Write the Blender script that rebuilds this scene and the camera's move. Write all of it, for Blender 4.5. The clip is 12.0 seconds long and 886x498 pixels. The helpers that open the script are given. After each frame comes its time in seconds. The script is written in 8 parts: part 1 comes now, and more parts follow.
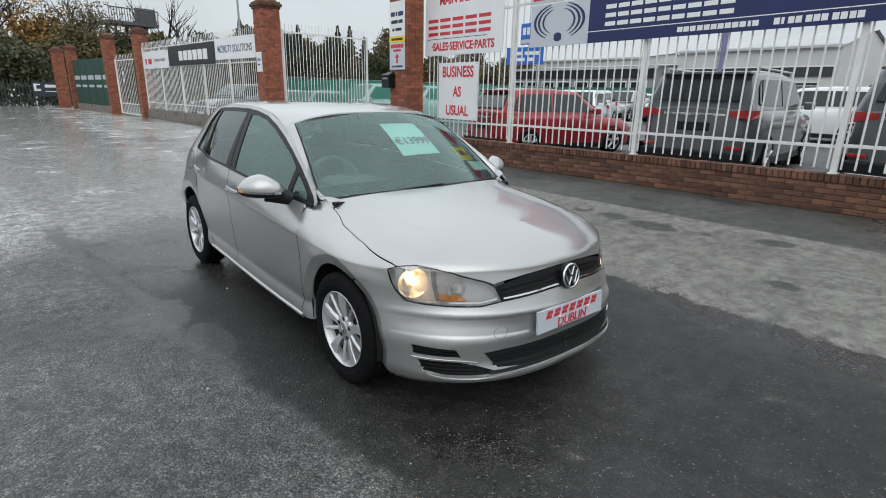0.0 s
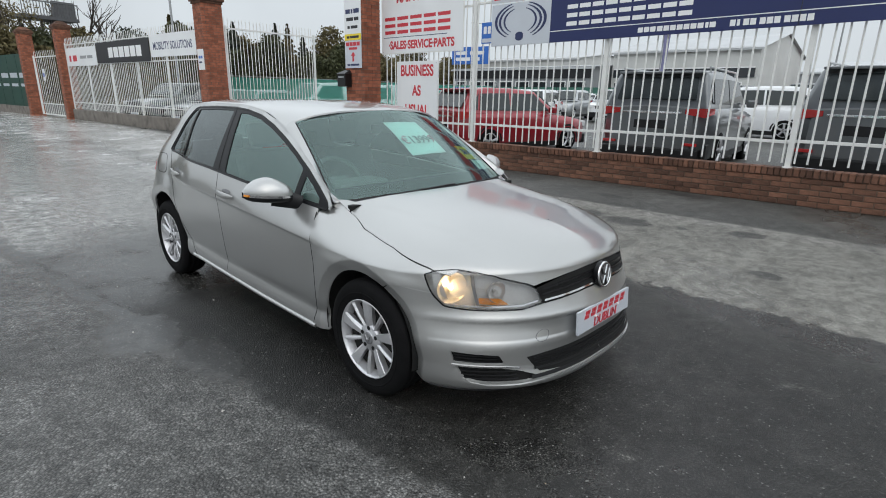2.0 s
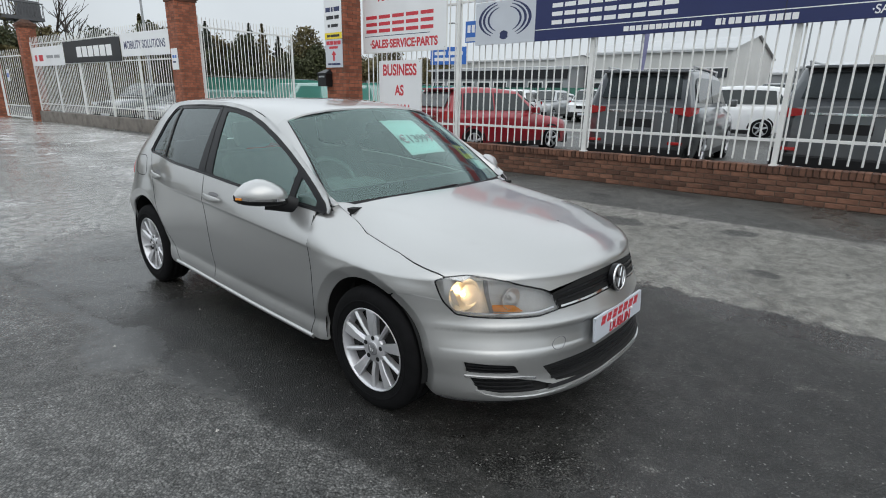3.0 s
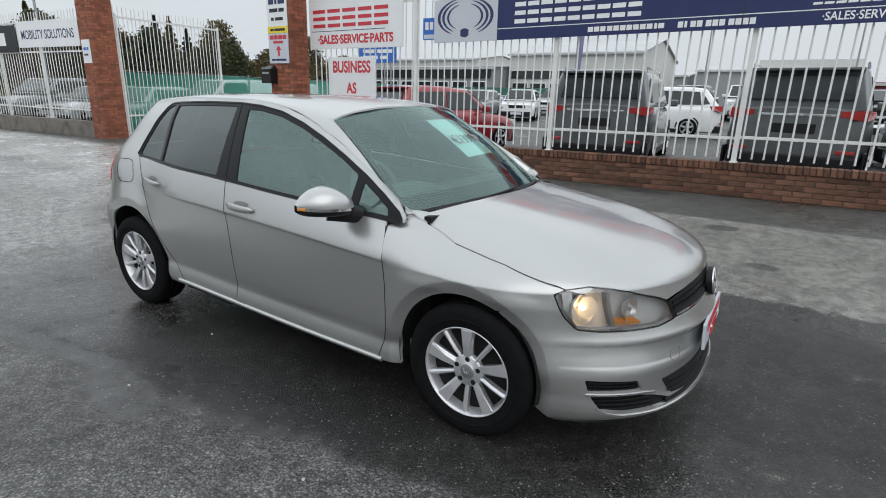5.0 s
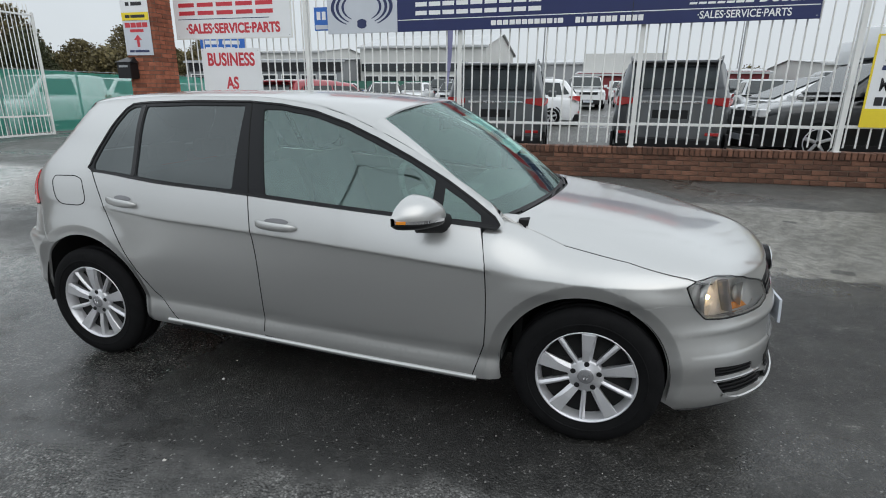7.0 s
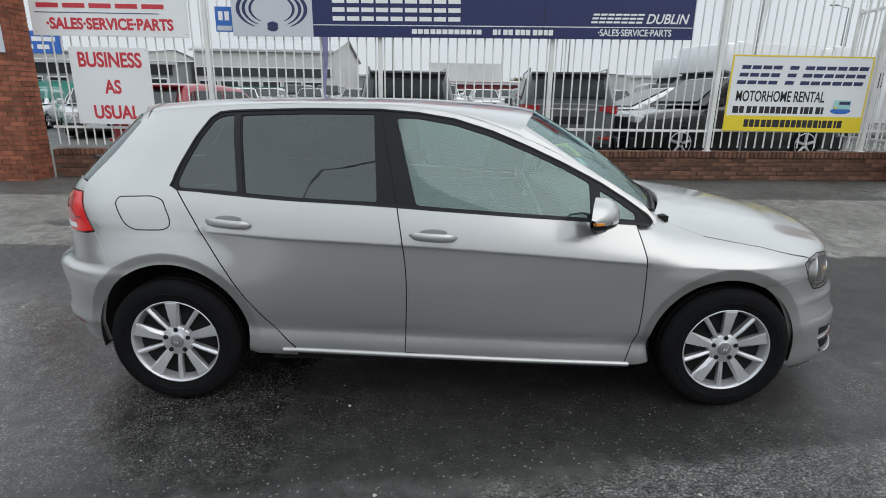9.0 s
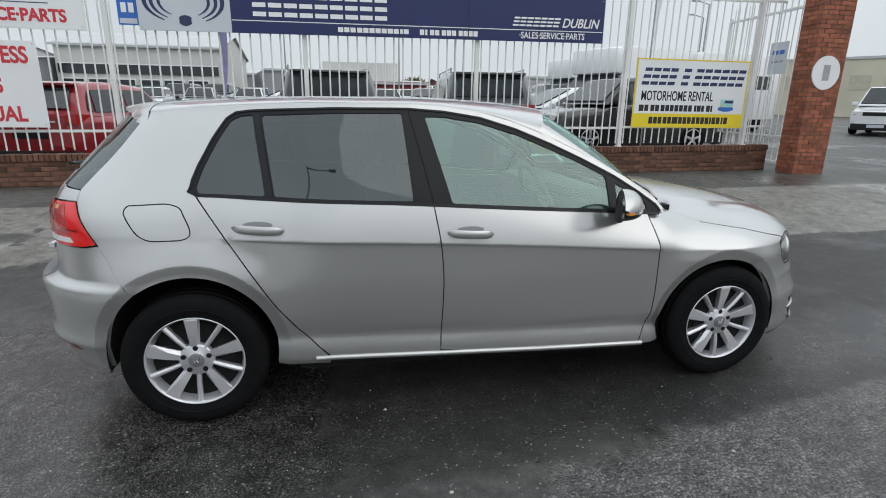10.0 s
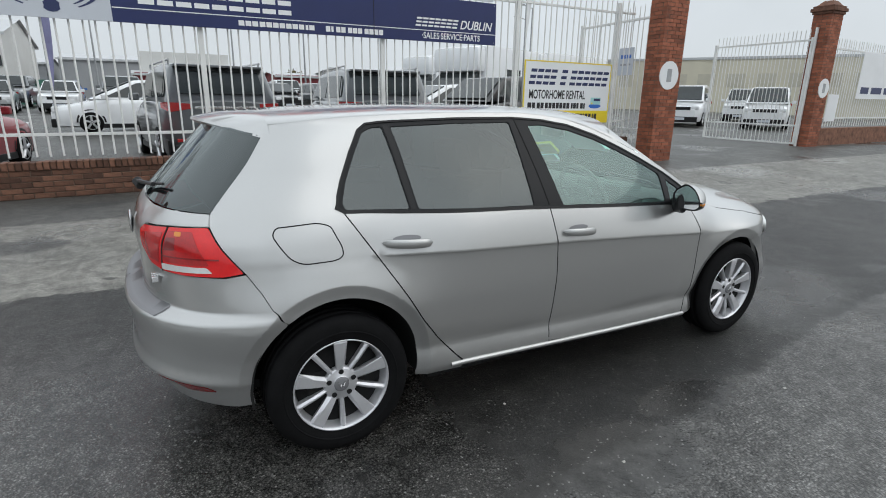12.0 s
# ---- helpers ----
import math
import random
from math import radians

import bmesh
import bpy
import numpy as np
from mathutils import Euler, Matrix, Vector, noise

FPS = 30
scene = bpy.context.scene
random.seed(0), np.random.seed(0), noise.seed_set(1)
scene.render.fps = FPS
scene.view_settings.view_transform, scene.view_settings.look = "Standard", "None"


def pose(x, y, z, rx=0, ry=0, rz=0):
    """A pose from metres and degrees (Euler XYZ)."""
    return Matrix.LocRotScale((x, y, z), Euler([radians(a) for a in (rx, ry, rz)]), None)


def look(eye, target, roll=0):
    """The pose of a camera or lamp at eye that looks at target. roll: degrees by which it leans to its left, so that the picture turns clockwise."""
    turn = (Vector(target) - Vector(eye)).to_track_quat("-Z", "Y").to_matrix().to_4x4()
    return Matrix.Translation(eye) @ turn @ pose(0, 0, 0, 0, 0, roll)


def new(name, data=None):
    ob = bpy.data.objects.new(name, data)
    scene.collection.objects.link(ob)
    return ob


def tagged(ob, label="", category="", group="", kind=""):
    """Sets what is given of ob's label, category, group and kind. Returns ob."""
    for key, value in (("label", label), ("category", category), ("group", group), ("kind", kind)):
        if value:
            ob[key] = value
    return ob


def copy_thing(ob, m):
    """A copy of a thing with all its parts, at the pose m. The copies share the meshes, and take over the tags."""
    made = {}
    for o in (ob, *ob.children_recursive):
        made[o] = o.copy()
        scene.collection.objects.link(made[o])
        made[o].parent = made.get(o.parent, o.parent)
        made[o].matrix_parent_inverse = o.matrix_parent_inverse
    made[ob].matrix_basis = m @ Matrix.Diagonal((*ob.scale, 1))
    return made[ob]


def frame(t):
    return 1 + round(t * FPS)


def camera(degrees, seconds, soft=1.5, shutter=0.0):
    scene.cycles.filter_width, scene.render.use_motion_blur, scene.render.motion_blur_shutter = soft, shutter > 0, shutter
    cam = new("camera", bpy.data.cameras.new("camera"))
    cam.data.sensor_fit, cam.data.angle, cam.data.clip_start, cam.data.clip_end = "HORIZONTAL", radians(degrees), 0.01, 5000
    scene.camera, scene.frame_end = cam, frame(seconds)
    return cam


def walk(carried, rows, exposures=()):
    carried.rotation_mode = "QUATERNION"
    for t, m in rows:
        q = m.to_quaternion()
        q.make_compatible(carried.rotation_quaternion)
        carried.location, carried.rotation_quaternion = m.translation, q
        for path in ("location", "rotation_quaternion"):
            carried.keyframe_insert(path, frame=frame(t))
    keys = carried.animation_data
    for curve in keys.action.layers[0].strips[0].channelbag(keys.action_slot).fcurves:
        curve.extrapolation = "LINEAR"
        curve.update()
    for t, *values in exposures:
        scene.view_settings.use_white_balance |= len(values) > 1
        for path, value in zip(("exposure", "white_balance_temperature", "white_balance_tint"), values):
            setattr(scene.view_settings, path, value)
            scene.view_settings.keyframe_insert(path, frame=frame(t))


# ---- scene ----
cam = camera(80.1, 12.0, soft=1.0)
PATH = [
    (0, (-1.253, -2.319, 1.535), (-0.02, -0.85, 0.968), 1.2),
    (0.5, (-1.223, -2.217, 1.514), (0.018, -0.754, 0.949), 1.3),
    (1, (-1.295, -2.123, 1.505), (-0.026, -0.685, 0.939), 1.3),
    (1.5, (-1.399, -2.022, 1.506), (-0.073, -0.636, 0.941), 1.2),
    (2, (-1.501, -1.952, 1.512), (-0.114, -0.626, 0.948), 1.2),
    (2.5, (-1.508, -1.895, 1.508), (-0.094, -0.597, 0.946), 0.9),
    (3, (-1.495, -1.757, 1.487), (-0.053, -0.489, 0.927), 1.1),
    (3.2, (-1.486, -1.67, 1.482), (-0.031, -0.416, 0.926), 1.2),
    (4.8, (-1.766, -1.1, 1.472), (-0.177, -0.021, 0.915), 1.5),
    (5, (-1.787, -1.008, 1.461), (-0.17, 0.029, 0.904), 1.5),
    (5.5, (-1.825, -0.762, 1.469), (-0.15, 0.179, 0.915), 1.4),
    (6, (-1.91, -0.511, 1.455), (-0.169, 0.304, 0.903), 1.4),
    (6.5, (-2.015, -0.235, 1.45), (-0.211, 0.434, 0.904), 1.3),
    (6.7, (-2.016, -0.143, 1.448), (-0.199, 0.481, 0.892), 0.9),
    (8.3, (-2.316, 0.925, 1.451), (-0.401, 1.091, 0.895), 1.3),
    (8.5, (-2.31, 1.049, 1.417), (-0.389, 1.167, 0.872), 1.0),
    (9, (-2.302, 1.385, 1.438), (-0.376, 1.373, 0.898), 1.0),
    (9.5, (-2.331, 1.72, 1.456), (-0.416, 1.507, 0.92), 1.0),
    (10, (-2.273, 2.002, 1.425), (-0.386, 1.614, 0.89), 0.9),
    (10.5, (-2.193, 2.318, 1.452), (-0.339, 1.799, 0.913), 0.7),
    (11, (-2.182, 2.688, 1.464), (-0.366, 2.05, 0.919), 0.7),
    (11.5, (-2.117, 2.97, 1.461), (-0.35, 2.209, 0.915), 0.7),
    (12, (-1.93, 3.238, 1.476), (-0.249, 2.302, 0.93), 0.9),
]
walk(cam, [(t, look(eye, target, roll)) for t, eye, target, roll in PATH])

# ---- world and light ----
world = bpy.data.worlds.new("overcast")
scene.world = world
world.use_nodes = True
wn, wl = world.node_tree.nodes, world.node_tree.links
sky = wn.new("ShaderNodeTexSky")
sky.sky_type, sky.sun_disc = "NISHITA", False
sky.sun_elevation, sky.sun_rotation = radians(40), radians(222)
sky.dust_density = 4.0
dim = wn.new("ShaderNodeVectorMath")
dim.operation = "SCALE"
dim.inputs["Scale"].default_value = 0.10
wl.new(sky.outputs[0], dim.inputs[0])
cloud_co, cloud, shade = wn.new("ShaderNodeTexCoord"), wn.new("ShaderNodeTexNoise"), wn.new("ShaderNodeMapRange")
cloud.inputs["Scale"].default_value, cloud.inputs["Detail"].default_value = 2.2, 5
wl.new(cloud_co.outputs["Generated"], cloud.inputs["Vector"])
wl.new(cloud.outputs["Fac"], shade.inputs["Value"])
shade.inputs["From Min"].default_value, shade.inputs["From Max"].default_value = 0.3, 0.7
shade.inputs["To Min"].default_value, shade.inputs["To Max"].default_value = 0.86, 1.08
veil = wn.new("ShaderNodeVectorMath")
veil.operation = "SCALE"
veil.inputs[0].default_value = (0.690, 0.745, 0.788)
up, lift, rise = wn.new("ShaderNodeSeparateXYZ"), wn.new("ShaderNodeMapRange"), wn.new("ShaderNodeMath")
wl.new(cloud_co.outputs["Generated"], up.inputs[0]), wl.new(up.outputs["Z"], lift.inputs["Value"])
lift.inputs["From Min"].default_value, lift.inputs["From Max"].default_value = 0.18, 0.50
lift.inputs["To Min"].default_value, lift.inputs["To Max"].default_value = 1.06, 1.80   # an overcast sky is brightest overhead
rise.operation = "MULTIPLY"
wl.new(shade.outputs[0], rise.inputs[0]), wl.new(lift.outputs[0], rise.inputs[1])
wl.new(rise.outputs[0], veil.inputs["Scale"])
both = wn.new("ShaderNodeMix")
both.data_type = "RGBA"
both.inputs["Factor"].default_value = 0.92
wl.new(dim.outputs[0], both.inputs[6]), wl.new(veil.outputs[0], both.inputs[7])
wl.new(both.outputs[2], wn["Background"].inputs["Color"])
wn["Background"].inputs["Strength"].default_value = 1.0
sun = new("sun", bpy.data.lights.new("sun", "SUN"))
sun.data.energy, sun.data.angle, sun.data.color = 0.5, radians(60), (1.0, 0.98, 0.95)
sun.matrix_world = look((-20, -22, 34), (0, 0, 0))
scene.view_settings.exposure = 0.0


# ---- mesh helpers ----
def mesh_object(name, verts, faces, material, parent=None, smooth=True, normals=None):
    me = bpy.data.meshes.new(name)
    me.from_pydata([tuple(v) for v in verts], [], [tuple(f) for f in faces])
    me.materials.append(material)
    if smooth:
        me.shade_smooth()
    if normals is not None:
        me.normals_split_custom_set_from_vertices([tuple(n) for n in normals])
    ob = new(name, me)
    ob.parent = parent
    return ob


def part(name, bm, material, parent=None, label="", smooth=False):
    me = bpy.data.meshes.new(name)
    bmesh.ops.recalc_face_normals(bm, faces=bm.faces)
    bm.to_mesh(me)
    bm.free()
    me.materials.append(material)
    if smooth:
        me.shade_smooth()
        me.set_sharp_from_angle(angle=radians(38))
    ob = new(name, me)
    ob.parent = parent
    if label:
        ob["label"] = label
    return ob


def empty(name, m=None):
    ob = new(name)
    ob.empty_display_size = 0.2
    if m is not None:
        ob.matrix_world = m
    return ob


def box(bm, x0, x1, y0, y1, z0, z1, bevel=0.0, m=None):
    got = bmesh.ops.create_cube(bm, size=1.0)["verts"]
    t = Matrix.Translation(((x0 + x1) / 2, (y0 + y1) / 2, (z0 + z1) / 2)) @ Matrix.Diagonal((x1 - x0, y1 - y0, z1 - z0, 1))
    bmesh.ops.transform(bm, matrix=(m @ t if m else t), verts=got)
    if bevel:
        edges = list({e for v in got for e in v.link_edges})
        bmesh.ops.bevel(bm, geom=edges, offset=bevel, segments=2, affect="EDGES", profile=0.6)
    return bm


def box_part(name, dims, material, parent=None, bevel=0.0, label="", m=None):
    return part(name, box(bmesh.new(), *dims, bevel=bevel, m=m), material, parent, label)


def rod(bm, a, b, r, sides=10, r2=None):
    a, b = Vector(a), Vector(b)
    d = b - a
    m = Matrix.Translation((a + b) / 2) @ d.to_track_quat("Z", "Y").to_matrix().to_4x4()
    bmesh.ops.create_cone(bm, cap_ends=True, segments=sides, radius1=r, radius2=r if r2 is None else r2, depth=d.length, matrix=m)
    return bm


def lathe(profile, steps, axis="X", arc=(0.0, 2 * math.pi)):
    """Verts and faces of a profile of (along, radius) turned round an axis."""
    verts, faces, n = [], [], len(profile)
    full = arc[1] - arc[0] > 6.28
    count = steps if full else steps + 1
    for i in range(count):
        a = arc[0] + (arc[1] - arc[0]) * i / steps
        for h, r in profile:
            verts.append((h, r * math.cos(a), r * math.sin(a)))
    for i in range(steps):
        for j in range(n - 1):
            p, q = i * n + j, ((i + 1) % count) * n + j
            faces.append((p, p + 1, q + 1, q))
    return verts, faces


# ---- materials ----
def surface(name, color, rough=0.5, metal=0.0, vary=0.12, scale=3.0, bump=0.05, grain=120.0, coat=0.0, stain=0.0, random_tint=0.0, spec=0.5, island=False):
    m = bpy.data.materials.new(name)
    m.use_nodes = True
    n, l = m.node_tree.nodes, m.node_tree.links
    b = n["Principled BSDF"]
    co = n.new("ShaderNodeTexCoord")
    big, fine = n.new("ShaderNodeTexNoise"), n.new("ShaderNodeTexNoise")
    big.inputs["Scale"].default_value, big.inputs["Detail"].default_value = scale, 6
    fine.inputs["Scale"].default_value, fine.inputs["Detail"].default_value = grain, 3
    l.new(co.outputs["Object"], big.inputs["Vector"]), l.new(co.outputs["Object"], fine.inputs["Vector"])
    add = n.new("ShaderNodeMath")
    add.operation = "MULTIPLY_ADD"
    l.new(fine.outputs["Fac"], add.inputs[0])
    add.inputs[1].default_value = 0.5
    l.new(big.outputs["Fac"], add.inputs[2])
    ramp = n.new("ShaderNodeMapRange")
    ramp.inputs["From Min"].default_value, ramp.inputs["From Max"].default_value = 0.45, 1.05
    ramp.inputs["To Min"].default_value, ramp.inputs["To Max"].default_value = 1 - vary, 1 + vary
    l.new(add.outputs[0], ramp.inputs["Value"])
    last = ramp.outputs[0]
    if random_tint:
        info, jitter = n.new("ShaderNodeObjectInfo"), n.new("ShaderNodeMapRange")
        jitter.inputs["To Min"].default_value, jitter.inputs["To Max"].default_value = 1 - random_tint, 1 + random_tint
        if island:
            info = n.new("ShaderNodeNewGeometry")
        l.new(info.outputs["Random Per Island" if island else "Random"], jitter.inputs["Value"])
        mul = n.new("ShaderNodeMath")
        mul.operation = "MULTIPLY"
        l.new(last, mul.inputs[0]), l.new(jitter.outputs[0], mul.inputs[1])
        last = mul.outputs[0]
    if stain:
        st, sr = n.new("ShaderNodeTexNoise"), n.new("ShaderNodeMapRange")
        st.inputs["Scale"].default_value, st.inputs["Detail"].default_value = scale * 0.6, 8
        l.new(co.outputs["Object"], st.inputs["Vector"])
        sr.inputs["From Min"].default_value, sr.inputs["From Max"].default_value = 0.5, 0.68
        sr.inputs["To Min"].default_value, sr.inputs["To Max"].default_value = 1.0, 1 - stain
        l.new(st.outputs["Fac"], sr.inputs["Value"])
        mul = n.new("ShaderNodeMath")
        mul.operation = "MULTIPLY"
        l.new(last, mul.inputs[0]), l.new(sr.outputs[0], mul.inputs[1])
        last = mul.outputs[0]
    scalec = n.new("ShaderNodeVectorMath")
    scalec.operation = "SCALE"
    scalec.inputs[0].default_value = color
    l.new(last, scalec.inputs["Scale"])
    l.new(scalec.outputs[0], b.inputs["Base Color"])
    b.inputs["Roughness"].default_value, b.inputs["Metallic"].default_value = rough, metal
    b.inputs["Coat Weight"].default_value, b.inputs["Coat Roughness"].default_value = coat, 0.03
    b.inputs["Specular IOR Level"].default_value = spec
    if bump:
        bp = n.new("ShaderNodeBump")
        bp.inputs["Strength"].default_value, bp.inputs["Distance"].default_value = bump, 0.004
        l.new(fine.outputs["Fac"], bp.inputs["Height"])
        l.new(bp.outputs[0], b.inputs["Normal"])
    return m


def pane(name, tint, clear, rough=0.0, haze=(0.03, 0.035, 0.035), ior=1.8, gloss_tint=(1.0, 1.0, 1.0)):
    """Glass: a tinted see-through sheet with a Fresnel gloss; haze paints in a veil of sky."""
    m = bpy.data.materials.new(name)
    m.use_nodes = True
    n, l = m.node_tree.nodes, m.node_tree.links
    n.remove(n["Principled BSDF"])
    tr, gl, di, mix, mix2 = n.new("ShaderNodeBsdfTransparent"), n.new("ShaderNodeBsdfGlossy"), n.new("ShaderNodeBsdfDiffuse"), n.new("ShaderNodeMixShader"), n.new("ShaderNodeMixShader")
    tr.inputs["Color"].default_value = (*tint, 1)
    gl.inputs["Roughness"].default_value, gl.inputs["Color"].default_value = rough, (*gloss_tint, 1)
    di.inputs["Color"].default_value = (*haze, 1)
    mix2.inputs["Fac"].default_value = clear
    l.new(di.outputs[0], mix2.inputs[1]), l.new(tr.outputs[0], mix2.inputs[2])
    fr = n.new("ShaderNodeFresnel")
    fr.inputs["IOR"].default_value = ior
    l.new(fr.outputs[0], mix.inputs["Fac"])
    l.new(mix2.outputs[0], mix.inputs[1]), l.new(gl.outputs[0], mix.inputs[2])
    l.new(mix.outputs[0], n["Material Output"].inputs["Surface"])
    return m


M = {
    "white_steel": surface("white_painted_steel", (0.74, 0.74, 0.72), 0.42, vary=0.10, scale=2, stain=0.12),
    "brick": surface("red_brick", (0.27, 0.085, 0.045), 0.85, vary=0.35, scale=14, bump=0.5, grain=90, random_tint=0.32, stain=0.3),
    "brick_dark": surface("weathered_brick", (0.142, 0.066, 0.041), 0.85, vary=0.45, scale=10, bump=0.5, grain=90, random_tint=0.45, stain=0.4),
    "pier_brick": surface("pier_brick", (0.285, 0.095, 0.052), 0.85, vary=0.3, scale=9, bump=0.5, grain=90, random_tint=0.30, stain=0.25, island=True),
    "mortar": surface("mortar", (0.13, 0.095, 0.072), 0.95, vary=0.3, scale=8, bump=0.4),
    "concrete": surface("concrete", (0.19, 0.17, 0.15), 0.9, vary=0.25, scale=4, bump=0.4, stain=0.4),
    "sign_white": surface("white_sign_sheet", (0.78, 0.79, 0.80), 0.4, vary=0.04, scale=1.5, bump=0.0, stain=0.06),
    "sign_blue": surface("navy_sign_sheet", (0.011, 0.020, 0.100), 0.38, vary=0.08, scale=2, bump=0.0),
    "sign_silver": surface("silver_sign_sheet", (0.55, 0.58, 0.63), 0.35, vary=0.05, scale=2, bump=0.0),
    "red": surface("red_letter_vinyl", (0.55, 0.035, 0.05), 0.4, vary=0.08, bump=0.0),
    "white": surface("white_letter_vinyl", (0.82, 0.82, 0.82), 0.4, vary=0.04, bump=0.0),
    "navy": surface("navy_vinyl", (0.02, 0.03, 0.10), 0.4, vary=0.05, bump=0.0),
    "black": surface("black_vinyl", (0.015, 0.015, 0.018), 0.45, vary=0.1, bump=0.0),
    "yellow": surface("yellow_vinyl", (0.80, 0.62, 0.03), 0.4, vary=0.05, bump=0.0),
    "signal_blue": surface("bright_blue_vinyl", (0.03, 0.14, 0.50), 0.4, vary=0.05, bump=0.0),
    "grey_metal": surface("galvanised_steel", (0.36, 0.37, 0.38), 0.45, metal=0.6, vary=0.15, scale=5),
    "rubber": surface("black_rubber", (0.0065, 0.0065, 0.007), 0.8, vary=0.3, scale=20, bump=0.15, spec=0.12),
    "plastic": surface("black_plastic", (0.010, 0.010, 0.011), 0.42, vary=0.15, scale=30, bump=0.08, spec=0.35),
}


# ---- ground ----
def smooth01(v, a, b):
    t = min(1.0, max(0.0, (v - a) / (b - a)))  # runs backwards where a > b
    return t * t * (3 - 2 * t)


def wall_top(y):
    return 0.665 - 0.0115 * max(-20.0, min(24.0, y))


def ground_z(x, y):
    edge = 0.19 - 0.0115 * max(-8.0, min(14.0, y))
    edge *= 1 - smooth01(y, 20, 40)
    return edge * smooth01(x, 1.7, 6.6) + 0.02 * max(0.0, min(40.0, x) - 6.9) * (1 - smooth01(y, 12, 22))


def build_ground():
    xs = [-400, -150, -60, -30, -16, -10, -7, -5, -4, -3] + [-2 + 0.25 * i for i in range(41)] + [8.6, 9.5, 11, 14, 18, 24, 32, 45, 60, 90, 150, 400]
    ys = [-400, -150, -80, -45, -30, -22, -18, -15, -12, -10] + [-9 + 0.5 * i for i in range(51)] + [18, 20, 23, 27, 32, 40, 50, 70, 100, 160, 400]
    verts = [(x, y, ground_z(x, y)) for x in xs for y in ys]
    k = len(ys)
    faces = [(i * k + j, (i + 1) * k + j, (i + 1) * k + j + 1, i * k + j + 1) for i in range(len(xs) - 1) for j in range(k - 1)]
    m = bpy.data.materials.new("wet_tarmac")
    m.use_nodes = True
    n, l = m.node_tree.nodes, m.node_tree.links
    b = n["Principled BSDF"]
    co = n.new("ShaderNodeTexCoord")
    sep = n.new("ShaderNodeSeparateXYZ")
    l.new(co.outputs["Object"], sep.inputs[0])

    def noise_node(scale, detail=5, rough=0.55, stretch=None):
        t = n.new("ShaderNodeTexNoise")
        t.inputs["Scale"].default_value, t.inputs["Detail"].default_value, t.inputs["Roughness"].default_value = scale, detail, rough
        if stretch:
            mp = n.new("ShaderNodeMapping")
            mp.inputs["Scale"].default_value = stretch
            l.new(co.outputs["Object"], mp.inputs["Vector"])
            l.new(mp.outputs[0], t.inputs["Vector"])
        else:
            l.new(co.outputs["Object"], t.inputs["Vector"])
        return t.outputs["Fac"]

    def val(x):
        v = n.new("ShaderNodeValue")
        v.outputs[0].default_value = x
        return v.outputs[0]

    def math_node(op, a, c, clamp=False):
        t = n.new("ShaderNodeMath")
        t.operation, t.use_clamp = op, clamp
        for i, s in ((0, a), (1, c)):
            if isinstance(s, (int, float)):
                t.inputs[i].default_value = s
            else:
                l.new(s, t.inputs[i])
        return t.outputs[0]

    def ramp(v, a, c, lo=0.0, hi=1.0):
        t = n.new("ShaderNodeMapRange")
        t.interpolation_type = "SMOOTHSTEP"
        for key, s in (("From Min", a), ("From Max", c), ("To Min", lo), ("To Max", hi)):
            t.inputs[key].default_value = s
        l.new(v, t.inputs["Value"])
        return t.outputs[0]

    def mix(f, a, c):
        t = n.new("ShaderNodeMix")
        t.data_type = "RGBA"
        if isinstance(f, (int, float)):
            t.inputs["Factor"].default_value = f
        else:
            l.new(f, t.inputs["Factor"])
        for i, s in (("A", a), ("B", c)):
            sock = [q for q in t.inputs if q.name == i and q.type == "RGBA"][0]
            if isinstance(s, tuple):
                sock.default_value = (*s, 1)
            else:
                l.new(s, sock)
        return [q for q in t.outputs if q.type == "RGBA"][0]

    x, y = sep.outputs["X"], sep.outputs["Y"]
    rag = math_node("MULTIPLY", math_node("SUBTRACT", noise_node(2.6, 9, 0.72), 0.5), 0.75)
    wob = math_node("MULTIPLY", math_node("SUBTRACT", noise_node(1.6, 6, 0.65), 0.5), 0.9)
    xw = math_node("ADD", x, math_node("MULTIPLY", rag, 0.8))
    old = ramp(xw, 2.68, 2.74)                      # older, paler surfacing towards the wall
    path = ramp(math_node("ADD", x, math_node("MULTIPLY", wob, 0.12)), 5.02, 5.08)
    def stones_at(scale):
        t = n.new("ShaderNodeTexVoronoi")
        t.inputs["Scale"].default_value = scale
        l.new(co.outputs["Object"], t.inputs["Vector"])
        c = n.new("ShaderNodeSeparateColor")
        l.new(t.outputs["Color"], c.inputs[0])
        return t.outputs["Distance"], c.outputs[0], c.outputs[1]

    def mul(*vs):
        out = vs[0]
        for v in vs[1:]:
            out = math_node("MULTIPLY", out, v)
        return out

    def oval(cx, cy, rx, ry):
        dx, dy = math_node("DIVIDE", math_node("SUBTRACT", x, cx), rx), math_node("DIVIDE", math_node("SUBTRACT", y, cy), ry)
        d = math_node("SQRT", math_node("ADD", mul(dx, dx), mul(dy, dy)), 0)
        return ramp(math_node("ADD", d, math_node("MULTIPLY", rag, 2.4)), 1.15, 0.70)

    fine_d, fine_c, fine_k = stones_at(135)
    big_d, big_c, big_k = stones_at(95)
    mottle = noise_node(9, 7, 0.68)
    # the seam between the coarse worn surfacing and the smoother patch that the car stands on
    across = math_node("ADD", math_node("ADD", x, math_node("MULTIPLY", y, 0.125)), math_node("ADD", 0.36, math_node("MULTIPLY", rag, 0.5)))
    coarse = mul(ramp(across, 0.05, -0.05), ramp(x, 4.0, 2.0))
    patches = noise_node(0.55, 7, 0.6)
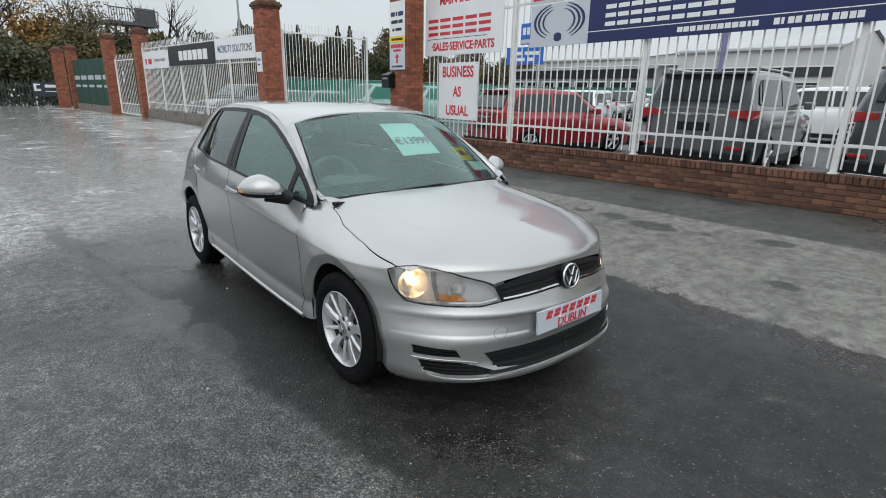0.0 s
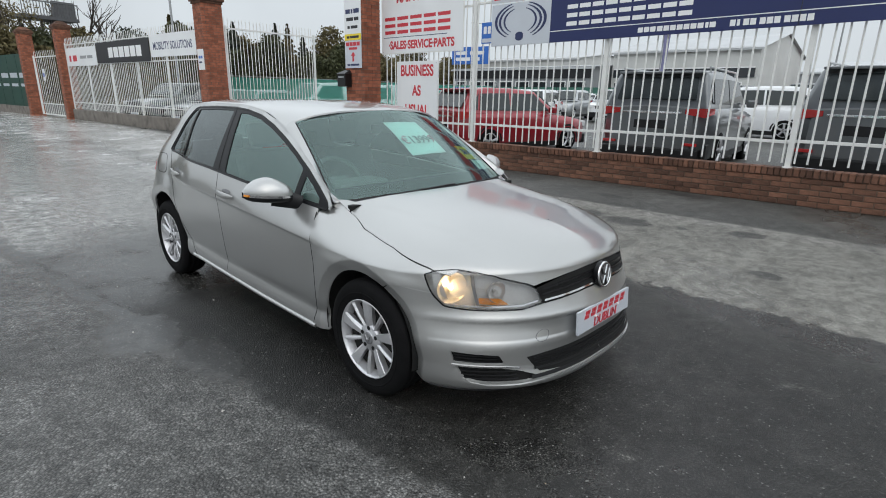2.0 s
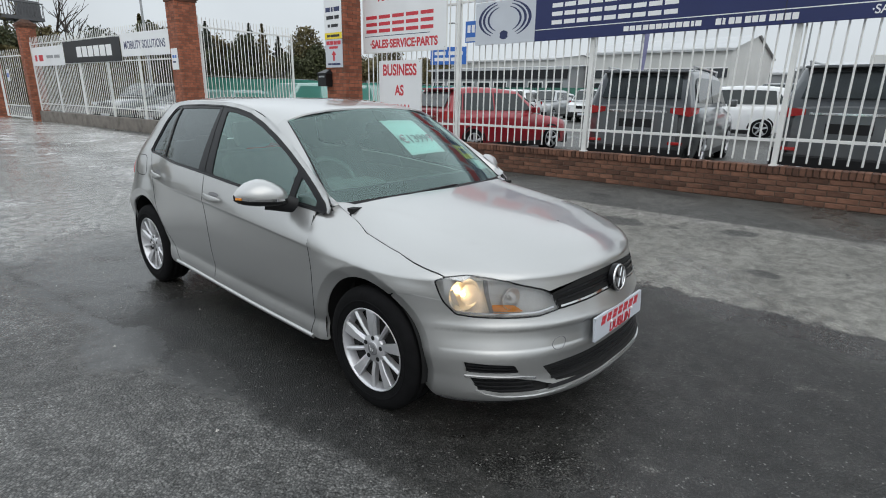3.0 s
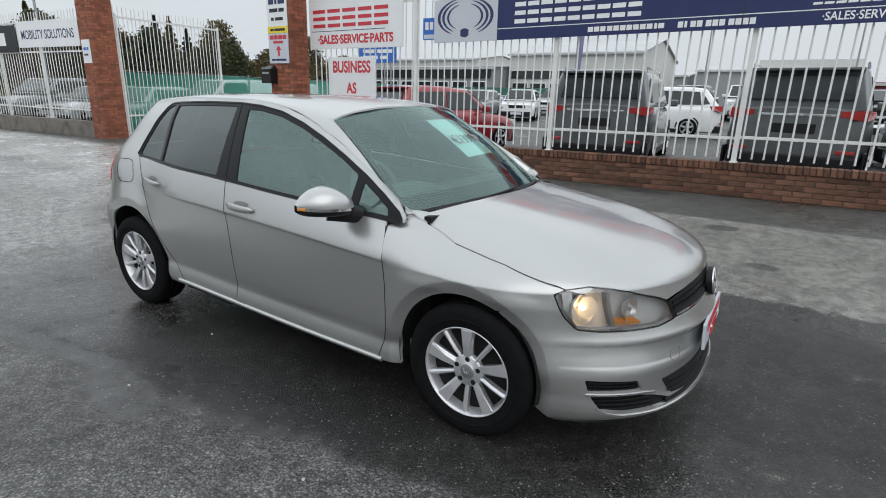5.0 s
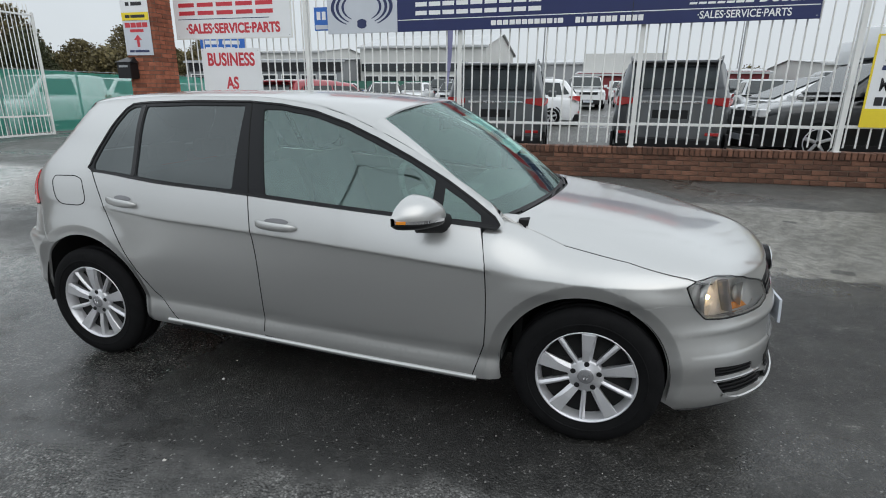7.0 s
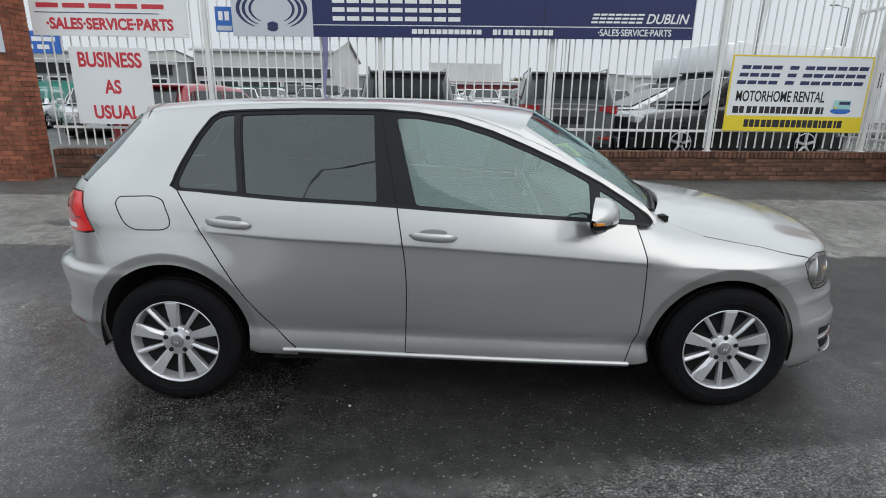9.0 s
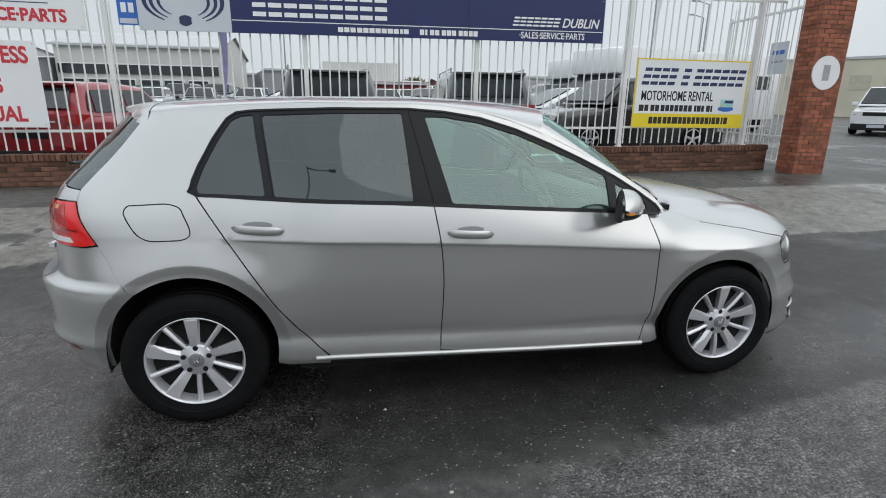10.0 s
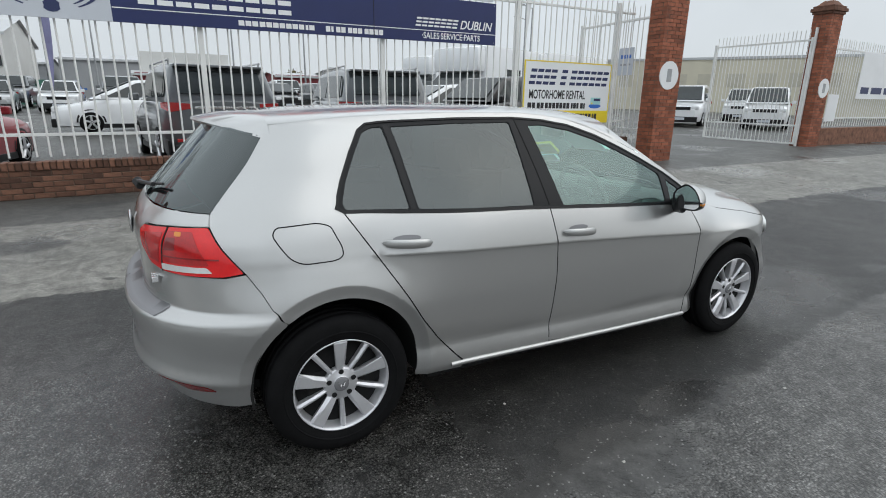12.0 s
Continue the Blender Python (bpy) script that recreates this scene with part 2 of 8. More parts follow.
    dark = mix(ramp(patches, 0.38, 0.66), (0.0165, 0.0160, 0.0150), (0.040, 0.0388, 0.0358))
    pale = mix(ramp(noise_node(1.1, 8, 0.66), 0.35, 0.68), (0.165, 0.160, 0.142), (0.235, 0.228, 0.204))
    spots = ramp(noise_node(1.9, 3, 0.5), 0.68, 0.70)
    pale = mix(math_node("MULTIPLY", spots, 0.8), pale, (0.035, 0.035, 0.034))
    foot = mix(ramp(noise_node(0.9, 7, 0.6), 0.35, 0.7), (0.060, 0.060, 0.055), (0.105, 0.103, 0.095))
    col = mix(path, mix(old, dark, pale), foot)
    # worn pale strip along the channel, and scuffed dry spots
    line = math_node("MULTIPLY", ramp(x, 4.78, 4.9), ramp(x, 5.06, 4.98))
    col = mix(math_node("MULTIPLY", line, ramp(noise_node(3.0, 6), 0.35, 0.6)), col, (0.22, 0.21, 0.195))
    scuff = math_node("MULTIPLY", ramp(noise_node(2.2, 10, 0.78), 0.60, 0.66), 0.65)
    col = mix(scuff, col, (0.13, 0.125, 0.115))
    col = mix(mul(coarse, ramp(noise_node(0.8, 7, 0.65), 0.28, 0.60, 0.45, 0.95)), col, mix(ramp(y, 0.9, 2.2), (0.150, 0.147, 0.141), (0.135, 0.132, 0.127)))
    # unseen ground behind the walk, paled so that it brightens the car's side
    col = mix(ramp(x, -4.0, -6.0, 0.0, 0.85), col, (0.42, 0.415, 0.40))
    col = mix(mul(ramp(y, 2.4, 3.8), ramp(noise_node(0.9, 7, 0.62), 0.34, 0.60, 0.25, 0.7), math_node("SUBTRACT", 1.0, old)), col, (0.075, 0.073, 0.070))
    # far road, old and pale; the sky's sheen is put into the colour
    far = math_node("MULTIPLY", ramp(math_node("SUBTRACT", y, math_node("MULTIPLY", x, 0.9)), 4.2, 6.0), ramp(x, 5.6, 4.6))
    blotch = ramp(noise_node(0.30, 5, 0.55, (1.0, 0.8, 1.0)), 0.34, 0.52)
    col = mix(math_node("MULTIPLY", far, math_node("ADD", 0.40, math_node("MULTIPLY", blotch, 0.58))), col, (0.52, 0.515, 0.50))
    # damp patches that keep their own outline
    damp = oval(4.42, 0.67, 0.20, 0.30)
    for cx, cy, rx, ry in ((4.70, -0.54, 0.14, 0.20), (6.36, 0.67, 0.14, 0.30), (4.54, 1.28, 0.16, 0.22), (5.6, 1.5, 0.12, 0.2), (3.55, -1.0, 0.10, 0.16), (4.2, 4.4, 0.25, 0.4), (3.6, 5.4, 0.2, 0.5), (5.9, 3.9, 0.2, 0.4)):
        damp = math_node("MAXIMUM", damp, oval(cx, cy, rx, ry))
    # wet strip beside the seam, with the sky's sheen painted pale into the colour
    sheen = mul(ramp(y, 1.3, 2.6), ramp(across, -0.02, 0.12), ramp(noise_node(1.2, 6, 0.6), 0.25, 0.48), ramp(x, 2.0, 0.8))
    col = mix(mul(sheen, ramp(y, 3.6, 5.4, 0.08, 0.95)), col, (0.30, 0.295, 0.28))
    col = mix(mul(damp, 0.8), col, (0.030, 0.030, 0.029))
    seam = mul(ramp(math_node("ABSOLUTE", across, 0), 0.13, 0.05), ramp(y, 0.2, 1.0), ramp(y, 6.0, 5.2), ramp(noise_node(1.3, 5), 0.36, 0.5))
    pool = math_node("MAXIMUM", seam, math_node("MAXIMUM", oval(-0.62, 1.55, 0.26, 0.42), oval(-0.42, 0.95, 0.16, 0.36)))
    col = mix(mul(pool, 0.75), col, (0.020, 0.0196, 0.0185))
    # stones in bitumen: every stone has its own shade, with dark binder between
    def shade(d, c, k):
        tone = math_node("ADD", 0.60, math_node("MULTIPLY", math_node("POWER", c, 2.4), k))
        return mul(tone, ramp(d, 0.30, 0.62, 1.18, 0.50))
    tone_f, tone_c = shade(fine_d, fine_c, 1.3), shade(big_d, big_c, 1.0)
    tone = n.new("ShaderNodeMix")
    l.new(coarse, tone.inputs[0]), l.new(tone_f, tone.inputs[2]), l.new(tone_c, tone.inputs[3])
    grit = math_node("SUBTRACT", 1.0, math_node("MULTIPLY", math_node("MAXIMUM", pool, math_node("MULTIPLY", old, 0.55)), 0.8))
    tone = math_node("ADD", 1.0, mul(grit, math_node("SUBTRACT", tone.outputs[0], 1.0)))
    speck = n.new("ShaderNodeVectorMath")
    speck.operation = "SCALE"
    l.new(col, speck.inputs[0])
    l.new(mul(tone, ramp(mottle, 0.32, 0.68, 0.62, 1.40)), speck.inputs["Scale"])
    col = speck.outputs[0]
    col = mix(mul(ramp(fine_k, 0.982, 0.992), 0.55), col, (0.30, 0.295, 0.28))
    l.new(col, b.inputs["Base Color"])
    # wet film: smoother in puddles and on the close-grained patch
    pud = ramp(noise_node(0.5, 5, 0.5, (1.0, 0.7, 1.0)), 0.54, 0.66)
    wet = math_node("MAXIMUM", math_node("MULTIPLY", pud, 0.6), math_node("MAXIMUM", math_node("MULTIPLY", pool, 0.75), math_node("MAXIMUM", math_node("MULTIPLY", far, ramp(noise_node(0.8, 7, 0.62), 0.30, 0.58, 0.45, 0.85)), math_node("MULTIPLY", sheen, 0.80))))
    wet = math_node("MAXIMUM", wet, mul(coarse, ramp(y, 1.2, 2.8), ramp(noise_node(1.6, 6, 0.6), 0.30, 0.60, 0.35, 0.75)))
    rough = math_node("SUBTRACT", math_node("ADD", math_node("SUBTRACT", 0.40, math_node("MULTIPLY", coarse, 0.14)), math_node("MULTIPLY", noise_node(3.5, 6), 0.20)), math_node("MULTIPLY", wet, 0.42))
    l.new(rough, b.inputs["Roughness"])
    bp = n.new("ShaderNodeBump")
    bp.inputs["Distance"].default_value = 0.005
    l.new(math_node("SUBTRACT", 1.0, math_node("MULTIPLY", wet, 0.93)), bp.inputs["Strength"])
    hi = n.new("ShaderNodeMix")
    l.new(coarse, hi.inputs[0])
    l.new(math_node("MULTIPLY", fine_d, -0.6), hi.inputs[2]), l.new(math_node("MULTIPLY", big_d, -1.2), hi.inputs[3])
    l.new(math_node("ADD", math_node("ADD", hi.outputs[0], math_node("MULTIPLY", fine_c, 0.25)), math_node("MULTIPLY", mottle, 0.8)), bp.inputs["Height"])
    l.new(bp.outputs[0], b.inputs["Normal"])
    g = mesh_object("ground", verts, faces, m)
    return tagged(g, "wet patched dark tarmac yard road and footpath", "ground", kind="structure")


build_ground()

# ---- boundary wall, piers and fence ----
FX = 6.73          # line of the fence
SL = -0.0115       # fall of the fence line along y


def shear(ob):
    """Lay a thing built level along the gentle fall of the boundary."""
    ob.matrix_world = Matrix(((1, 0, 0, 0), (0, 1, 0, 0), (0, SL, 1, 0), (0, 0, 0, 1))) @ ob.matrix_world
    return ob


# ---- the silver hatchback ----
CX = 0.85          # middle line of the car


def spline(knots):
    """A monotone cubic through (position, value) pairs, flat beyond the ends."""
    xs, vs = [k[0] for k in knots], [k[1] for k in knots]
    n = len(xs)
    d = [(vs[i + 1] - vs[i]) / (xs[i + 1] - xs[i]) for i in range(n - 1)]
    m = [d[0]] + [0.0 if d[i - 1] * d[i] <= 0 else 2 * d[i - 1] * d[i] / (d[i - 1] + d[i]) for i in range(1, n - 1)] + [d[-1]]

    def f(x):
        if x <= xs[0]:
            return vs[0]
        if x >= xs[-1]:
            return vs[-1]
        lo, hi = 0, n - 1
        while hi - lo > 1:
            mid = (lo + hi) // 2
            if xs[mid] <= x:
                lo = mid
            else:
                hi = mid
        h = xs[lo + 1] - xs[lo]
        t = (x - xs[lo]) / h
        return (vs[lo] * (1 + 2 * t) * (1 - t) ** 2 + m[lo] * h * t * (1 - t) ** 2
                + vs[lo + 1] * t * t * (3 - 2 * t) + m[lo + 1] * h * t * t * (t - 1))
    return f


crease_z = spline([(-0.9, 0.735), (-0.5, 0.735), (-0.2, 0.725), (0.1, 0.725), (0.33, 0.737), (0.457, 0.744), (1.0, 0.785), (1.555, 0.818), (2.343, 0.852), (3.0, 0.875)])
belt_z = spline([(0.35, 0.895), (0.70, 0.923), (1.51, 0.975), (1.67, 0.986), (2.29, 1.013), (2.58, 1.03), (3.3, 1.04)])
belt_w = spline([(0.35, 0.80), (0.7, 0.832), (1.2, 0.850), (1.6, 0.853), (2.2, 0.848), (2.65, 0.832), (3.3, 0.81)])
rail_z = spline([(0.40, 0.97), (0.653, 1.118), (0.985, 1.275), (1.325, 1.385), (1.67, 1.418), (2.0, 1.418), (2.45, 1.40), (2.80, 1.365), (3.0, 1.33)])
rail_w = spline([(0.40, 0.775), (0.653, 0.725), (0.985, 0.660), (1.325, 0.625), (1.67, 0.622), (2.1, 0.612), (2.6, 0.560), (3.0, 0.515)])
nose_y = spline([(0.16, -0.666), (0.185, -0.776), (0.21, -0.831), (0.245, -0.846), (0.27, -0.836), (0.32, -0.819), (0.40, -0.821), (0.424, -0.828), (0.432, -0.828), (0.445, -0.822), (0.48, -0.821), (0.522, -0.828), (0.534, -0.836), (0.542, -0.837), (0.556, -0.832), (0.60, -0.815), (0.63, -0.803), (0.68, -0.785), (0.735, -0.770)])
tail_y = spline([(0.16, 3.22), (0.21, 3.27), (0.30, 3.33), (0.37, 3.37), (0.388, 3.398), (0.396, 3.404), (0.41, 3.400), (0.45, 3.388), (0.52, 3.389), (0.60, 3.400), (0.636, 3.405), (0.648, 3.400), (0.658, 3.384), (0.676, 3.338), (0.688, 3.325), (0.80, 3.325), (0.92, 3.335), (1.0, 3.31), (1.05, 3.275), (1.2, 3.135), (1.36, 2.985), (1.42, 2.93)])
Y1, Y2, NR, ARC = -0.01, 2.60, 2.75, 1.25
nose_n = spline([(0.40, 2.5), (0.60, 2.02), (0.80, 2.02)])     # how square the nose is in plan, by height


ARCHES = ((0.03, 0.321, 0.345, 0.398), (2.635, 0.350, 0.352, 0.406))   # centre, opening and outer edge of each wheel arch
PROFILE = {}


def side_profile(y):
    """The upright profile of the body's side at y."""
    if y in PROFILE:
        return PROFILE[y]
    c, b = crease_z(y), belt_z(y)
    low = smooth01(y, 0.22, 0.42) * (1 - smooth01(y, 2.30, 2.65))
    back = smooth01(y, 2.34, 2.58)
    s = 0.037 * (min(2.2, max(0.2, y)) - 1.75) * (smooth01(y, -0.1, 0.3) * (1 - smooth01(y, 2.3, 2.8)))
    knots = [(0.14, 0.800), (0.175, 0.838 - 0.01 * low), (0.225 + s, 0.860 - 0.015 * low), (0.285 + s, 0.873 - 0.003 * low), (0.310 + s, 0.8755 - 0.005 * low), (0.340 + s, 0.878 - 0.0105 * low), (0.368 + s, 0.8795 - 0.0185 * low), (0.378 + s, 0.8798 - 0.0205 * low), (0.386 + s, 0.880 - 0.0205 * low), (0.425 + s, 0.8815 - 0.0155 * low), (0.48 + s / 2, 0.883 - 0.0090 * low), (0.55, 0.886 - 0.0045 * low + 0.006 * back), (0.64, 0.891 - 0.0028 * low + 0.008 * back), (c - 0.055, 0.8955 - 0.0035 * low), (c - 0.010, 0.8975 - 0.0028 * low - 0.006 * back), (c, 0.8985 - 0.0082 * back), (c + 0.007, 0.8973 - 0.0083 * back)]
    if b > c + 0.05:
        knots += [(b, belt_w(y))]
    r = rail_z(y)
    if r > b + 0.02:
        knots += [(b + (r - b) * 0.5, belt_w(y) + (rail_w(y) - belt_w(y)) * 0.45), (r, rail_w(y))]
    PROFILE[y] = spline(knots)
    return PROFILE[y]


def half_width(y, z):
    """Half the width of the body, before the ends are rounded off in plan."""
    w = side_profile(y)(z)
    # the shoulders draw in behind the rear door, and the wings towards the nose
    w -= 0.054 * smooth01(y, 1.98, 2.54) * smooth01(z, 0.60, 0.90) * (1 - smooth01(z, 1.04, 1.34))
    w -= 0.020 * (1 - smooth01(y, 0.2, 1.2)) + 0.018 * (1 - smooth01(y, 0.10, 0.42)) * smooth01(z, 0.64, 0.78)
    for cy, cz, inner, outer in ARCHES:
        d = math.hypot(y - cy, z - cz)
        w += (0.010 if cy < 1 else 0.004) * (1 - smooth01(d, outer, outer + 0.13)) * smooth01(z, 0.30, 0.42)
        if d < outer:
            w -= 0.024 * min(1.0, (outer - d) / (outer - inner))
    return w


def ends(a, z):
    """Plan rounding of the ends: y, and the share of the half width, for the unrolled length a."""
    if a < Y1:
        f = nose_y(z)
        th, n = max(0.0, 1 - (Y1 - a) / ARC) * math.pi / 2, nose_n(z)
        return f + (Y1 - f) * (1 - max(0.0, math.cos(th)) ** (2 / n)), math.sin(th) ** (2 / n)
    if a > Y2:
        r = tail_y(z)
        th = max(0.0, 1 - (a - Y2) / ARC) * math.pi / 2
        return r - (r - Y2) * (1 - max(0.0, math.cos(th)) ** (2 / NR)), math.sin(th) ** (2 / NR)
    return a, 1.0


def unroll_y(y, z):
    """The unrolled length a at which the side reaches y."""
    if y < Y1:
        f = nose_y(z)
        q = min(1.0, max(0.0, 1 - (y - f) / (Y1 - f)))
        return Y1 - ARC * (1 - math.acos(q ** (nose_n(z) / 2)) / (math.pi / 2))
    if y > Y2:
        r = tail_y(z)
        q = min(1.0, max(0.0, 1 - (r - y) / (r - Y2)))
        return Y2 + ARC * (1 - math.acos(q ** (NR / 2)) / (math.pi / 2))
    return y


def shell(a, z):
    """The right-hand side of the body; mirrored in x for the other side."""
    y, k = ends(a, z)
    return Vector((-half_width(y, z) * k, y, z))


spine_z = spline([(-0.9, 0.858), (-0.6, 0.868), (-0.45, 0.884), (-0.3, 0.910), (-0.2, 0.926), (-0.1, 0.939), (0.0, 0.951), (0.2, 0.975), (0.35, 0.993), (0.55, 1.01)])
dome_p = spline([(-0.8, 2.3), (-0.3, 2.8), (0.1, 3.4), (0.45, 4.4)])


def dome_lean(y):
    return 0.11 * smooth01(y, -0.50, -0.10) * (1 - smooth01(y, 0.20, 0.44))


def dome(a, v):
    """Wing top and bonnet: v runs from 0 at the crease to 1 on the middle line."""
    z0 = crease_z(-0.5) if a < Y1 else crease_z(a)
    z0 = crease_z(a) if a >= Y1 else 0.725 + 0.010 * min(1.0, (Y1 - a) / 0.5)
    o = shell(a, z0)
    s = max(0.0, 1 - (Y1 - a) / ARC) if a < Y1 else 1.0
    ty = (-0.46 + (Y1 + 0.46) * s ** 1.25) if a < Y1 else a
    p, q = dome_p(o.y), 1.62
    th = v * math.pi / 2
    g = math.sin(th) ** (2 / q)
    lean = dome_lean(o.y)
    h = lean * g + (1 - lean) * (1 - max(0.0, math.cos(th)) ** (2 / p))
    x, y = o.x * (1 - h), o.y + (ty - o.y) * h
    ridge = 0.005 * smooth01(abs(x), 0.575 + 0.05 * y, 0.525 + 0.05 * y) * smooth01(y, -0.78, -0.25) * smooth01(y, 0.36, 0.15)
    return Vector((x, y, z0 + (spine_z(y) - z0) * g + ridge))


def dome_at(x, y):
    """The unrolled (a, v) of a point of the bonnet given in plan (x negative on the right)."""
    if y >= Y1:
        a = y
    else:
        lo, hi = Y1 - ARC, Y1
        for _ in range(40):
            a = (lo + hi) / 2
            s = max(0.0, 1 - (Y1 - a) / ARC)
            o = shell(a, 0.735)
            ty = -0.46 + (Y1 + 0.46) * s ** 1.25
            # side of the line from the rim to the spine on which the point lies
            side = (0 - o.x) * (y - o.y) - (ty - o.y) * (x - o.x)
            if side > 0:
                lo = a
            else:
                hi = a
    o = shell(a, crease_z(a) if a >= Y1 else 0.735)
    share = min(1.0, max(0.0, x / o.x)) if abs(o.x) > 1e-6 else 1.0
    p, q, lean = dome_p(o.y), 1.62, dome_lean(o.y)
    lo, hi = 0.0, 1.0
    for _ in range(40):
        v = (lo + hi) / 2
        th = v * math.pi / 2
        h = lean * math.sin(th) ** (2 / q) + (1 - lean) * (1 - max(0.0, math.cos(th)) ** (2 / p))
        if 1 - h > share:
            lo = v
        else:
            hi = v
    return a, v


roof_mid = spline([(0.80, 1.385), (0.95, 1.415), (1.2, 1.438), (1.6, 1.453), (2.1, 1.450), (2.5, 1.434), (2.95, 1.400), (3.2, 1.365)])


def roof(u, y):
    """Roof skin, u from -1 to 1 across."""
    w, zr = rail_w(y), rail_z(y)
    if y > Y2:
        w = -shell(unroll_y(y, zr), zr).x
    h = roof_mid(y) - zr
    k = max(0.0, 1 - abs(u) ** 2.8) ** (1 / 1.6)
    return Vector((w * u, y, zr + h * k))


def screen(u, v):
    """Windscreen, u across, v from the scuttle to the roof."""
    b = Vector((0.735 * u, 0.235 + 0.20 * u * u, 0.985 - 0.045 * u * u))
    t = Vector((0.605 * u, 0.87 + 0.135 * u * u, 1.402 - 0.062 * u * u))
    p = b.lerp(t, v)
    bulge = 0.028 * 4 * v * (1 - v) * (1 - 0.5 * u * u)
    return p + Vector((0, -0.6, 0.8)) * bulge

KD = 0.55


def rim_z(a):
    return crease_z(a) if a >= Y1 else 0.725 + 0.010 * min(1.0, (Y1 - a) / 0.5)


def skin(a, t):
    """The whole right-hand skin: heights up to the crease, then on over the wing and bonnet."""
    z0 = rim_z(a)
    return shell(a, t) if t <= z0 or a > 0.505 else dome(a, min(1.0, (t - z0) / KD))


def skin_t(a, z):
    """The skin's t for a height on the wing."""
    z0 = rim_z(a)
    if z <= z0:
        return z
    lo, hi = 0.0, 1.0
    for _ in range(30):
        v = (lo + hi) / 2
        if dome(a, v).z < z:
            lo = v
        else:
            hi = v
    return z0 + KD * v


def skin_plan(x, y):
    a, v = dome_at(x, y)
    return a, rim_z(a) + KD * v


def inside(px, py, poly):
    res = np.zeros(len(px), bool)
    n = len(poly)
    for i in range(n):
        (x0, y0), (x1, y1) = poly[i], poly[(i + 1) % n]
        if y0 == y1:
            continue
        hit = ((y0 > py) != (y1 > py)) & (px < (x1 - x0) * (py - y0) / (y1 - y0) + x0)
        res ^= hit
    return res


def resample(poly, step):
    out = []
    for i, p in enumerate(poly):
        q = poly[(i + 1) % len(poly)]
        k = max(1, math.ceil(math.hypot(q[0] - p[0], q[1] - p[1]) / step))
        out += [(p[0] + (q[0] - p[0]) * j / k, p[1] + (q[1] - p[1]) * j / k) for j in range(k)]
    return out


def soften(poly, r=0.02, steps=4, keep=()):
    """Round the corners of an outline."""
    out, n = [], len(poly)
    for i, p in enumerate(poly):
        a, b = Vector(poly[i - 1]), Vector(poly[(i + 1) % n])
        c = Vector(p)
        if i in keep:
            out.append(tuple(c))
            continue
        la, lb = (a - c).length, (b - c).length
        k = min(r, la * 0.45, lb * 0.45)
        s, e = c + (a - c) * (k / la), c + (b - c) * (k / lb)
        for j in range(steps + 1):
            t = j / steps
            out.append(tuple(s * (1 - t) ** 2 + c * 2 * t * (1 - t) + e * t * t))
    return out


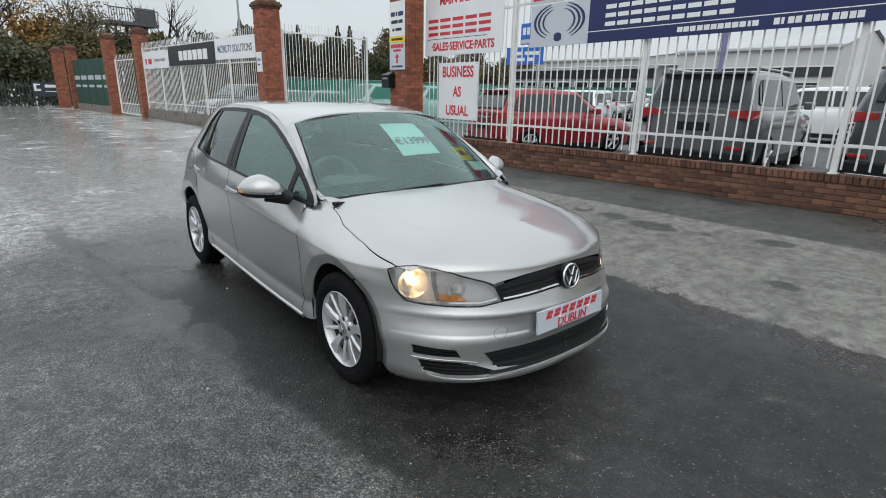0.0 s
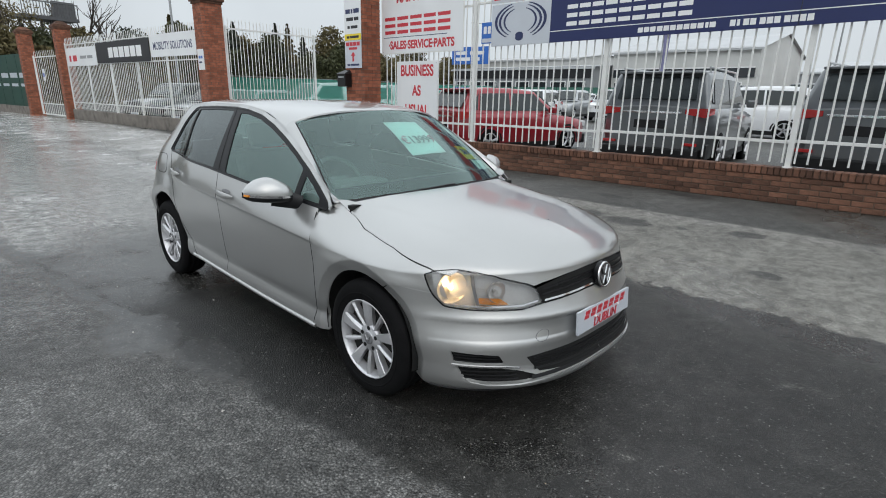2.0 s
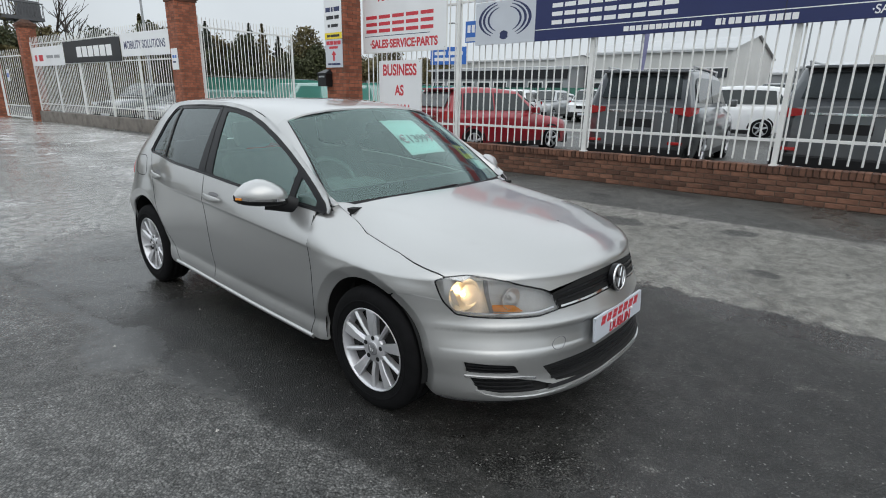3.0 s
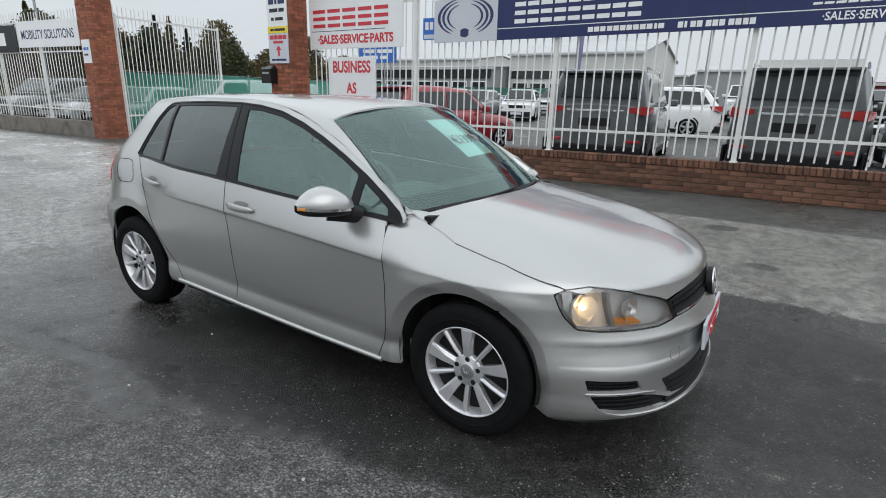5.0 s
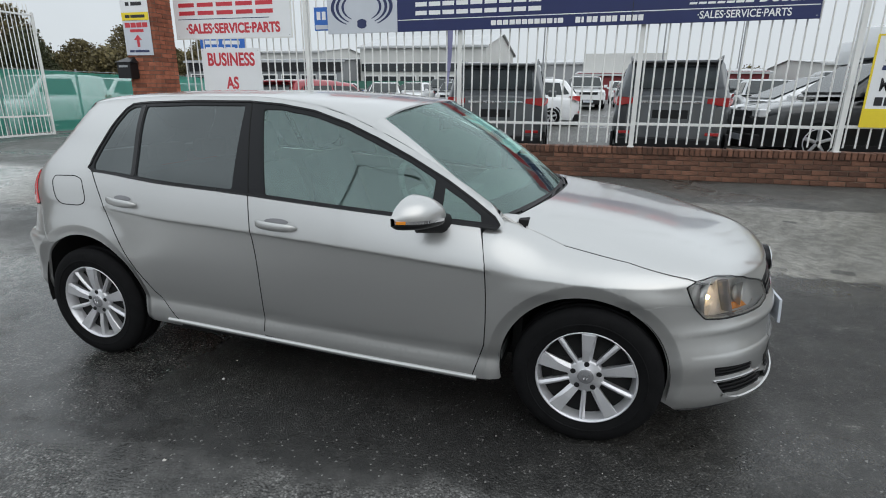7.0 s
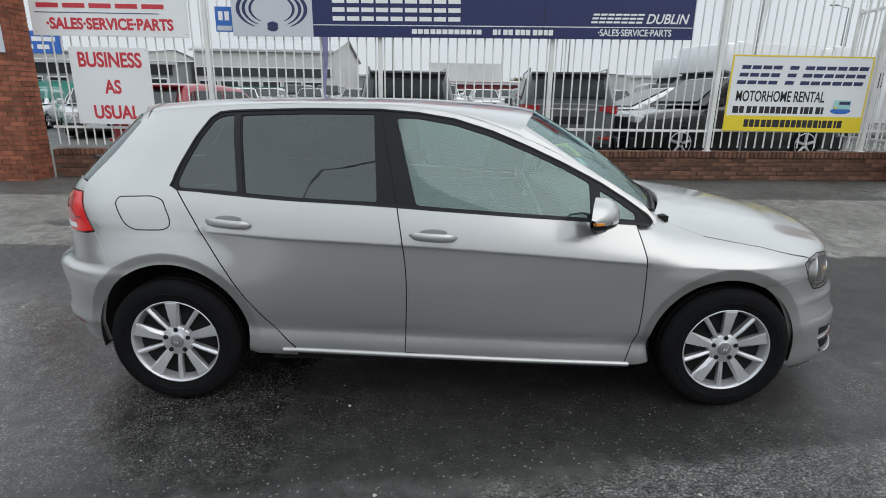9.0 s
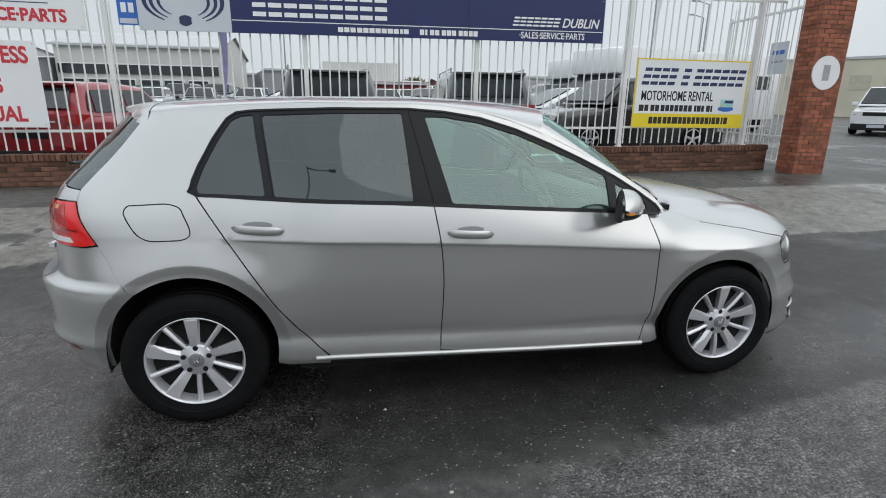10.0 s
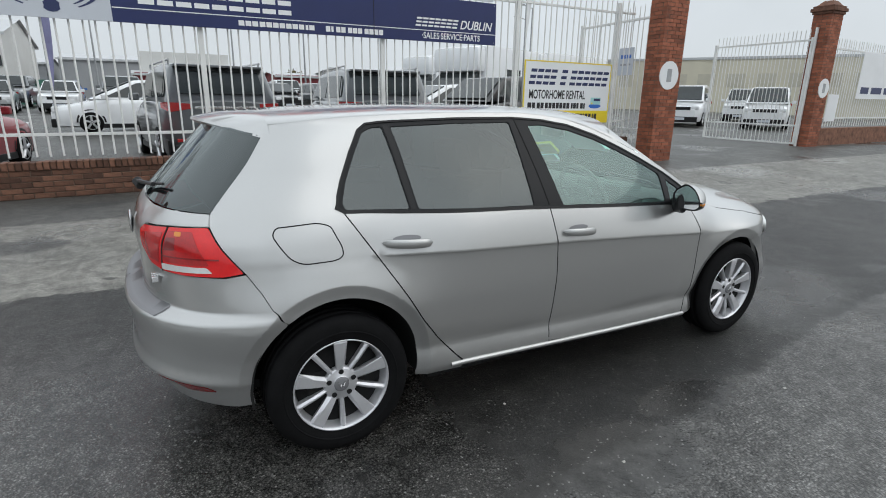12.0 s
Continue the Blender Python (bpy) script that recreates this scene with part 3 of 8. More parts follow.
def patch(fn, outline, holes=(), step=0.03, offset=0.0, hem=0.012, mirror=False, both=False, extra=()):
    """Verts, faces and normals of the piece of a surface inside an outline, with its edge turned in by hem."""
    from mathutils.geometry import delaunay_2d_cdt
    loops = [resample(outline, step)] + [resample(h, step) for h in holes]
    pts, edges = [], []
    for lp in loops:
        k = len(pts)
        pts += lp
        edges += [(k + i, k + (i + 1) % len(lp)) for i in range(len(lp))]
    border = len(pts)
    us, vs = [p[0] for p in loops[0]], [p[1] for p in loops[0]]
    gu, gv = np.meshgrid(np.arange(min(us) + step / 2, max(us), step), np.arange(min(vs) + step / 2, max(vs), step))
    gu, gv = gu.ravel(), gv.ravel()
    ok = inside(gu, gv, loops[0])
    for h in loops[1:]:
        ok &= ~inside(gu, gv, h)
    bp = np.array(pts)
    gu, gv = gu[ok], gv[ok]
    if len(gu):
        far = np.array([np.min((bp[:, 0] - u) ** 2 + (bp[:, 1] - v) ** 2) > (0.42 * step) ** 2 for u, v in zip(gu, gv)])
        pts += list(zip(gu[far], gv[far]))
    for line in extra:
        ok = inside(np.array([p[0] for p in line]), np.array([p[1] for p in line]), loops[0])
        pts += [p for p, k in zip(line, ok) if k]
    res = delaunay_2d_cdt([Vector(p) for p in pts], edges, [], 0, 1e-6)
    cv, cf = res[0], res[2]
    cx = np.array([sum(cv[i][0] for i in f) / 3 for f in cf])
    cy = np.array([sum(cv[i][1] for i in f) / 3 for f in cf])
    ok = inside(cx, cy, loops[0])
    for h in loops[1:]:
        ok &= ~inside(cx, cy, h)
    faces = [tuple(f) for f, k in zip(cf, ok) if k]
    verts, normals, e = [], [], 0.002
    for u, v in cv:
        p = fn(u, v)
        du, dv = fn(u + e, v) - fn(u - e, v), fn(u, v + e) - fn(u, v - e)
        n = du.cross(dv)
        if n.length < 1e-10:
            n = Vector((-1, 0, 0))
        n.normalize()
        verts.append(p)
        normals.append(n)
    # outward is away from the middle of the car
    mid = Vector((0, 1.2, 0.55))
    if sum((v - mid).dot(n) for v, n in zip(verts, normals)) < 0:
        normals = [-n for n in normals]
    faces2 = []
    for f in faces:
        n = (verts[f[1]] - verts[f[0]]).cross(verts[f[2]] - verts[f[0]])
        faces2.append(f if n.dot(normals[f[0]]) >= 0 else f[::-1])
    faces = faces2
    verts = [v + n * offset for v, n in zip(verts, normals)]
    if hem:
        count = {}
        for f in faces:
            for i in range(3):
                count[(f[i], f[(i + 1) % 3])] = 1
        rim = [k for k in count if (k[1], k[0]) not in count]
        new_id = {}
        for i, j in rim:
            for k in (i, j):
                if k not in new_id:
                    new_id[k] = len(verts)
                    verts.append(verts[k] - normals[k] * hem)
                    normals.append(normals[k])
        faces += [(j, i, new_id[i], new_id[j]) for i, j in rim]
    if mirror or both:
        mv = [Vector((-v.x, v.y, v.z)) for v in verts]
        mn = [Vector((-n.x, n.y, n.z)) for n in normals]
        if both:
            k = len(verts)
            return verts + mv, faces + [tuple(i + k for i in f[::-1]) for f in faces], normals + mn
        return mv, [f[::-1] for f in faces], mn
    return verts, faces, normals


MADE = {}


def panel(name, fn, outline, material, parent, side=1, label="", **kw):
    """One sheet of the car as a mesh: side 1 right, -1 left, 0 both halves in one."""
    key = (name, len(outline), outline[0], outline[-1], kw.get("offset", 0.0))
    if side == -1 and key in MADE:
        v, f, n = MADE[key]
        v, f, n = [Vector((-p.x, p.y, p.z)) for p in v], [q[::-1] for q in f], [Vector((-p.x, p.y, p.z)) for p in n]
    else:
        v, f, n = patch(fn, outline, mirror=side < 0, both=side == 0, **kw)
        MADE[key] = (v, f, n)
    ob = mesh_object(name, v, f, material, parent, normals=n)
    if label:
        ob["label"] = label
    return ob


def ribbon(name, fn, line, width, material, parent, side=1, offset=0.002, depth=0.004, label="", step=0.02, across=(0, 1)):
    """A thin strip along a line of the skin; across is the direction of its width in the skin's own coordinates."""
    pts = []
    for p, q in zip(line[:-1], line[1:]):
        k = max(1, math.ceil(math.hypot(q[0] - p[0], q[1] - p[1]) / step))
        pts += [(p[0] + (q[0] - p[0]) * j / k, p[1] + (q[1] - p[1]) * j / k) for j in range(k)]
    pts.append(line[-1])
    verts, faces = [], []
    for i, (u, v) in enumerate(pts):
        p = fn(u, v)
        n = (fn(u + 0.003, v) - fn(u - 0.003, v)).cross(fn(u, v + 0.003) - fn(u, v - 0.003)).normalized()
        if n.dot(p - Vector((0, 1.2, 0.55))) < 0:
            n = -n
        a = pts[max(0, i - 1)]
        b = pts[min(len(pts) - 1, i + 1)]
        t = (fn(*b) - fn(*a)).normalized()
        w = n.cross(t).normalized() * (width / 2)
        sgn = 1 if side >= 0 else -1
        for q in (p + w + n * (offset - depth), p + w * 0.8 + n * offset, p - w * 0.8 + n * offset, p - w + n * (offset - depth)):
            verts.append(Vector((q.x * sgn, q.y, q.z)))
    for i in range(len(pts) - 1):
        for j in range(3):
            f = (i * 4 + j, i * 4 + j + 1, i * 4 + j + 5, i * 4 + j + 4)
            faces.append(f)
    bm = bmesh.new()
    bv = [bm.verts.new(v) for v in verts]
    for f in faces:
        bm.faces.new([bv[i] for i in f])
    return part(name, bm, material, parent, label, smooth=True)


def arc_pts(cy, cz, r, a0, a1, n=18):
    return [(cy + r * math.cos(radians(a0 + (a1 - a0) * i / n)), cz + r * math.sin(radians(a0 + (a1 - a0) * i / n))) for i in range(n + 1)]


# car materials
paint = surface("silver_metallic_paint", (0.475, 0.475, 0.468), 0.28, metal=0.76, vary=0.015, scale=1.2, bump=0.0, coat=0.9)
chrome = surface("bright_chrome", (0.78, 0.78, 0.79), 0.10, metal=1.0, vary=0.02, bump=0.0)
alloy = surface("silver_alloy", (0.62, 0.62, 0.64), 0.30, metal=0.55, vary=0.06, scale=8, bump=0.0, coat=0.3)
gloss_black = surface("gloss_black_trim", (0.008, 0.008, 0.009), 0.22, vary=0.08, bump=0.0, spec=0.25)
pillar_black = surface("satin_black_film", (0.010, 0.0105, 0.012), 0.32, vary=0.08, bump=0.0, spec=0.18)
dark_inner = surface("dark_cavity", (0.004, 0.004, 0.004), 0.9, vary=0.1, bump=0.0)
cabin_dark = surface("grey_cabin_plastic", (0.20, 0.21, 0.21), 0.65, vary=0.12, scale=15, bump=0.1)
cabin_cloth = surface("grey_seat_cloth", (0.27, 0.27, 0.265), 0.9, vary=0.2, scale=20, bump=0.3)
cabin_pale = surface("pale_grey_headlining", (0.62, 0.62, 0.60), 0.9, vary=0.08, scale=8, bump=0.2)
# window glass: sky veil put in as haze, reflections tinted green by colour
glass_clear = pane("green_tinted_glass", (0.60, 0.88, 0.80), 0.985, haze=(0.30, 0.46, 0.43), ior=2.15, gloss_tint=(0.80, 1.0, 0.96))
glass_dark = pane("privacy_glass", (0.10, 0.118, 0.122), 0.80, haze=(0.05, 0.062, 0.066), ior=1.80, gloss_tint=(0.93, 1.0, 1.0))
lens_clear = pane("clear_lamp_lens", (0.93, 0.94, 0.95), 1.0)
lens_red = surface("red_lamp_lens", (0.70, 0.010, 0.012), 0.20, vary=0.10, scale=18, bump=0.0, coat=0.35)
lens_mid = surface("deep_red_lamp_lens", (0.44, 0.010, 0.012), 0.14, vary=0.25, scale=30, bump=0.0, coat=0.5)
lens_deep = surface("dark_red_lamp_lens", (0.20, 0.006, 0.008), 0.10, vary=0.15, scale=18, bump=0.0, coat=0.8)
lens_amber = surface("amber_lens", (0.75, 0.26, 0.02), 0.15, vary=0.05, bump=0.0, coat=0.6)
reflector = surface("lamp_reflector", (0.82, 0.81, 0.79), 0.30, metal=0.9, vary=0.08, scale=25, bump=0.0)
lamp_pale = surface("lamp_housing_bright", (0.68, 0.68, 0.67), 0.40, metal=0.10, vary=0.12, scale=12, bump=0.0)
lamp_grey = surface("lamp_bezel_grey", (0.22, 0.22, 0.23), 0.35, metal=0.3, vary=0.05, bump=0.0)
glow = bpy.data.materials.new("warm_bulb")
glow.use_nodes = True
glow.node_tree.nodes["Principled BSDF"].inputs["Emission Color"].default_value = (1.0, 0.62, 0.25, 1)
glow.node_tree.nodes["Principled BSDF"].inputs["Emission Strength"].default_value = 32.0

A0 = Y1 - ARC      # unrolled middle of the nose
A3 = Y2 + ARC      # unrolled middle of the tail
DLO = [(0.425, 0.900), (0.70, 0.924), (1.10, 0.950), (1.51, 0.976), (1.67, 0.987), (2.29, 1.014), (2.575, 1.030), (2.603, 1.050), (2.595, 1.095), (2.572, 1.150), (2.513, 1.262),
       (2.458, 1.345), (2.420, 1.370), (2.36, 1.378), (2.29, 1.382), (2.0, 1.393), (1.674, 1.395), (1.50, 1.384), (1.325, 1.358), (1.15, 1.307), (0.985, 1.243), (0.82, 1.170), (0.653, 1.088), (0.53, 1.015), (0.43, 0.948), (0.408, 0.918)]


def build_wheel(name, m, parent, left=False):
    hub = empty(name, None)
    hub.parent = parent
    hub.matrix_local = m
    s = 1 if left else -1          # outward direction in x
    prof = [(-0.085, 0.205), (-0.095, 0.230), (-0.099, 0.255), (-0.095, 0.281), (-0.085, 0.299), (-0.070, 0.3075)]
    for g in (-0.045, 0.0, 0.045):
        prof += [(g - 0.008, 0.3100), (g - 0.006, 0.302), (g + 0.006, 0.302), (g + 0.008, 0.3100)]
    prof += [(-h, r) for h, r in prof[5::-1]]
    v, f = lathe(prof, 72)
    mesh_object("tyre", v, f, M["rubber"], hub, normals=None)
    # raised ring on the side wall
    v, f = lathe([(s * 0.096, 0.240), (s * 0.1005, 0.243), (s * 0.1005, 0.246), (s * 0.097, 0.249)], 72)
    mesh_object("sidewall_ring", v, f, M["rubber"], hub)
    v, f = lathe([(s * 0.090, 0.2085), (s * 0.093, 0.2065), (s * 0.091, 0.2025), (s * 0.074, 0.198), (s * 0.05, 0.190), (s * 0.0, 0.178), (-s * 0.09, 0.19)], 72)
    rim = mesh_object("rim", v, f, alloy, hub)

    def spoke(bm, ang, w0, w1, r0, r1, broad):
        """A spoke of flat facets: a broad one falls away to one side, a narrow one is ridged."""
        rows = []
        for r, w, h in ((r0, w0, 0.068), ((r0 + r1) / 2, (w0 + w1) / 2, 0.082), (r1 - 0.006, w1, 0.087), (r1 + 0.005, w1 * 1.06, 0.083)):
            if broad:
                t = (r - r0) / (r1 - r0)
                face = [(h - 0.004, -w / 2), (h, -w * 0.46), (h, w * (0.42 - 0.35 * (1 - t))), (h - 0.013, w / 2)]
            else:
                face = [(h - 0.010, -w / 2), (h - 0.001, -w * 0.12), (h - 0.001, w * 0.12), (h - 0.010, w / 2)]
            rows.append([(s * d, r, q) for d, q in face] + [(s * (h - 0.040), r, w * 0.34), (s * (h - 0.040), r, -w * 0.34)])
        rot = Matrix.Rotation(ang, 4, "X")
        vs = [[bm.verts.new(rot @ Vector(p)) for p in row] for row in rows]
        for a, b in zip(vs[:-1], vs[1:]):
            for j in range(6):
                bm.faces.new((a[j], a[(j + 1) % 6], b[(j + 1) % 6], b[j]))
        bm.faces.new(vs[0][::-1]), bm.faces.new(vs[-1])

    for i in range(5):
        for off, w0, w1, nm in ((0.0, 0.036, 0.062, "broad_spoke"), (36.0, 0.019, 0.024, "narrow_spoke")):
            bm = bmesh.new()
            spoke(bm, radians(72 * i + off + 90), w0, w1, 0.045, 0.199, nm == "broad_spoke")
            part(nm, bm, alloy, rim)
    v, f = lathe([(s * 0.045, 0.075), (s * 0.066, 0.074), (s * 0.072, 0.066), (s * 0.070, 0.036), (s * 0.074, 0.033)], 40)
    mesh_object("hub", v, f, alloy, rim)
    v, f = lathe([(s * 0.070, 0.033), (s * 0.077, 0.032), (s * 0.079, 0.028), (s * 0.079, 0.0005)], 32)
    mesh_object("centre_cap", v, f, lamp_grey, rim)
    bm = bmesh.new()
    for x0, y0, x1, y1 in ((-0.016, 0.016, -0.006, -0.014), (0.016, 0.016, 0.006, -0.014), (-0.006, -0.014, 0.0, 0.004), (0.006, -0.014, 0.0, 0.004)):
        rod(bm, (s * 0.080, x0, y0), (s * 0.080, x1, y1), 0.0022, 6)
    part("emblem", bm, chrome, rim)
    for i in range(5):
        a = radians(72 * i + 90)
        bm = bmesh.new()
        rod(bm, (s * 0.055, 0.056 * math.cos(a), 0.056 * math.sin(a)), (s * 0.0735, 0.056 * math.cos(a), 0.056 * math.sin(a)), 0.0115, 12)
        part("wheel_bolt", bm, M["plastic"], rim)
    v, f = lathe([(s * 0.02, 0.05), (s * 0.025, 0.145), (s * 0.005, 0.148), (s * 0.0, 0.05)], 48)
    mesh_object("brake_disc", v, f, M["grey_metal"], hub)
    bm = bmesh.new()
    box(bm, min(s * 0.005, s * 0.05), max(s * 0.005, s * 0.05), 0.05, 0.14, -0.07, 0.07, 0.012)
    part("brake_caliper", bm, dark_inner, hub)
    v, f = lathe([(-0.04, 0.0005), (-0.04, 0.186), (-s * 0.05, 0.186)], 40)
    mesh_object("wheel_back", v, f, dark_inner, hub)
    return hub


def build_hatchback():
    car = empty("hatchback", pose(CX, 0, 0))
    tagged(car, "silver five-door hatchback parked on wet tarmac", "car")
    g = 0.0025
    archF = [(unroll_y(y, z), z) for y, z in arc_pts(0.03, 0.321, 0.345, -22, 196, 130)]
    archR = [(unroll_y(y, z), z) for y, z in arc_pts(2.635, 0.350, 0.352, -14, 196, 100)]
    lamp = soften([(-0.362, 0.728), (-0.405, skin_t(-0.405, 0.748)), (-0.50, skin_t(-0.5, 0.760)), (-0.60, skin_t(-0.6, 0.749)), (-0.70, 0.724), (-0.826, 0.690), (-0.866, 0.668), (-0.884, 0.600), (-0.79, 0.583), (-0.653, 0.582),
                   (-0.526, 0.584), (-0.440, 0.592), (-0.398, 0.640)], 0.012, 3)
    arcs = []
    for cy, cz, _, r in ARCHES:
        for dr in (-0.028, -0.010, -0.001, 0.004, 0.016):
            arcs.append([(unroll_y(y, z), z) for y, z in arc_pts(cy, cz, r + dr, -5, 185, 75)])
    for side in (1, -1):
        # wing
        top = [skin_plan(x, y) for x, y in ((-0.700, 0.405), (-0.712, 0.305), (-0.748, 0.143), (-0.772, -0.117), (-0.764, -0.34), (-0.742, -0.440))]
        wing = [(0.372, 0.232), (0.487, 0.228), (0.486, 0.255), (0.44, 0.40), (0.4345, 0.51), (0.436, 0.62), (0.440, 0.70), (0.4455, skin_t(0.4455, 0.772)), (0.462, skin_t(0.462, 0.84)), (0.476, skin_t(0.476, 0.885)), (0.455, skin_t(0.455, 0.905)), (0.43, skin_t(0.43, 0.93))]
        wing += [top[0]] + top[1:] + [(-0.405, skin_t(-0.405, 0.748) + 0.006), (-0.357, 0.730), (-0.390, 0.652), (-0.27, 0.664), (-0.160, 0.648), (-0.128, 0.632)]
        front = [p for p in archF if p[0] > -0.135 or p[1] > 0.645]
        wing += [p for p in archF[::-1] if p[0] > -0.120 and p[1] > 0.238]
        panel("front_wing", skin, wing, paint, car, side, step=0.022, extra=arcs)
        # doors
        bz = lambda y: belt_z(y) - 0.002
        fd = [(0.4905, 0.243), (0.4415, 0.40), (0.4390, 0.51), (0.4405, 0.62), (0.4445, 0.70), (0.4505, 0.772), (0.467, 0.84), (0.482, 0.888), (0.486, bz(0.486))]
        fd += [(y, bz(y)) for y in (0.7, 0.9, 1.1, 1.3, 1.45, 1.5765)] + [(1.556, 0.86), (1.545, 0.788), (1.536, 0.70), (1.5325, 0.625), (1.534, 0.50), (1.5395, 0.306), (1.5395, 0.288)]
        fd += [(y, 0.2785 + 0.037 * (y - 1.75)) for y in (1.2, 0.85)]
        edge = [[(y, crease_z(y) + dz) for y in lin(0.45, 2.42, 130)] for dz in (0.0, -0.005, -0.010, -0.022, 0.0072, 0.018)]
        low = [[(y, 0.378 + 0.037 * (y - 1.75) + dz) for y in lin(0.45, 2.2, 80)] for dz in (0.0, -0.010, 0.008, -0.038, -0.068)]
        door = panel("front_door", shell, fd, paint, car, side, step=0.03, extra=edge + low + arcs)
        rd = [(1.5440, 0.306), (1.5385, 0.50), (1.5370, 0.625), (1.5405, 0.70), (1.5495, 0.788), (1.5605, 0.86), (1.581, bz(1.581))] + [(y, bz(y)) for y in (1.75, 1.95, 2.15, 2.35, 2.5, 2.574)]
        rd += [(2.50, 0.913), (2.4225, 0.794), (2.345, 0.675), (2.2705, 0.553), (2.19, 0.445), (2.1175, 0.366), (2.085, 0.332), (2.05, 0.298)] + [(y, 0.2785 + 0.037 * (y - 1.75)) for y in (1.95, 1.75, 1.544)]
        rdoor = panel("rear_door", shell, rd, paint, car, side, step=0.03, extra=edge + low + arcs)
        # sill below the doors, coloured black for the shade beneath the strip
        sl = [(y, 0.246 + 0.037 * (y - 1.75)) for y in lin(0.49, 2.04, 12)] + [(2.054, 0.257), (2.054, 0.30)] + [(y, 0.300 + 0.037 * (y - 1.75)) for y in (1.98, 1.75, 1.4, 1.0, 0.7, 0.49)]
        strip = [[(y, 0.272 + 0.037 * (y - 1.75) + dz) for y in lin(0.4, 2.05, 60)] for dz in (0.0, -0.008)]
        panel("sill", shell, sl, M["plastic"], car, side, step=0.03, offset=-0.004, extra=strip)
        bm = bmesh.new()
        last = None
        for y_ in lin(0.47, 2.12, 24):
            z_ = 0.2785 + 0.037 * (min(y_, 2.05) - 1.75)
            q_ = shell(y_, z_)
            now = [bm.verts.new((side * (q_.x - 0.0125 * math.cos(k_ * math.pi / 5)), q_.y, z_ + 0.0125 * math.sin(k_ * math.pi / 5))) for k_ in range(10)]
            if last is None:
                bm.faces.new(now)
            else:
                for k_ in range(10):
                    bm.faces.new((last[k_], last[(k_ + 1) % 10], now[(k_ + 1) % 10], now[k_]))
            last = now
        bm.faces.new(last[::-1])
        part("sill_strip", bm, paint, car, smooth=True)
        # rear quarter with the pillar and the roof side
        hatch = [(unroll_y(2.80, 1.363), 1.363), (2.960, 1.345), (2.965, 1.318), (3.005, 1.22), (3.062, 1.12), (3.100, 1.047), (3.078, 1.000), (2.924, 0.836), (2.868, 0.760), (2.835, 0.700)]
        quarter = [(2.290, 0.266), (2.058, 0.258), (2.0575, 0.291), (2.0925, 0.329), (2.1230, 0.361)] + [(2.195, 0.442), (2.276, 0.550), (2.350, 0.672), (2.4275, 0.791), (2.505, 0.910), (2.580, 1.029)]
        quarter += [p for p in DLO[7:]][0:19] + [(0.395, 0.905), (0.388, 0.93), (0.45, rail_z(0.45))]
        quarter += [(unroll_y(y, rail_z(y)), rail_z(y)) for y in (0.55, 0.653, 0.8, 0.985, 1.15, 1.325, 1.5, 1.67, 2.0, 2.3, 2.5, 2.6, 2.65, 2.70, 2.75)]
        aR = unroll_y(2.845, 0.634)
        quarter += hatch + [(aR - 0.002, 0.636)] + [p for p in archR if p[0] < aR - 0.01 and p[1] > 0.27]
        panel("side_frame", shell, quarter, paint, car, side, step=0.028, hem=0.010, extra=arcs)
        # fuel flap line: a dark strip laid on for the gap's shade
        if side == 1:
            flap = soften([(unroll_y(y_, z_), z_) for y_, z_ in ((2.850, 0.996), (2.690, 1.004), (2.642, 0.990), (2.606, 0.912), (2.606, 0.858), (2.765, 0.856), (2.812, 0.880), (2.866, 0.970))], 0.03, 5)
            ribbon("fuel_flap_gap", shell, flap + [flap[0]], 0.005, dark_inner, car, side, offset=0.0012, depth=0.001)
        # window surround and panes
        fg = [(0.70, 0.940), (1.10, 0.965), (1.492, 0.990), (1.592, 1.362), (1.50, 1.362), (1.325, 1.335), (1.15, 1.285), (0.985, 1.220), (0.82, 1.150), (0.70, 1.088)]
        rg = [(1.668, 1.003), (2.0, 1.016), (2.262, 1.029), (2.312, 1.362), (2.0, 1.374), (1.697, 1.377)]
        qg = soften([(2.300, 1.031), (2.572, 1.043), (2.580, 1.070), (2.550, 1.150), (2.492, 1.260), (2.440, 1.340), (2.40, 1.358), (2.350, 1.362)], 0.012, 3)
        tg = [(0.655, 0.940), (0.655, 1.058), (0.57, 1.010), (0.49, 0.955), (0.485, 0.928)]
        fg, rg = soften(fg, 0.015, 3), soften(rg, 0.012, 3)
        panel("window_surround", shell, DLO, pillar_black, car, side, "satin black window surround and door pillars", holes=[fg, rg, qg, tg], step=0.022, offset=-0.001, hem=0.010)
        panel("front_window", shell, fg, glass_clear, door, side, "green-tinted front door glass", step=0.04, offset=-0.006, hem=0).visible_shadow = False
        panel("rear_window", shell, rg, glass_dark, rdoor, side, "dark privacy glass", step=0.04, offset=-0.006, hem=0).visible_shadow = False
        panel("quarter_window", shell, qg, glass_dark, rdoor, side, "dark privacy glass", step=0.03, offset=-0.006, hem=0)
        panel("corner_window", shell, tg, glass_clear, door, side, step=0.03, offset=-0.006, hem=0)
        ribbon("window_trim", shell, [(p[0], p[1] + 0.006) for p in DLO[:7]], 0.014, gloss_black, car, side, offset=0.003, depth=0.008)
        ribbon("window_trim", shell, [(p[0], p[1]) for p in DLO[6:] + DLO[:1]], 0.012, gloss_black, car, side, offset=0.003, depth=0.008, label="black rubber window trim")
        # door gaps: dark strips laid on for the shade in the shut lines
        ribbon("door_gap", shell, [(1.577, 0.985), (1.612, 1.15), (1.640, 1.27), (1.665, 1.388)], 0.006, dark_inner, car, side, offset=0.0005, depth=0.001)
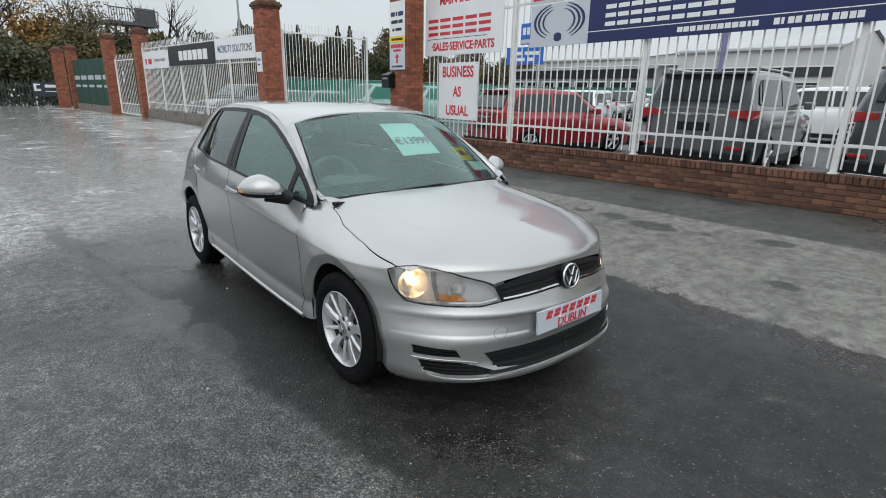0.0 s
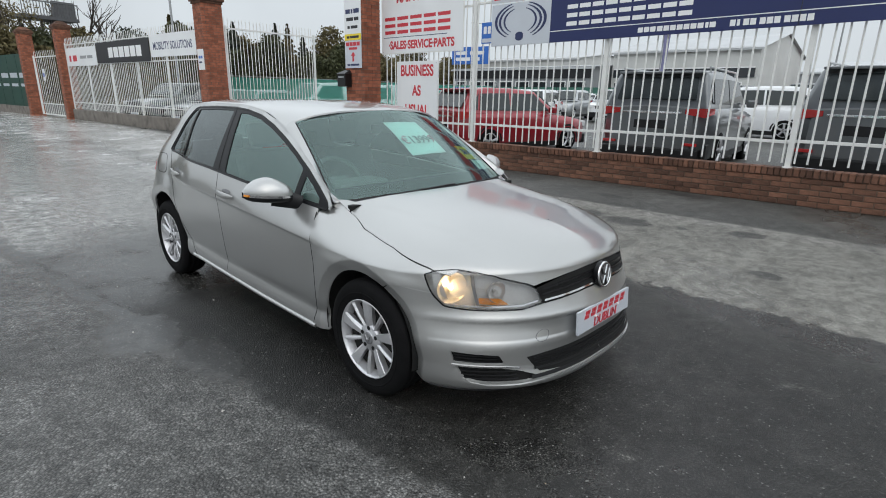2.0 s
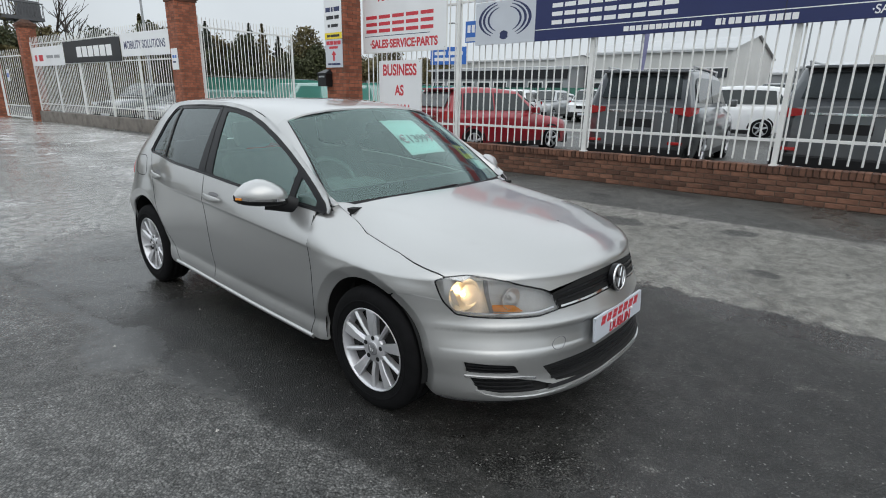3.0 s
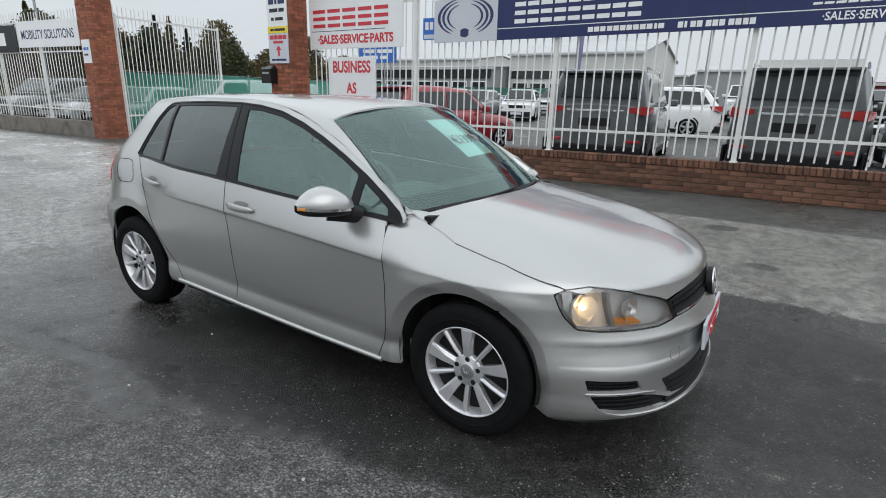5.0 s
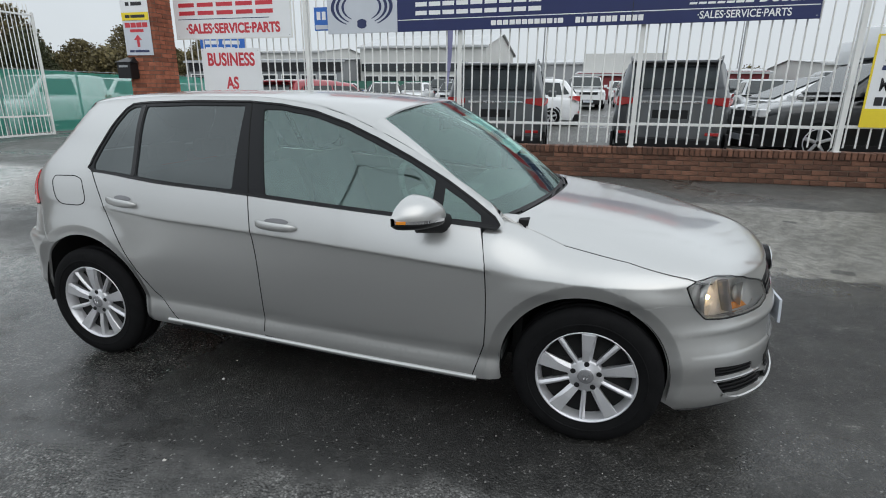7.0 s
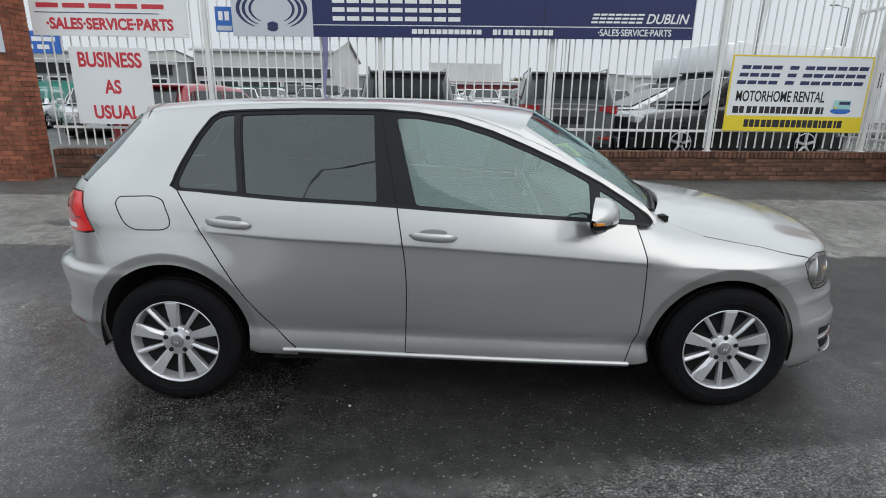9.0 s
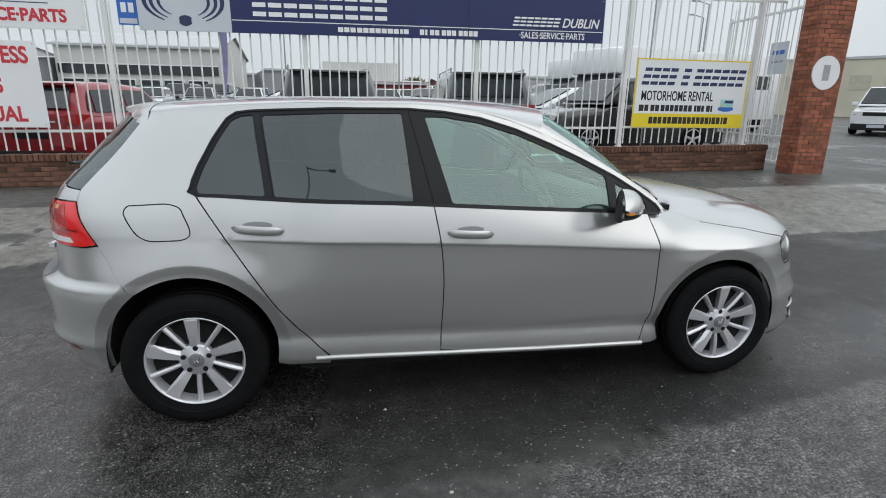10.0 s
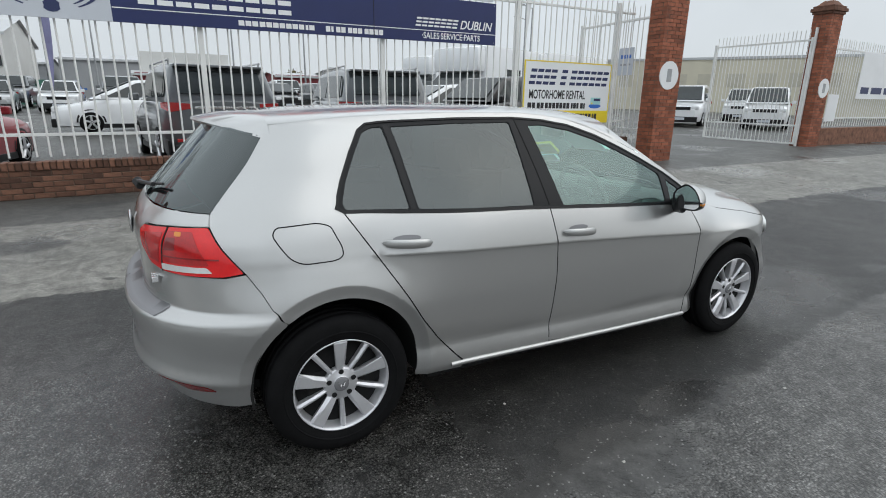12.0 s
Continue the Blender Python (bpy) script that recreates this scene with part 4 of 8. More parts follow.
        ribbon("window_divider", shell, [(2.283, 1.028), (2.333, 1.366)], 0.034, gloss_black, rdoor, side, offset=0.001, depth=0.01)
        for gap_ in ([(1.5787, 0.985), (1.558, 0.86), (1.547, 0.788), (1.538, 0.70), (1.5348, 0.625), (1.536, 0.50), (1.5417, 0.306)],
                     [(0.479, 0.887), (0.4645, 0.84), (0.448, 0.772), (0.4422, 0.70), (0.438, 0.62), (0.4367, 0.51), (0.4407, 0.40), (0.489, 0.245)],
                     [(2.577, 1.026), (2.5025, 0.9115), (2.425, 0.7925), (2.3475, 0.6735), (2.273, 0.5515), (2.1925, 0.4435), (2.120, 0.3635), (2.055, 0.2945)]):
            ribbon("door_gap", shell, gap_, 0.0055, dark_inner, car, side, offset=0.0007, depth=0.001)
        # handles
        for owner, y0, z0 in ((door, 1.415, 0.861), (rdoor, 2.333, 0.900)):
            p = shell(y0, z0)
            bm = bmesh.new()
            rings = []
            for i in range(13):
                t = -1 + 2 * i / 12
                grow = math.sqrt(max(0.0, 1 - abs(t) ** 4))
                out = 0.006 + 0.030 * max(0.0, 1 - t * t) ** 0.5
                zz = z0 - 0.006 * t
                base = shell(y0 - t * 0.108, zz)
                hh = 0.004 + 0.0155 * grow
                ring = []
                for k in range(10):
                    an = 2 * math.pi * k / 10
                    ring.append(bm.verts.new((side * (base.x - out + 0.009 * math.cos(an) * -1 * grow), base.y, zz + hh * math.sin(an))))
                rings.append(ring)
            for a, b in zip(rings[:-1], rings[1:]):
                for k in range(10):
                    bm.faces.new((a[k], a[(k + 1) % 10], b[(k + 1) % 10], b[k]))
            bm.faces.new(rings[0]), bm.faces.new(rings[-1])
            part("door_handle", bm, paint, owner, smooth=True)
            # flat grey patch put on for the shade in the handle's cup
            cup = [(y0 + 0.062 * math.cos(q), z0 + 0.015 + 0.014 * math.sin(q)) for q in lin(0, 2 * math.pi * 23 / 24, 24)]
            panel("handle_recess", shell, cup, lamp_grey, owner, side, step=0.02, offset=0.0015, hem=0)
        # mirror
        mirror = empty("door_mirror")
        mirror.parent = door
        ht = spline([(0, 0.030), (0.08, 0.052), (0.25, 0.075), (0.45, 0.092), (0.7, 0.078), (0.9, 0.044), (1, 0.010)])
        hb = spline([(0, 0.020), (0.1, 0.030), (0.5, 0.034), (0.85, 0.028), (1, 0.008)])
        dp = spline([(0, 0.045), (0.1, 0.082), (0.35, 0.112), (0.65, 0.108), (0.88, 0.075), (1, 0.018)])
        us = [0.0, 0.03, 0.08, 0.15, 0.25, 0.35, 0.45, 0.55, 0.65, 0.75, 0.84, 0.91, 0.96, 0.99, 1.0]
        foot_ = lambda u: (-0.845 - 0.233 * u, 0.690 + 0.085 * u, 0.962 + 0.012 * u)

        def cap_rows(bands):
            vs_, fs_ = [], []
            for u in us:
                x0, yb, zm = foot_(u)
                for kind, th in bands:
                    h = ht(u) if kind == "t" else hb(u)
                    drop = 0.0 if kind == "t" else -0.013
                    reach = dp(u) * (1.0 if kind == "t" else 0.96)
                    vs_.append((side * x0, yb - reach * max(0.0, math.cos(th)) ** 0.8, zm + drop + (h if kind == "t" else -h) * math.sin(th) ** 0.9))
            k_ = len(bands)
            for i_ in range(len(us) - 1):
                for j_ in range(k_ - 1):
                    fs_.append((i_ * k_ + j_, i_ * k_ + j_ + 1, (i_ + 1) * k_ + j_ + 1, (i_ + 1) * k_ + j_))
            return vs_, fs_

        arc9 = [radians(q) for q in (0, 6, 14, 24, 36, 50, 64, 78, 90)]
        mesh_object("mirror_cap", *cap_rows([("t", q) for q in arc9]), paint, mirror)
        mesh_object("mirror_underside", *cap_rows([("b", q) for q in arc9]), M["plastic"], mirror)
        mesh_object("mirror_strip", *cap_rows([("t", 0.0), ("b", 0.0)]), chrome, mirror)
        bm = bmesh.new()
        loop_ = [(u, 1) for u in us] + [(u, -1) for u in us[::-1]]
        rim_ = []
        for u, sg_ in loop_:
            x0, yb, zm = foot_(u)
            rim_.append((x0, yb, zm + (ht(u) if sg_ > 0 else -0.013 - hb(u))))
        mx, mz = -0.970, 0.984
        back = [bm.verts.new((side * p[0], p[1], p[2])) for p in rim_]
        lip = [bm.verts.new((side * (mx + (p[0] - mx) * 0.91), p[1] - 0.002, mz + (p[2] - mz) * 0.86)) for p in rim_]
        for k_ in range(len(rim_)):
            q_ = (k_ + 1) % len(rim_)
            bm.faces.new((back[k_], back[q_], lip[q_], lip[k_]))
        part("mirror_frame", bm, M["plastic"], mirror)
        bm = bmesh.new()
        bm.faces.new([bm.verts.new((side * (mx + (p[0] - mx) * 0.92), p[1] - 0.001, mz + (p[2] - mz) * 0.87)) for p in rim_])
        part("mirror_glass", bm, chrome, mirror, "silvered mirror glass")
        strip_ = [foot_(u) for u in (0.94, 0.96, 0.98, 0.995)]
        bm = bmesh.new()
        last = None
        for (x0, yb, zm), u in zip(strip_, (0.94, 0.96, 0.98, 0.995)):
            yy = yb - dp(u) - 0.002
            now = [bm.verts.new((side * (x0 - 0.003), yy, zm - 0.001)), bm.verts.new((side * (x0 - 0.003), yy, zm - 0.012)), bm.verts.new((side * (x0 + 0.01), yy + 0.012, zm - 0.012)), bm.verts.new((side * (x0 + 0.01), yy + 0.012, zm - 0.001))]
            if last:
                for k_ in range(4):
                    bm.faces.new((last[k_], last[(k_ + 1) % 4], now[(k_ + 1) % 4], now[k_]))
            else:
                bm.faces.new(now)
            last = now
        bm.faces.new(last[::-1])
        part("indicator_strip", bm, lens_amber, mirror, "amber mirror indicator")
        bm = bmesh.new()
        bmesh.ops.create_cone(bm, cap_ends=True, segments=14, radius1=0.040, radius2=0.055, depth=0.16, matrix=Matrix.Translation((side * -0.868, 0.668, 0.932)) @ Vector((side * -0.10, 0.07, 0.030)).to_track_quat("Z", "Y").to_matrix().to_4x4() @ Matrix.Diagonal((0.45, 1.0, 1.0, 1)))
        part("mirror_arm", bm, M["plastic"], mirror, smooth=True)
        # headlamp
        hl = empty("headlamp")
        hl.parent = car
        panel("lamp_bowl", skin, [(p[0], p[1]) for p in lamp], lamp_pale, hl, side, step=0.03, offset=-0.055, hem=-0.050)
        panel("lens", skin, lamp, lens_clear, hl, side, "clear headlamp lens", step=0.02, offset=0.001, hem=0).visible_shadow = False
        ribbon("lens_rim", skin, lamp + [lamp[0]], 0.007, gloss_black, hl, side, offset=0.0008, depth=0.004)
        ribbon("lamp_brow", skin, [(-0.44, 0.602), (-0.526, 0.597), (-0.653, 0.595), (-0.79, 0.597), (-0.868, 0.612)], 0.010, chrome, hl, side, offset=-0.008, depth=0.006)
        for a, z, r, nm in ((-0.500, 0.672, 0.074, "dip_reflector"), (-0.700, 0.655, 0.050, "main_reflector")):
            c = skin(a, z)
            n = Vector((-0.38 if nm[0] == "d" else -0.18, -0.92, 0.0)).normalized()
            q = n.to_track_quat("X", "Z").to_matrix().to_4x4()
            v, f = lathe([(-0.050, 0.004), (-0.046, r * 0.5), (-0.030, r * 0.85), (-0.012, r)], 28)
            mm = Matrix.Translation(c - n * 0.012) @ q
            mesh_object(nm, [Vector(((mm @ Vector(p)).x * side, (mm @ Vector(p)).y, (mm @ Vector(p)).z)) for p in v], f, reflector, hl)
            bm = bmesh.new()
            tip = c - n * 0.045
            rod(bm, (side * tip.x, tip.y, tip.z), (side * (tip + n * 0.025).x, (tip + n * 0.016).y, tip.z), 0.009, 12)
            part("bulb", bm, glow if nm[0] == "d" else reflector, hl, "lit warm bulb" if nm[0] == "d" else "")
        dv = [(-0.585, 0.600), (-0.600, 0.600), (-0.590, 0.745), (-0.575, 0.745)]
        panel("lamp_divider", skin, dv, lamp_grey, hl, side, step=0.02, offset=-0.012, hem=0.04)
        dv = soften([(-0.60, 0.602), (-0.735, 0.600), (-0.70, 0.628), (-0.60, 0.630)], 0.008, 2)
        panel("amber_reflector", skin, dv, lens_amber, hl, side, "amber indicator reflector", step=0.02, offset=-0.030, hem=0.006)
        dv = [(-0.42, 0.64), (-0.405, 0.66), (-0.395, 0.735), (-0.43, 0.75), (-0.46, 0.62)]
        panel("turn_signal", skin, dv, reflector, hl, side, step=0.02, offset=-0.018, hem=0.01)
        # rear lamp
        rl = [(3.58, 0.955), (3.539, 0.974), (3.323, 0.988), (3.086, 0.998), (2.934, 0.839), (3.025, 0.826), (3.233, 0.822), (3.394, 0.822), (3.495, 0.838), (3.56, 0.896)]
        tl = empty("rear_lamp")
        tl.parent = car
        outer = soften([(3.318, 0.9885), (3.086, 0.998), (2.934, 0.839), (3.025, 0.826), (3.233, 0.8205), (3.385, 0.822)], 0.008, 2)
        inner = soften([(3.575, 0.955), (3.539, 0.974), (3.326, 0.988), (3.393, 0.822), (3.495, 0.838), (3.56, 0.896)], 0.008, 2)
        panel("outer_lens", shell, outer, lens_red, tl, side, "bright red rear lamp lens", step=0.03, offset=0.006, hem=0.014)
        panel("inner_lens", shell, inner, lens_red, tl, side, "bright red rear lamp lens", step=0.03, offset=0.006, hem=0.014)
        chamber = soften([(3.312, 0.977), (3.165, 0.981), (3.085, 0.866), (3.366, 0.861)], 0.010, 3)
        panel("lamp_chamber", shell, chamber, lens_mid, tl, side, "deeper red lamp chamber", step=0.03, offset=0.0085, hem=0.003)
        panel("dark_block", shell, soften([(3.318, 0.952), (3.258, 0.956), (3.262, 0.912), (3.338, 0.906)], 0.006, 2), lens_deep, tl, side, step=0.03, offset=0.0100, hem=0.003)
        panel("turn_bulb", shell, soften([(3.268, 0.976), (3.226, 0.977), (3.224, 0.962), (3.264, 0.960)], 0.006, 2), lens_amber, tl, side, "small amber bulb spot", step=0.03, offset=0.0100, hem=0.003)
        ribbon("lens_line", shell, [(3.36, 0.884), (3.09, 0.888), (3.03, 0.888)], 0.006, lens_deep, tl, side, offset=0.0098, depth=0.002)
        panel("inner_chamber", shell, soften([(3.545, 0.948), (3.352, 0.968), (3.405, 0.850), (3.488, 0.860), (3.535, 0.900)], 0.008, 2), lens_mid, tl, side, step=0.03, offset=0.0085, hem=0.003)
        ribbon("lens_line", shell, [(3.50, 0.952), (3.475, 0.862)], 0.006, lens_deep, tl, side, offset=0.0095, depth=0.002)
        panel("reversing_lens", shell, soften([(3.380, 0.852), (3.100, 0.858), (3.075, 0.838), (3.382, 0.828)], 0.006, 2), lamp_pale, tl, side, "clear reversing lamp strip", step=0.03, offset=0.0088, hem=0.003)
        # dark strips laid on for the shade in the gaps round the lamp
        ribbon("lens_split", shell, [(3.321, 0.990), (3.390, 0.820)], 0.009, dark_inner, tl, side, offset=0.0078, depth=0.006)
        ribbon("lamp_gap", shell, rl + [rl[0]], 0.008, dark_inner, tl, side, offset=0.0015, depth=0.004)
        # rear fog reflector
        fog = soften([(3.40, 0.392), (3.262, 0.352), (3.09, 0.362), (3.12, 0.386), (3.27, 0.392)], 0.006, 2)
        panel("rear_reflector", shell, fog, lens_deep, car, side, "dark red bumper reflector", step=0.03, offset=0.003, hem=0.005)
        # arch liners
        for cy, cz, r, _ in ARCHES:
            v, f = lathe([(-0.835, r + 0.004), (-0.80, r + 0.012), (-0.45, r + 0.004), (-0.44, 0.02)], 40, arc=(radians(-12), radians(192)))
            mesh_object("arch_liner", [(x * side, y + cy, z + cz) for x, y, z in v], f, dark_inner, car)
    # tail: bumper, tailgate, glass
    aR = unroll_y(2.845, 0.634)
    bump = [(A3, 0.290), (3.30, 0.290), (3.10, 0.290), (2.992, 0.292)] + [p for p in archR if p[0] > aR + 0.01 and p[1] > 0.29] + [(aR + 0.002, 0.633)]
    bump += [(2.839, 0.698), (2.872, 0.757), (2.930, 0.832), (3.025, 0.818), (3.233, 0.8135), (3.394, 0.8135), (3.440, 0.755), (3.40, 0.712), (3.85, 0.700)]
    ledge = [[(a, z) for a in lin(2.95, 3.84, 46)] for z in (0.372, 0.388, 0.396, 0.406, 0.42, 0.625, 0.638, 0.648, 0.658, 0.668, 0.680, 0.695)]
    panel("rear_bumper", shell, bump, paint, car, 0, step=0.03, extra=ledge + arcs)
    step_pts = [(3.37, 0.652), (3.85, 0.652), (3.85, 0.690), (3.37, 0.690)]
    panel("bumper_step", shell, soften(step_pts, 0.01, 2), lamp_grey, car, 0, "ribbed metal bumper step", step=0.02, offset=0.003, hem=0.003)
    gate = [(A3, 0.705), (3.405, 0.717), (3.446, 0.757), (3.398, 0.812), (3.497, 0.830), (3.567, 0.893), (3.588, 0.958), (3.545, 0.982), (3.323, 0.996), (3.088, 1.005), (3.106, 1.044), (3.386, 1.046), (A3, 1.052)]
    tail = panel("tailgate", shell, gate, paint, car, 0, step=0.03)
    rgl = [(3.112, 1.050), (3.386, 1.052), (A3, 1.058), (A3, 1.352), (3.3, 1.350), (2.975, 1.328), (3.012, 1.225), (3.07, 1.12)]
    panel("rear_screen", shell, rgl, glass_dark, tail, 0, "dark tinted rear screen", step=0.03, offset=-0.002, hem=0.006)
    # roof spoiler
    vs, fs = [], []
    us = lin(-1, 1, 29)
    for u in us:
        yt = 3.045 - 0.11 * u * u - 0.08 * abs(u) ** 8
        top0 = roof(u * 0.995, 2.80)
        zt = 1.384 - 0.024 * u * u - 0.025 * abs(u) ** 8
        for y_, z_ in ((2.80, top0.z + 0.001), ((2.80 + yt) / 2, (top0.z + zt) / 2 + 0.008), (yt, zt), (yt + 0.004, zt - 0.012), (yt - 0.02, zt - 0.028 + 0.010 * abs(u) ** 8), (2.86 - 0.06 * abs(u) ** 8, 1.335 - 0.03 * u * u)):
            reach = -shell(unroll_y(min(y_, 2.965), min(z_, 1.36)), min(z_, 1.36)).x - 0.003
            vs.append(Vector((reach * u, y_, z_)))
    for i in range(len(us) - 1):
        for j in range(5):
            fs.append((i * 6 + j, i * 6 + j + 1, i * 6 + j + 7, i * 6 + j + 6))
    fs += [tuple(range(6))[::-1], tuple(range(len(vs) - 6, len(vs)))]
    bm = bmesh.new()
    bv = [bm.verts.new(v) for v in vs]
    for f in fs:
        bm.faces.new([bv[i] for i in f])
    part("roof_spoiler", bm, paint, car, smooth=True)
    # rear wiper
    bm = bmesh.new()
    for a, b, r in (((0.0, 3.285, 1.075), (0.03, 3.30, 1.095), 0.022), ((0.03, 3.30, 1.095), (-0.30, 3.235, 1.120), 0.009), ((-0.02, 3.285, 1.09), (-0.36, 3.20, 1.128), 0.006)):
        rod(bm, a, b, r, 8)
    part("rear_wiper", bm, M["plastic"], car)
    bm = bmesh.new()
    bmesh.ops.create_uvsphere(bm, u_segments=20, v_segments=10, radius=0.055)
    bmesh.ops.transform(bm, matrix=Matrix.Translation((0, 3.345, 0.915)) @ Matrix.Diagonal((1, 0.18, 1, 1)), verts=bm.verts)
    part("tail_badge", bm, chrome, car, smooth=True)
    for x0 in (-0.52, -0.495, -0.47):
        bm = bmesh.new()
        box(bm, x0, x0 + 0.017, 3.262, 3.285, 0.765, 0.788, 0.002)
        part("tail_letter", bm, chrome, car)
    # roof
    out = [(-0.999, 1.01), (-0.85, 0.975), (-0.6, 0.925), (-0.3, 0.888), (0.0, 0.876), (0.3, 0.888), (0.6, 0.925), (0.85, 0.975), (0.999, 1.01), (0.999, 1.3), (0.999, 1.8), (0.999, 2.4), (0.999, 2.80), (-0.999, 2.80), (-0.999, 2.4), (-0.999, 1.8), (-0.999, 1.3)]
    fine = [[(sg * u, y) for y in lin(1.03, 2.79, 60)] for sg in (-1, 1) for u in (0.985, 0.965, 0.93, 0.89)]
    panel("roof", roof, out, paint, car, 1, step=0.06, hem=0.01, extra=fine)
    # windscreen
    sc = [(-0.985, 0.0), (0.985, 0.0), (0.985, 1.0), (-0.985, 1.0)]
    panel("windscreen", screen, sc, glass_clear, car, 1, "green-tinted windscreen", step=0.06, offset=-0.003, hem=0.004).visible_shadow = False
    rimo, rimi = [(-1.0, -0.02), (1.0, -0.02), (1.0, 1.012), (-1.0, 1.012)], [(-0.955, 0.125), (-0.5, 0.115), (0.5, 0.115), (0.955, 0.125), (0.955, 0.965), (-0.955, 0.965)]
    panel("screen_border", screen, rimo, M["plastic"], car, 1, "black windscreen border", holes=[rimi], step=0.05, offset=-0.007, hem=0)
    # strip between bonnet, screen pillars and scuttle
    cowl = lambda u, v: Vector((0.745 * u, 0.205 + 0.215 * u * u + 0.06 * v, 0.972 - 0.045 * u * u - 0.012 * (1 - v)))
    panel("scuttle_panel", cowl, [(-1, -0.2), (1, -0.2), (1, 1), (-1, 1)], M["plastic"], car, 1, step=0.08, hem=0.02)
    for x0, x1, lift in ((-0.60, 0.02, 0), (0.02, 0.62, 1)):
        bm = bmesh.new()
        last = None
        for i in range(13):
            t = i / 12
            u = (x0 + (x1 - x0) * t) / 0.735
            p = screen(u, -0.035 + 0.030 * t) + Vector((0, -0.006, 0.004))
            if last:
                rod(bm, last, p, 0.006, 6)
            last = p
        rod(bm, (x0 + 0.10, 0.245, 0.925), screen((x0 + 0.36) / 0.735, -0.02) + Vector((0, -0.008, 0.008)), 0.009, 6)
        part("wiper", bm, M["plastic"], car)
    # pillar closing strips from the roof side to the screen
    for side in (1, -1):
        vs, fs = [], []
        ts = lin(0, 1, 26)
        for t in ts:
            y = 0.42 + (1.03 - 0.42) * t
            a = shell(y, rail_z(y))
            b = screen(-0.985, min(1.0, max(0.0, t)))
            b = screen(-1.0, t)
            mid = a.lerp(b, 0.5) + Vector((-0.005, -0.003, 0.005))
            for q in (a, a.lerp(mid, 0.6) + Vector((-0.001, 0, 0.001)), mid, b.lerp(mid, 0.5) + Vector((-0.001, 0, 0.002)), b + Vector((0, 0, 0.002))):
                vs.append((q.x * side, q.y, q.z))
        for i in range(len(ts) - 1):
            for j in range(4):
                fs.append((i * 5 + j, i * 5 + j + 1, i * 5 + j + 6, i * 5 + j + 5))
        bm = bmesh.new()
        bv = [bm.verts.new(v) for v in vs]
        for f in fs:
            bm.faces.new([bv[i] for i in f])
        part("screen_pillar", bm, paint, car, smooth=True)
    # foot of the screen pillar
    for side in (1, -1):
        ring = [skin(*skin_plan(-0.640, 0.345)), skin(*skin_plan(-0.707, 0.318)), skin(*skin_plan(-0.700, 0.400)), skin(0.43, skin_t(0.43, 0.925)), shell(0.41, rail_z(0.41)), shell(0.47, rail_z(0.47)), screen(-1.0, 0.08), screen(-1.0, 0.0), screen(-0.90, 0.0)]
        lowered = [p + Vector((0.0, 0.0, -0.003)) for p in ring]
        mid = sum(lowered, Vector()) / len(lowered) + Vector((0, 0, 0.004))
        vs = [(p.x * side, p.y, p.z) for p in lowered] + [(mid.x * side, mid.y, mid.z)]
        fs = [(i, (i + 1) % len(ring), len(ring)) if side == 1 else ((i + 1) % len(ring), i, len(ring)) for i in range(len(ring))]
        mesh_object("pillar_foot", vs, fs, paint, car)
    # bonnet
    edge = [skin_plan(x, y) for x, y in ((-0.738, -0.446), (-0.758, -0.34), (-0.767, -0.117), (-0.743, 0.143), (-0.707, 0.300), (-0.655, 0.352), (-0.52, 0.285), (-0.378, 0.235), (-0.18, 0.203))]
    bon = [(A0, 0.728), (-1.167, 0.7255), (-1.03, 0.712), (-0.90, 0.690), (-0.862, 0.680), (-0.826, 0.695), (-0.70, 0.7295), (-0.60, skin_t(-0.6, 0.754)), (-0.52, skin_t(-0.52, 0.763))] + edge
    bon += [(0.19, rim_z(0.19) + KD)] + [(a, rim_z(a) + KD) for a in lin(0.1, A0, 22)]
    panel("bonnet", skin, bon, paint, car, 0, step=0.026, hem=0.012)
    # dark strip laid on for the shade in the bonnet's shut line
    for side in (1, -1):
        ribbon("bonnet_gap", skin, [(p[0] , p[1] - 0.004) for p in edge[:4]], 0.0035, dark_inner, car, side, offset=0.0006, depth=0.001)
    # front bumper with its openings
    front = [(A0, 0.175), (-0.9, 0.175), (-0.55, 0.18), (-0.30, 0.19)] + [p for p in archF[::-1] if p[0] < -0.05 and 0.2 < p[1] <= 0.645][::-1][::1]
    arch_front = sorted([p for p in archF if p[0] < -0.138 and 0.2 < p[1]], key=lambda p: p[1])
    front = [(A0, 0.175), (-0.9, 0.175), (-0.55, 0.18), (-0.31, 0.19)] + arch_front + [(-0.134, 0.6275), (-0.163, 0.6435), (-0.27, 0.6595), (-0.396, 0.646), (-0.402, 0.634), (-0.445, 0.5865), (-0.526, 0.578), (-0.653, 0.576), (-0.79, 0.577), (-0.885, 0.594), (-1.0, 0.606), (-1.148, 0.620), (A0, 0.625)]
    lower = [(A0 + 0.0005, 0.278), (-1.068, 0.272), (-0.90, 0.284), (-0.835, 0.362), (-0.95, 0.372), (A0 + 0.0005, 0.378)]
    fog_up = soften([(-0.440, 0.395), (-0.690, 0.382), (-0.722, 0.334), (-0.462, 0.338)], 0.010, 3)
    fog_lo = soften([(-0.470, 0.322), (-0.70, 0.318), (-0.80, 0.298), (-0.905, 0.262), (-0.78, 0.243), (-0.60, 0.243), (-0.505, 0.262)], 0.010, 3)
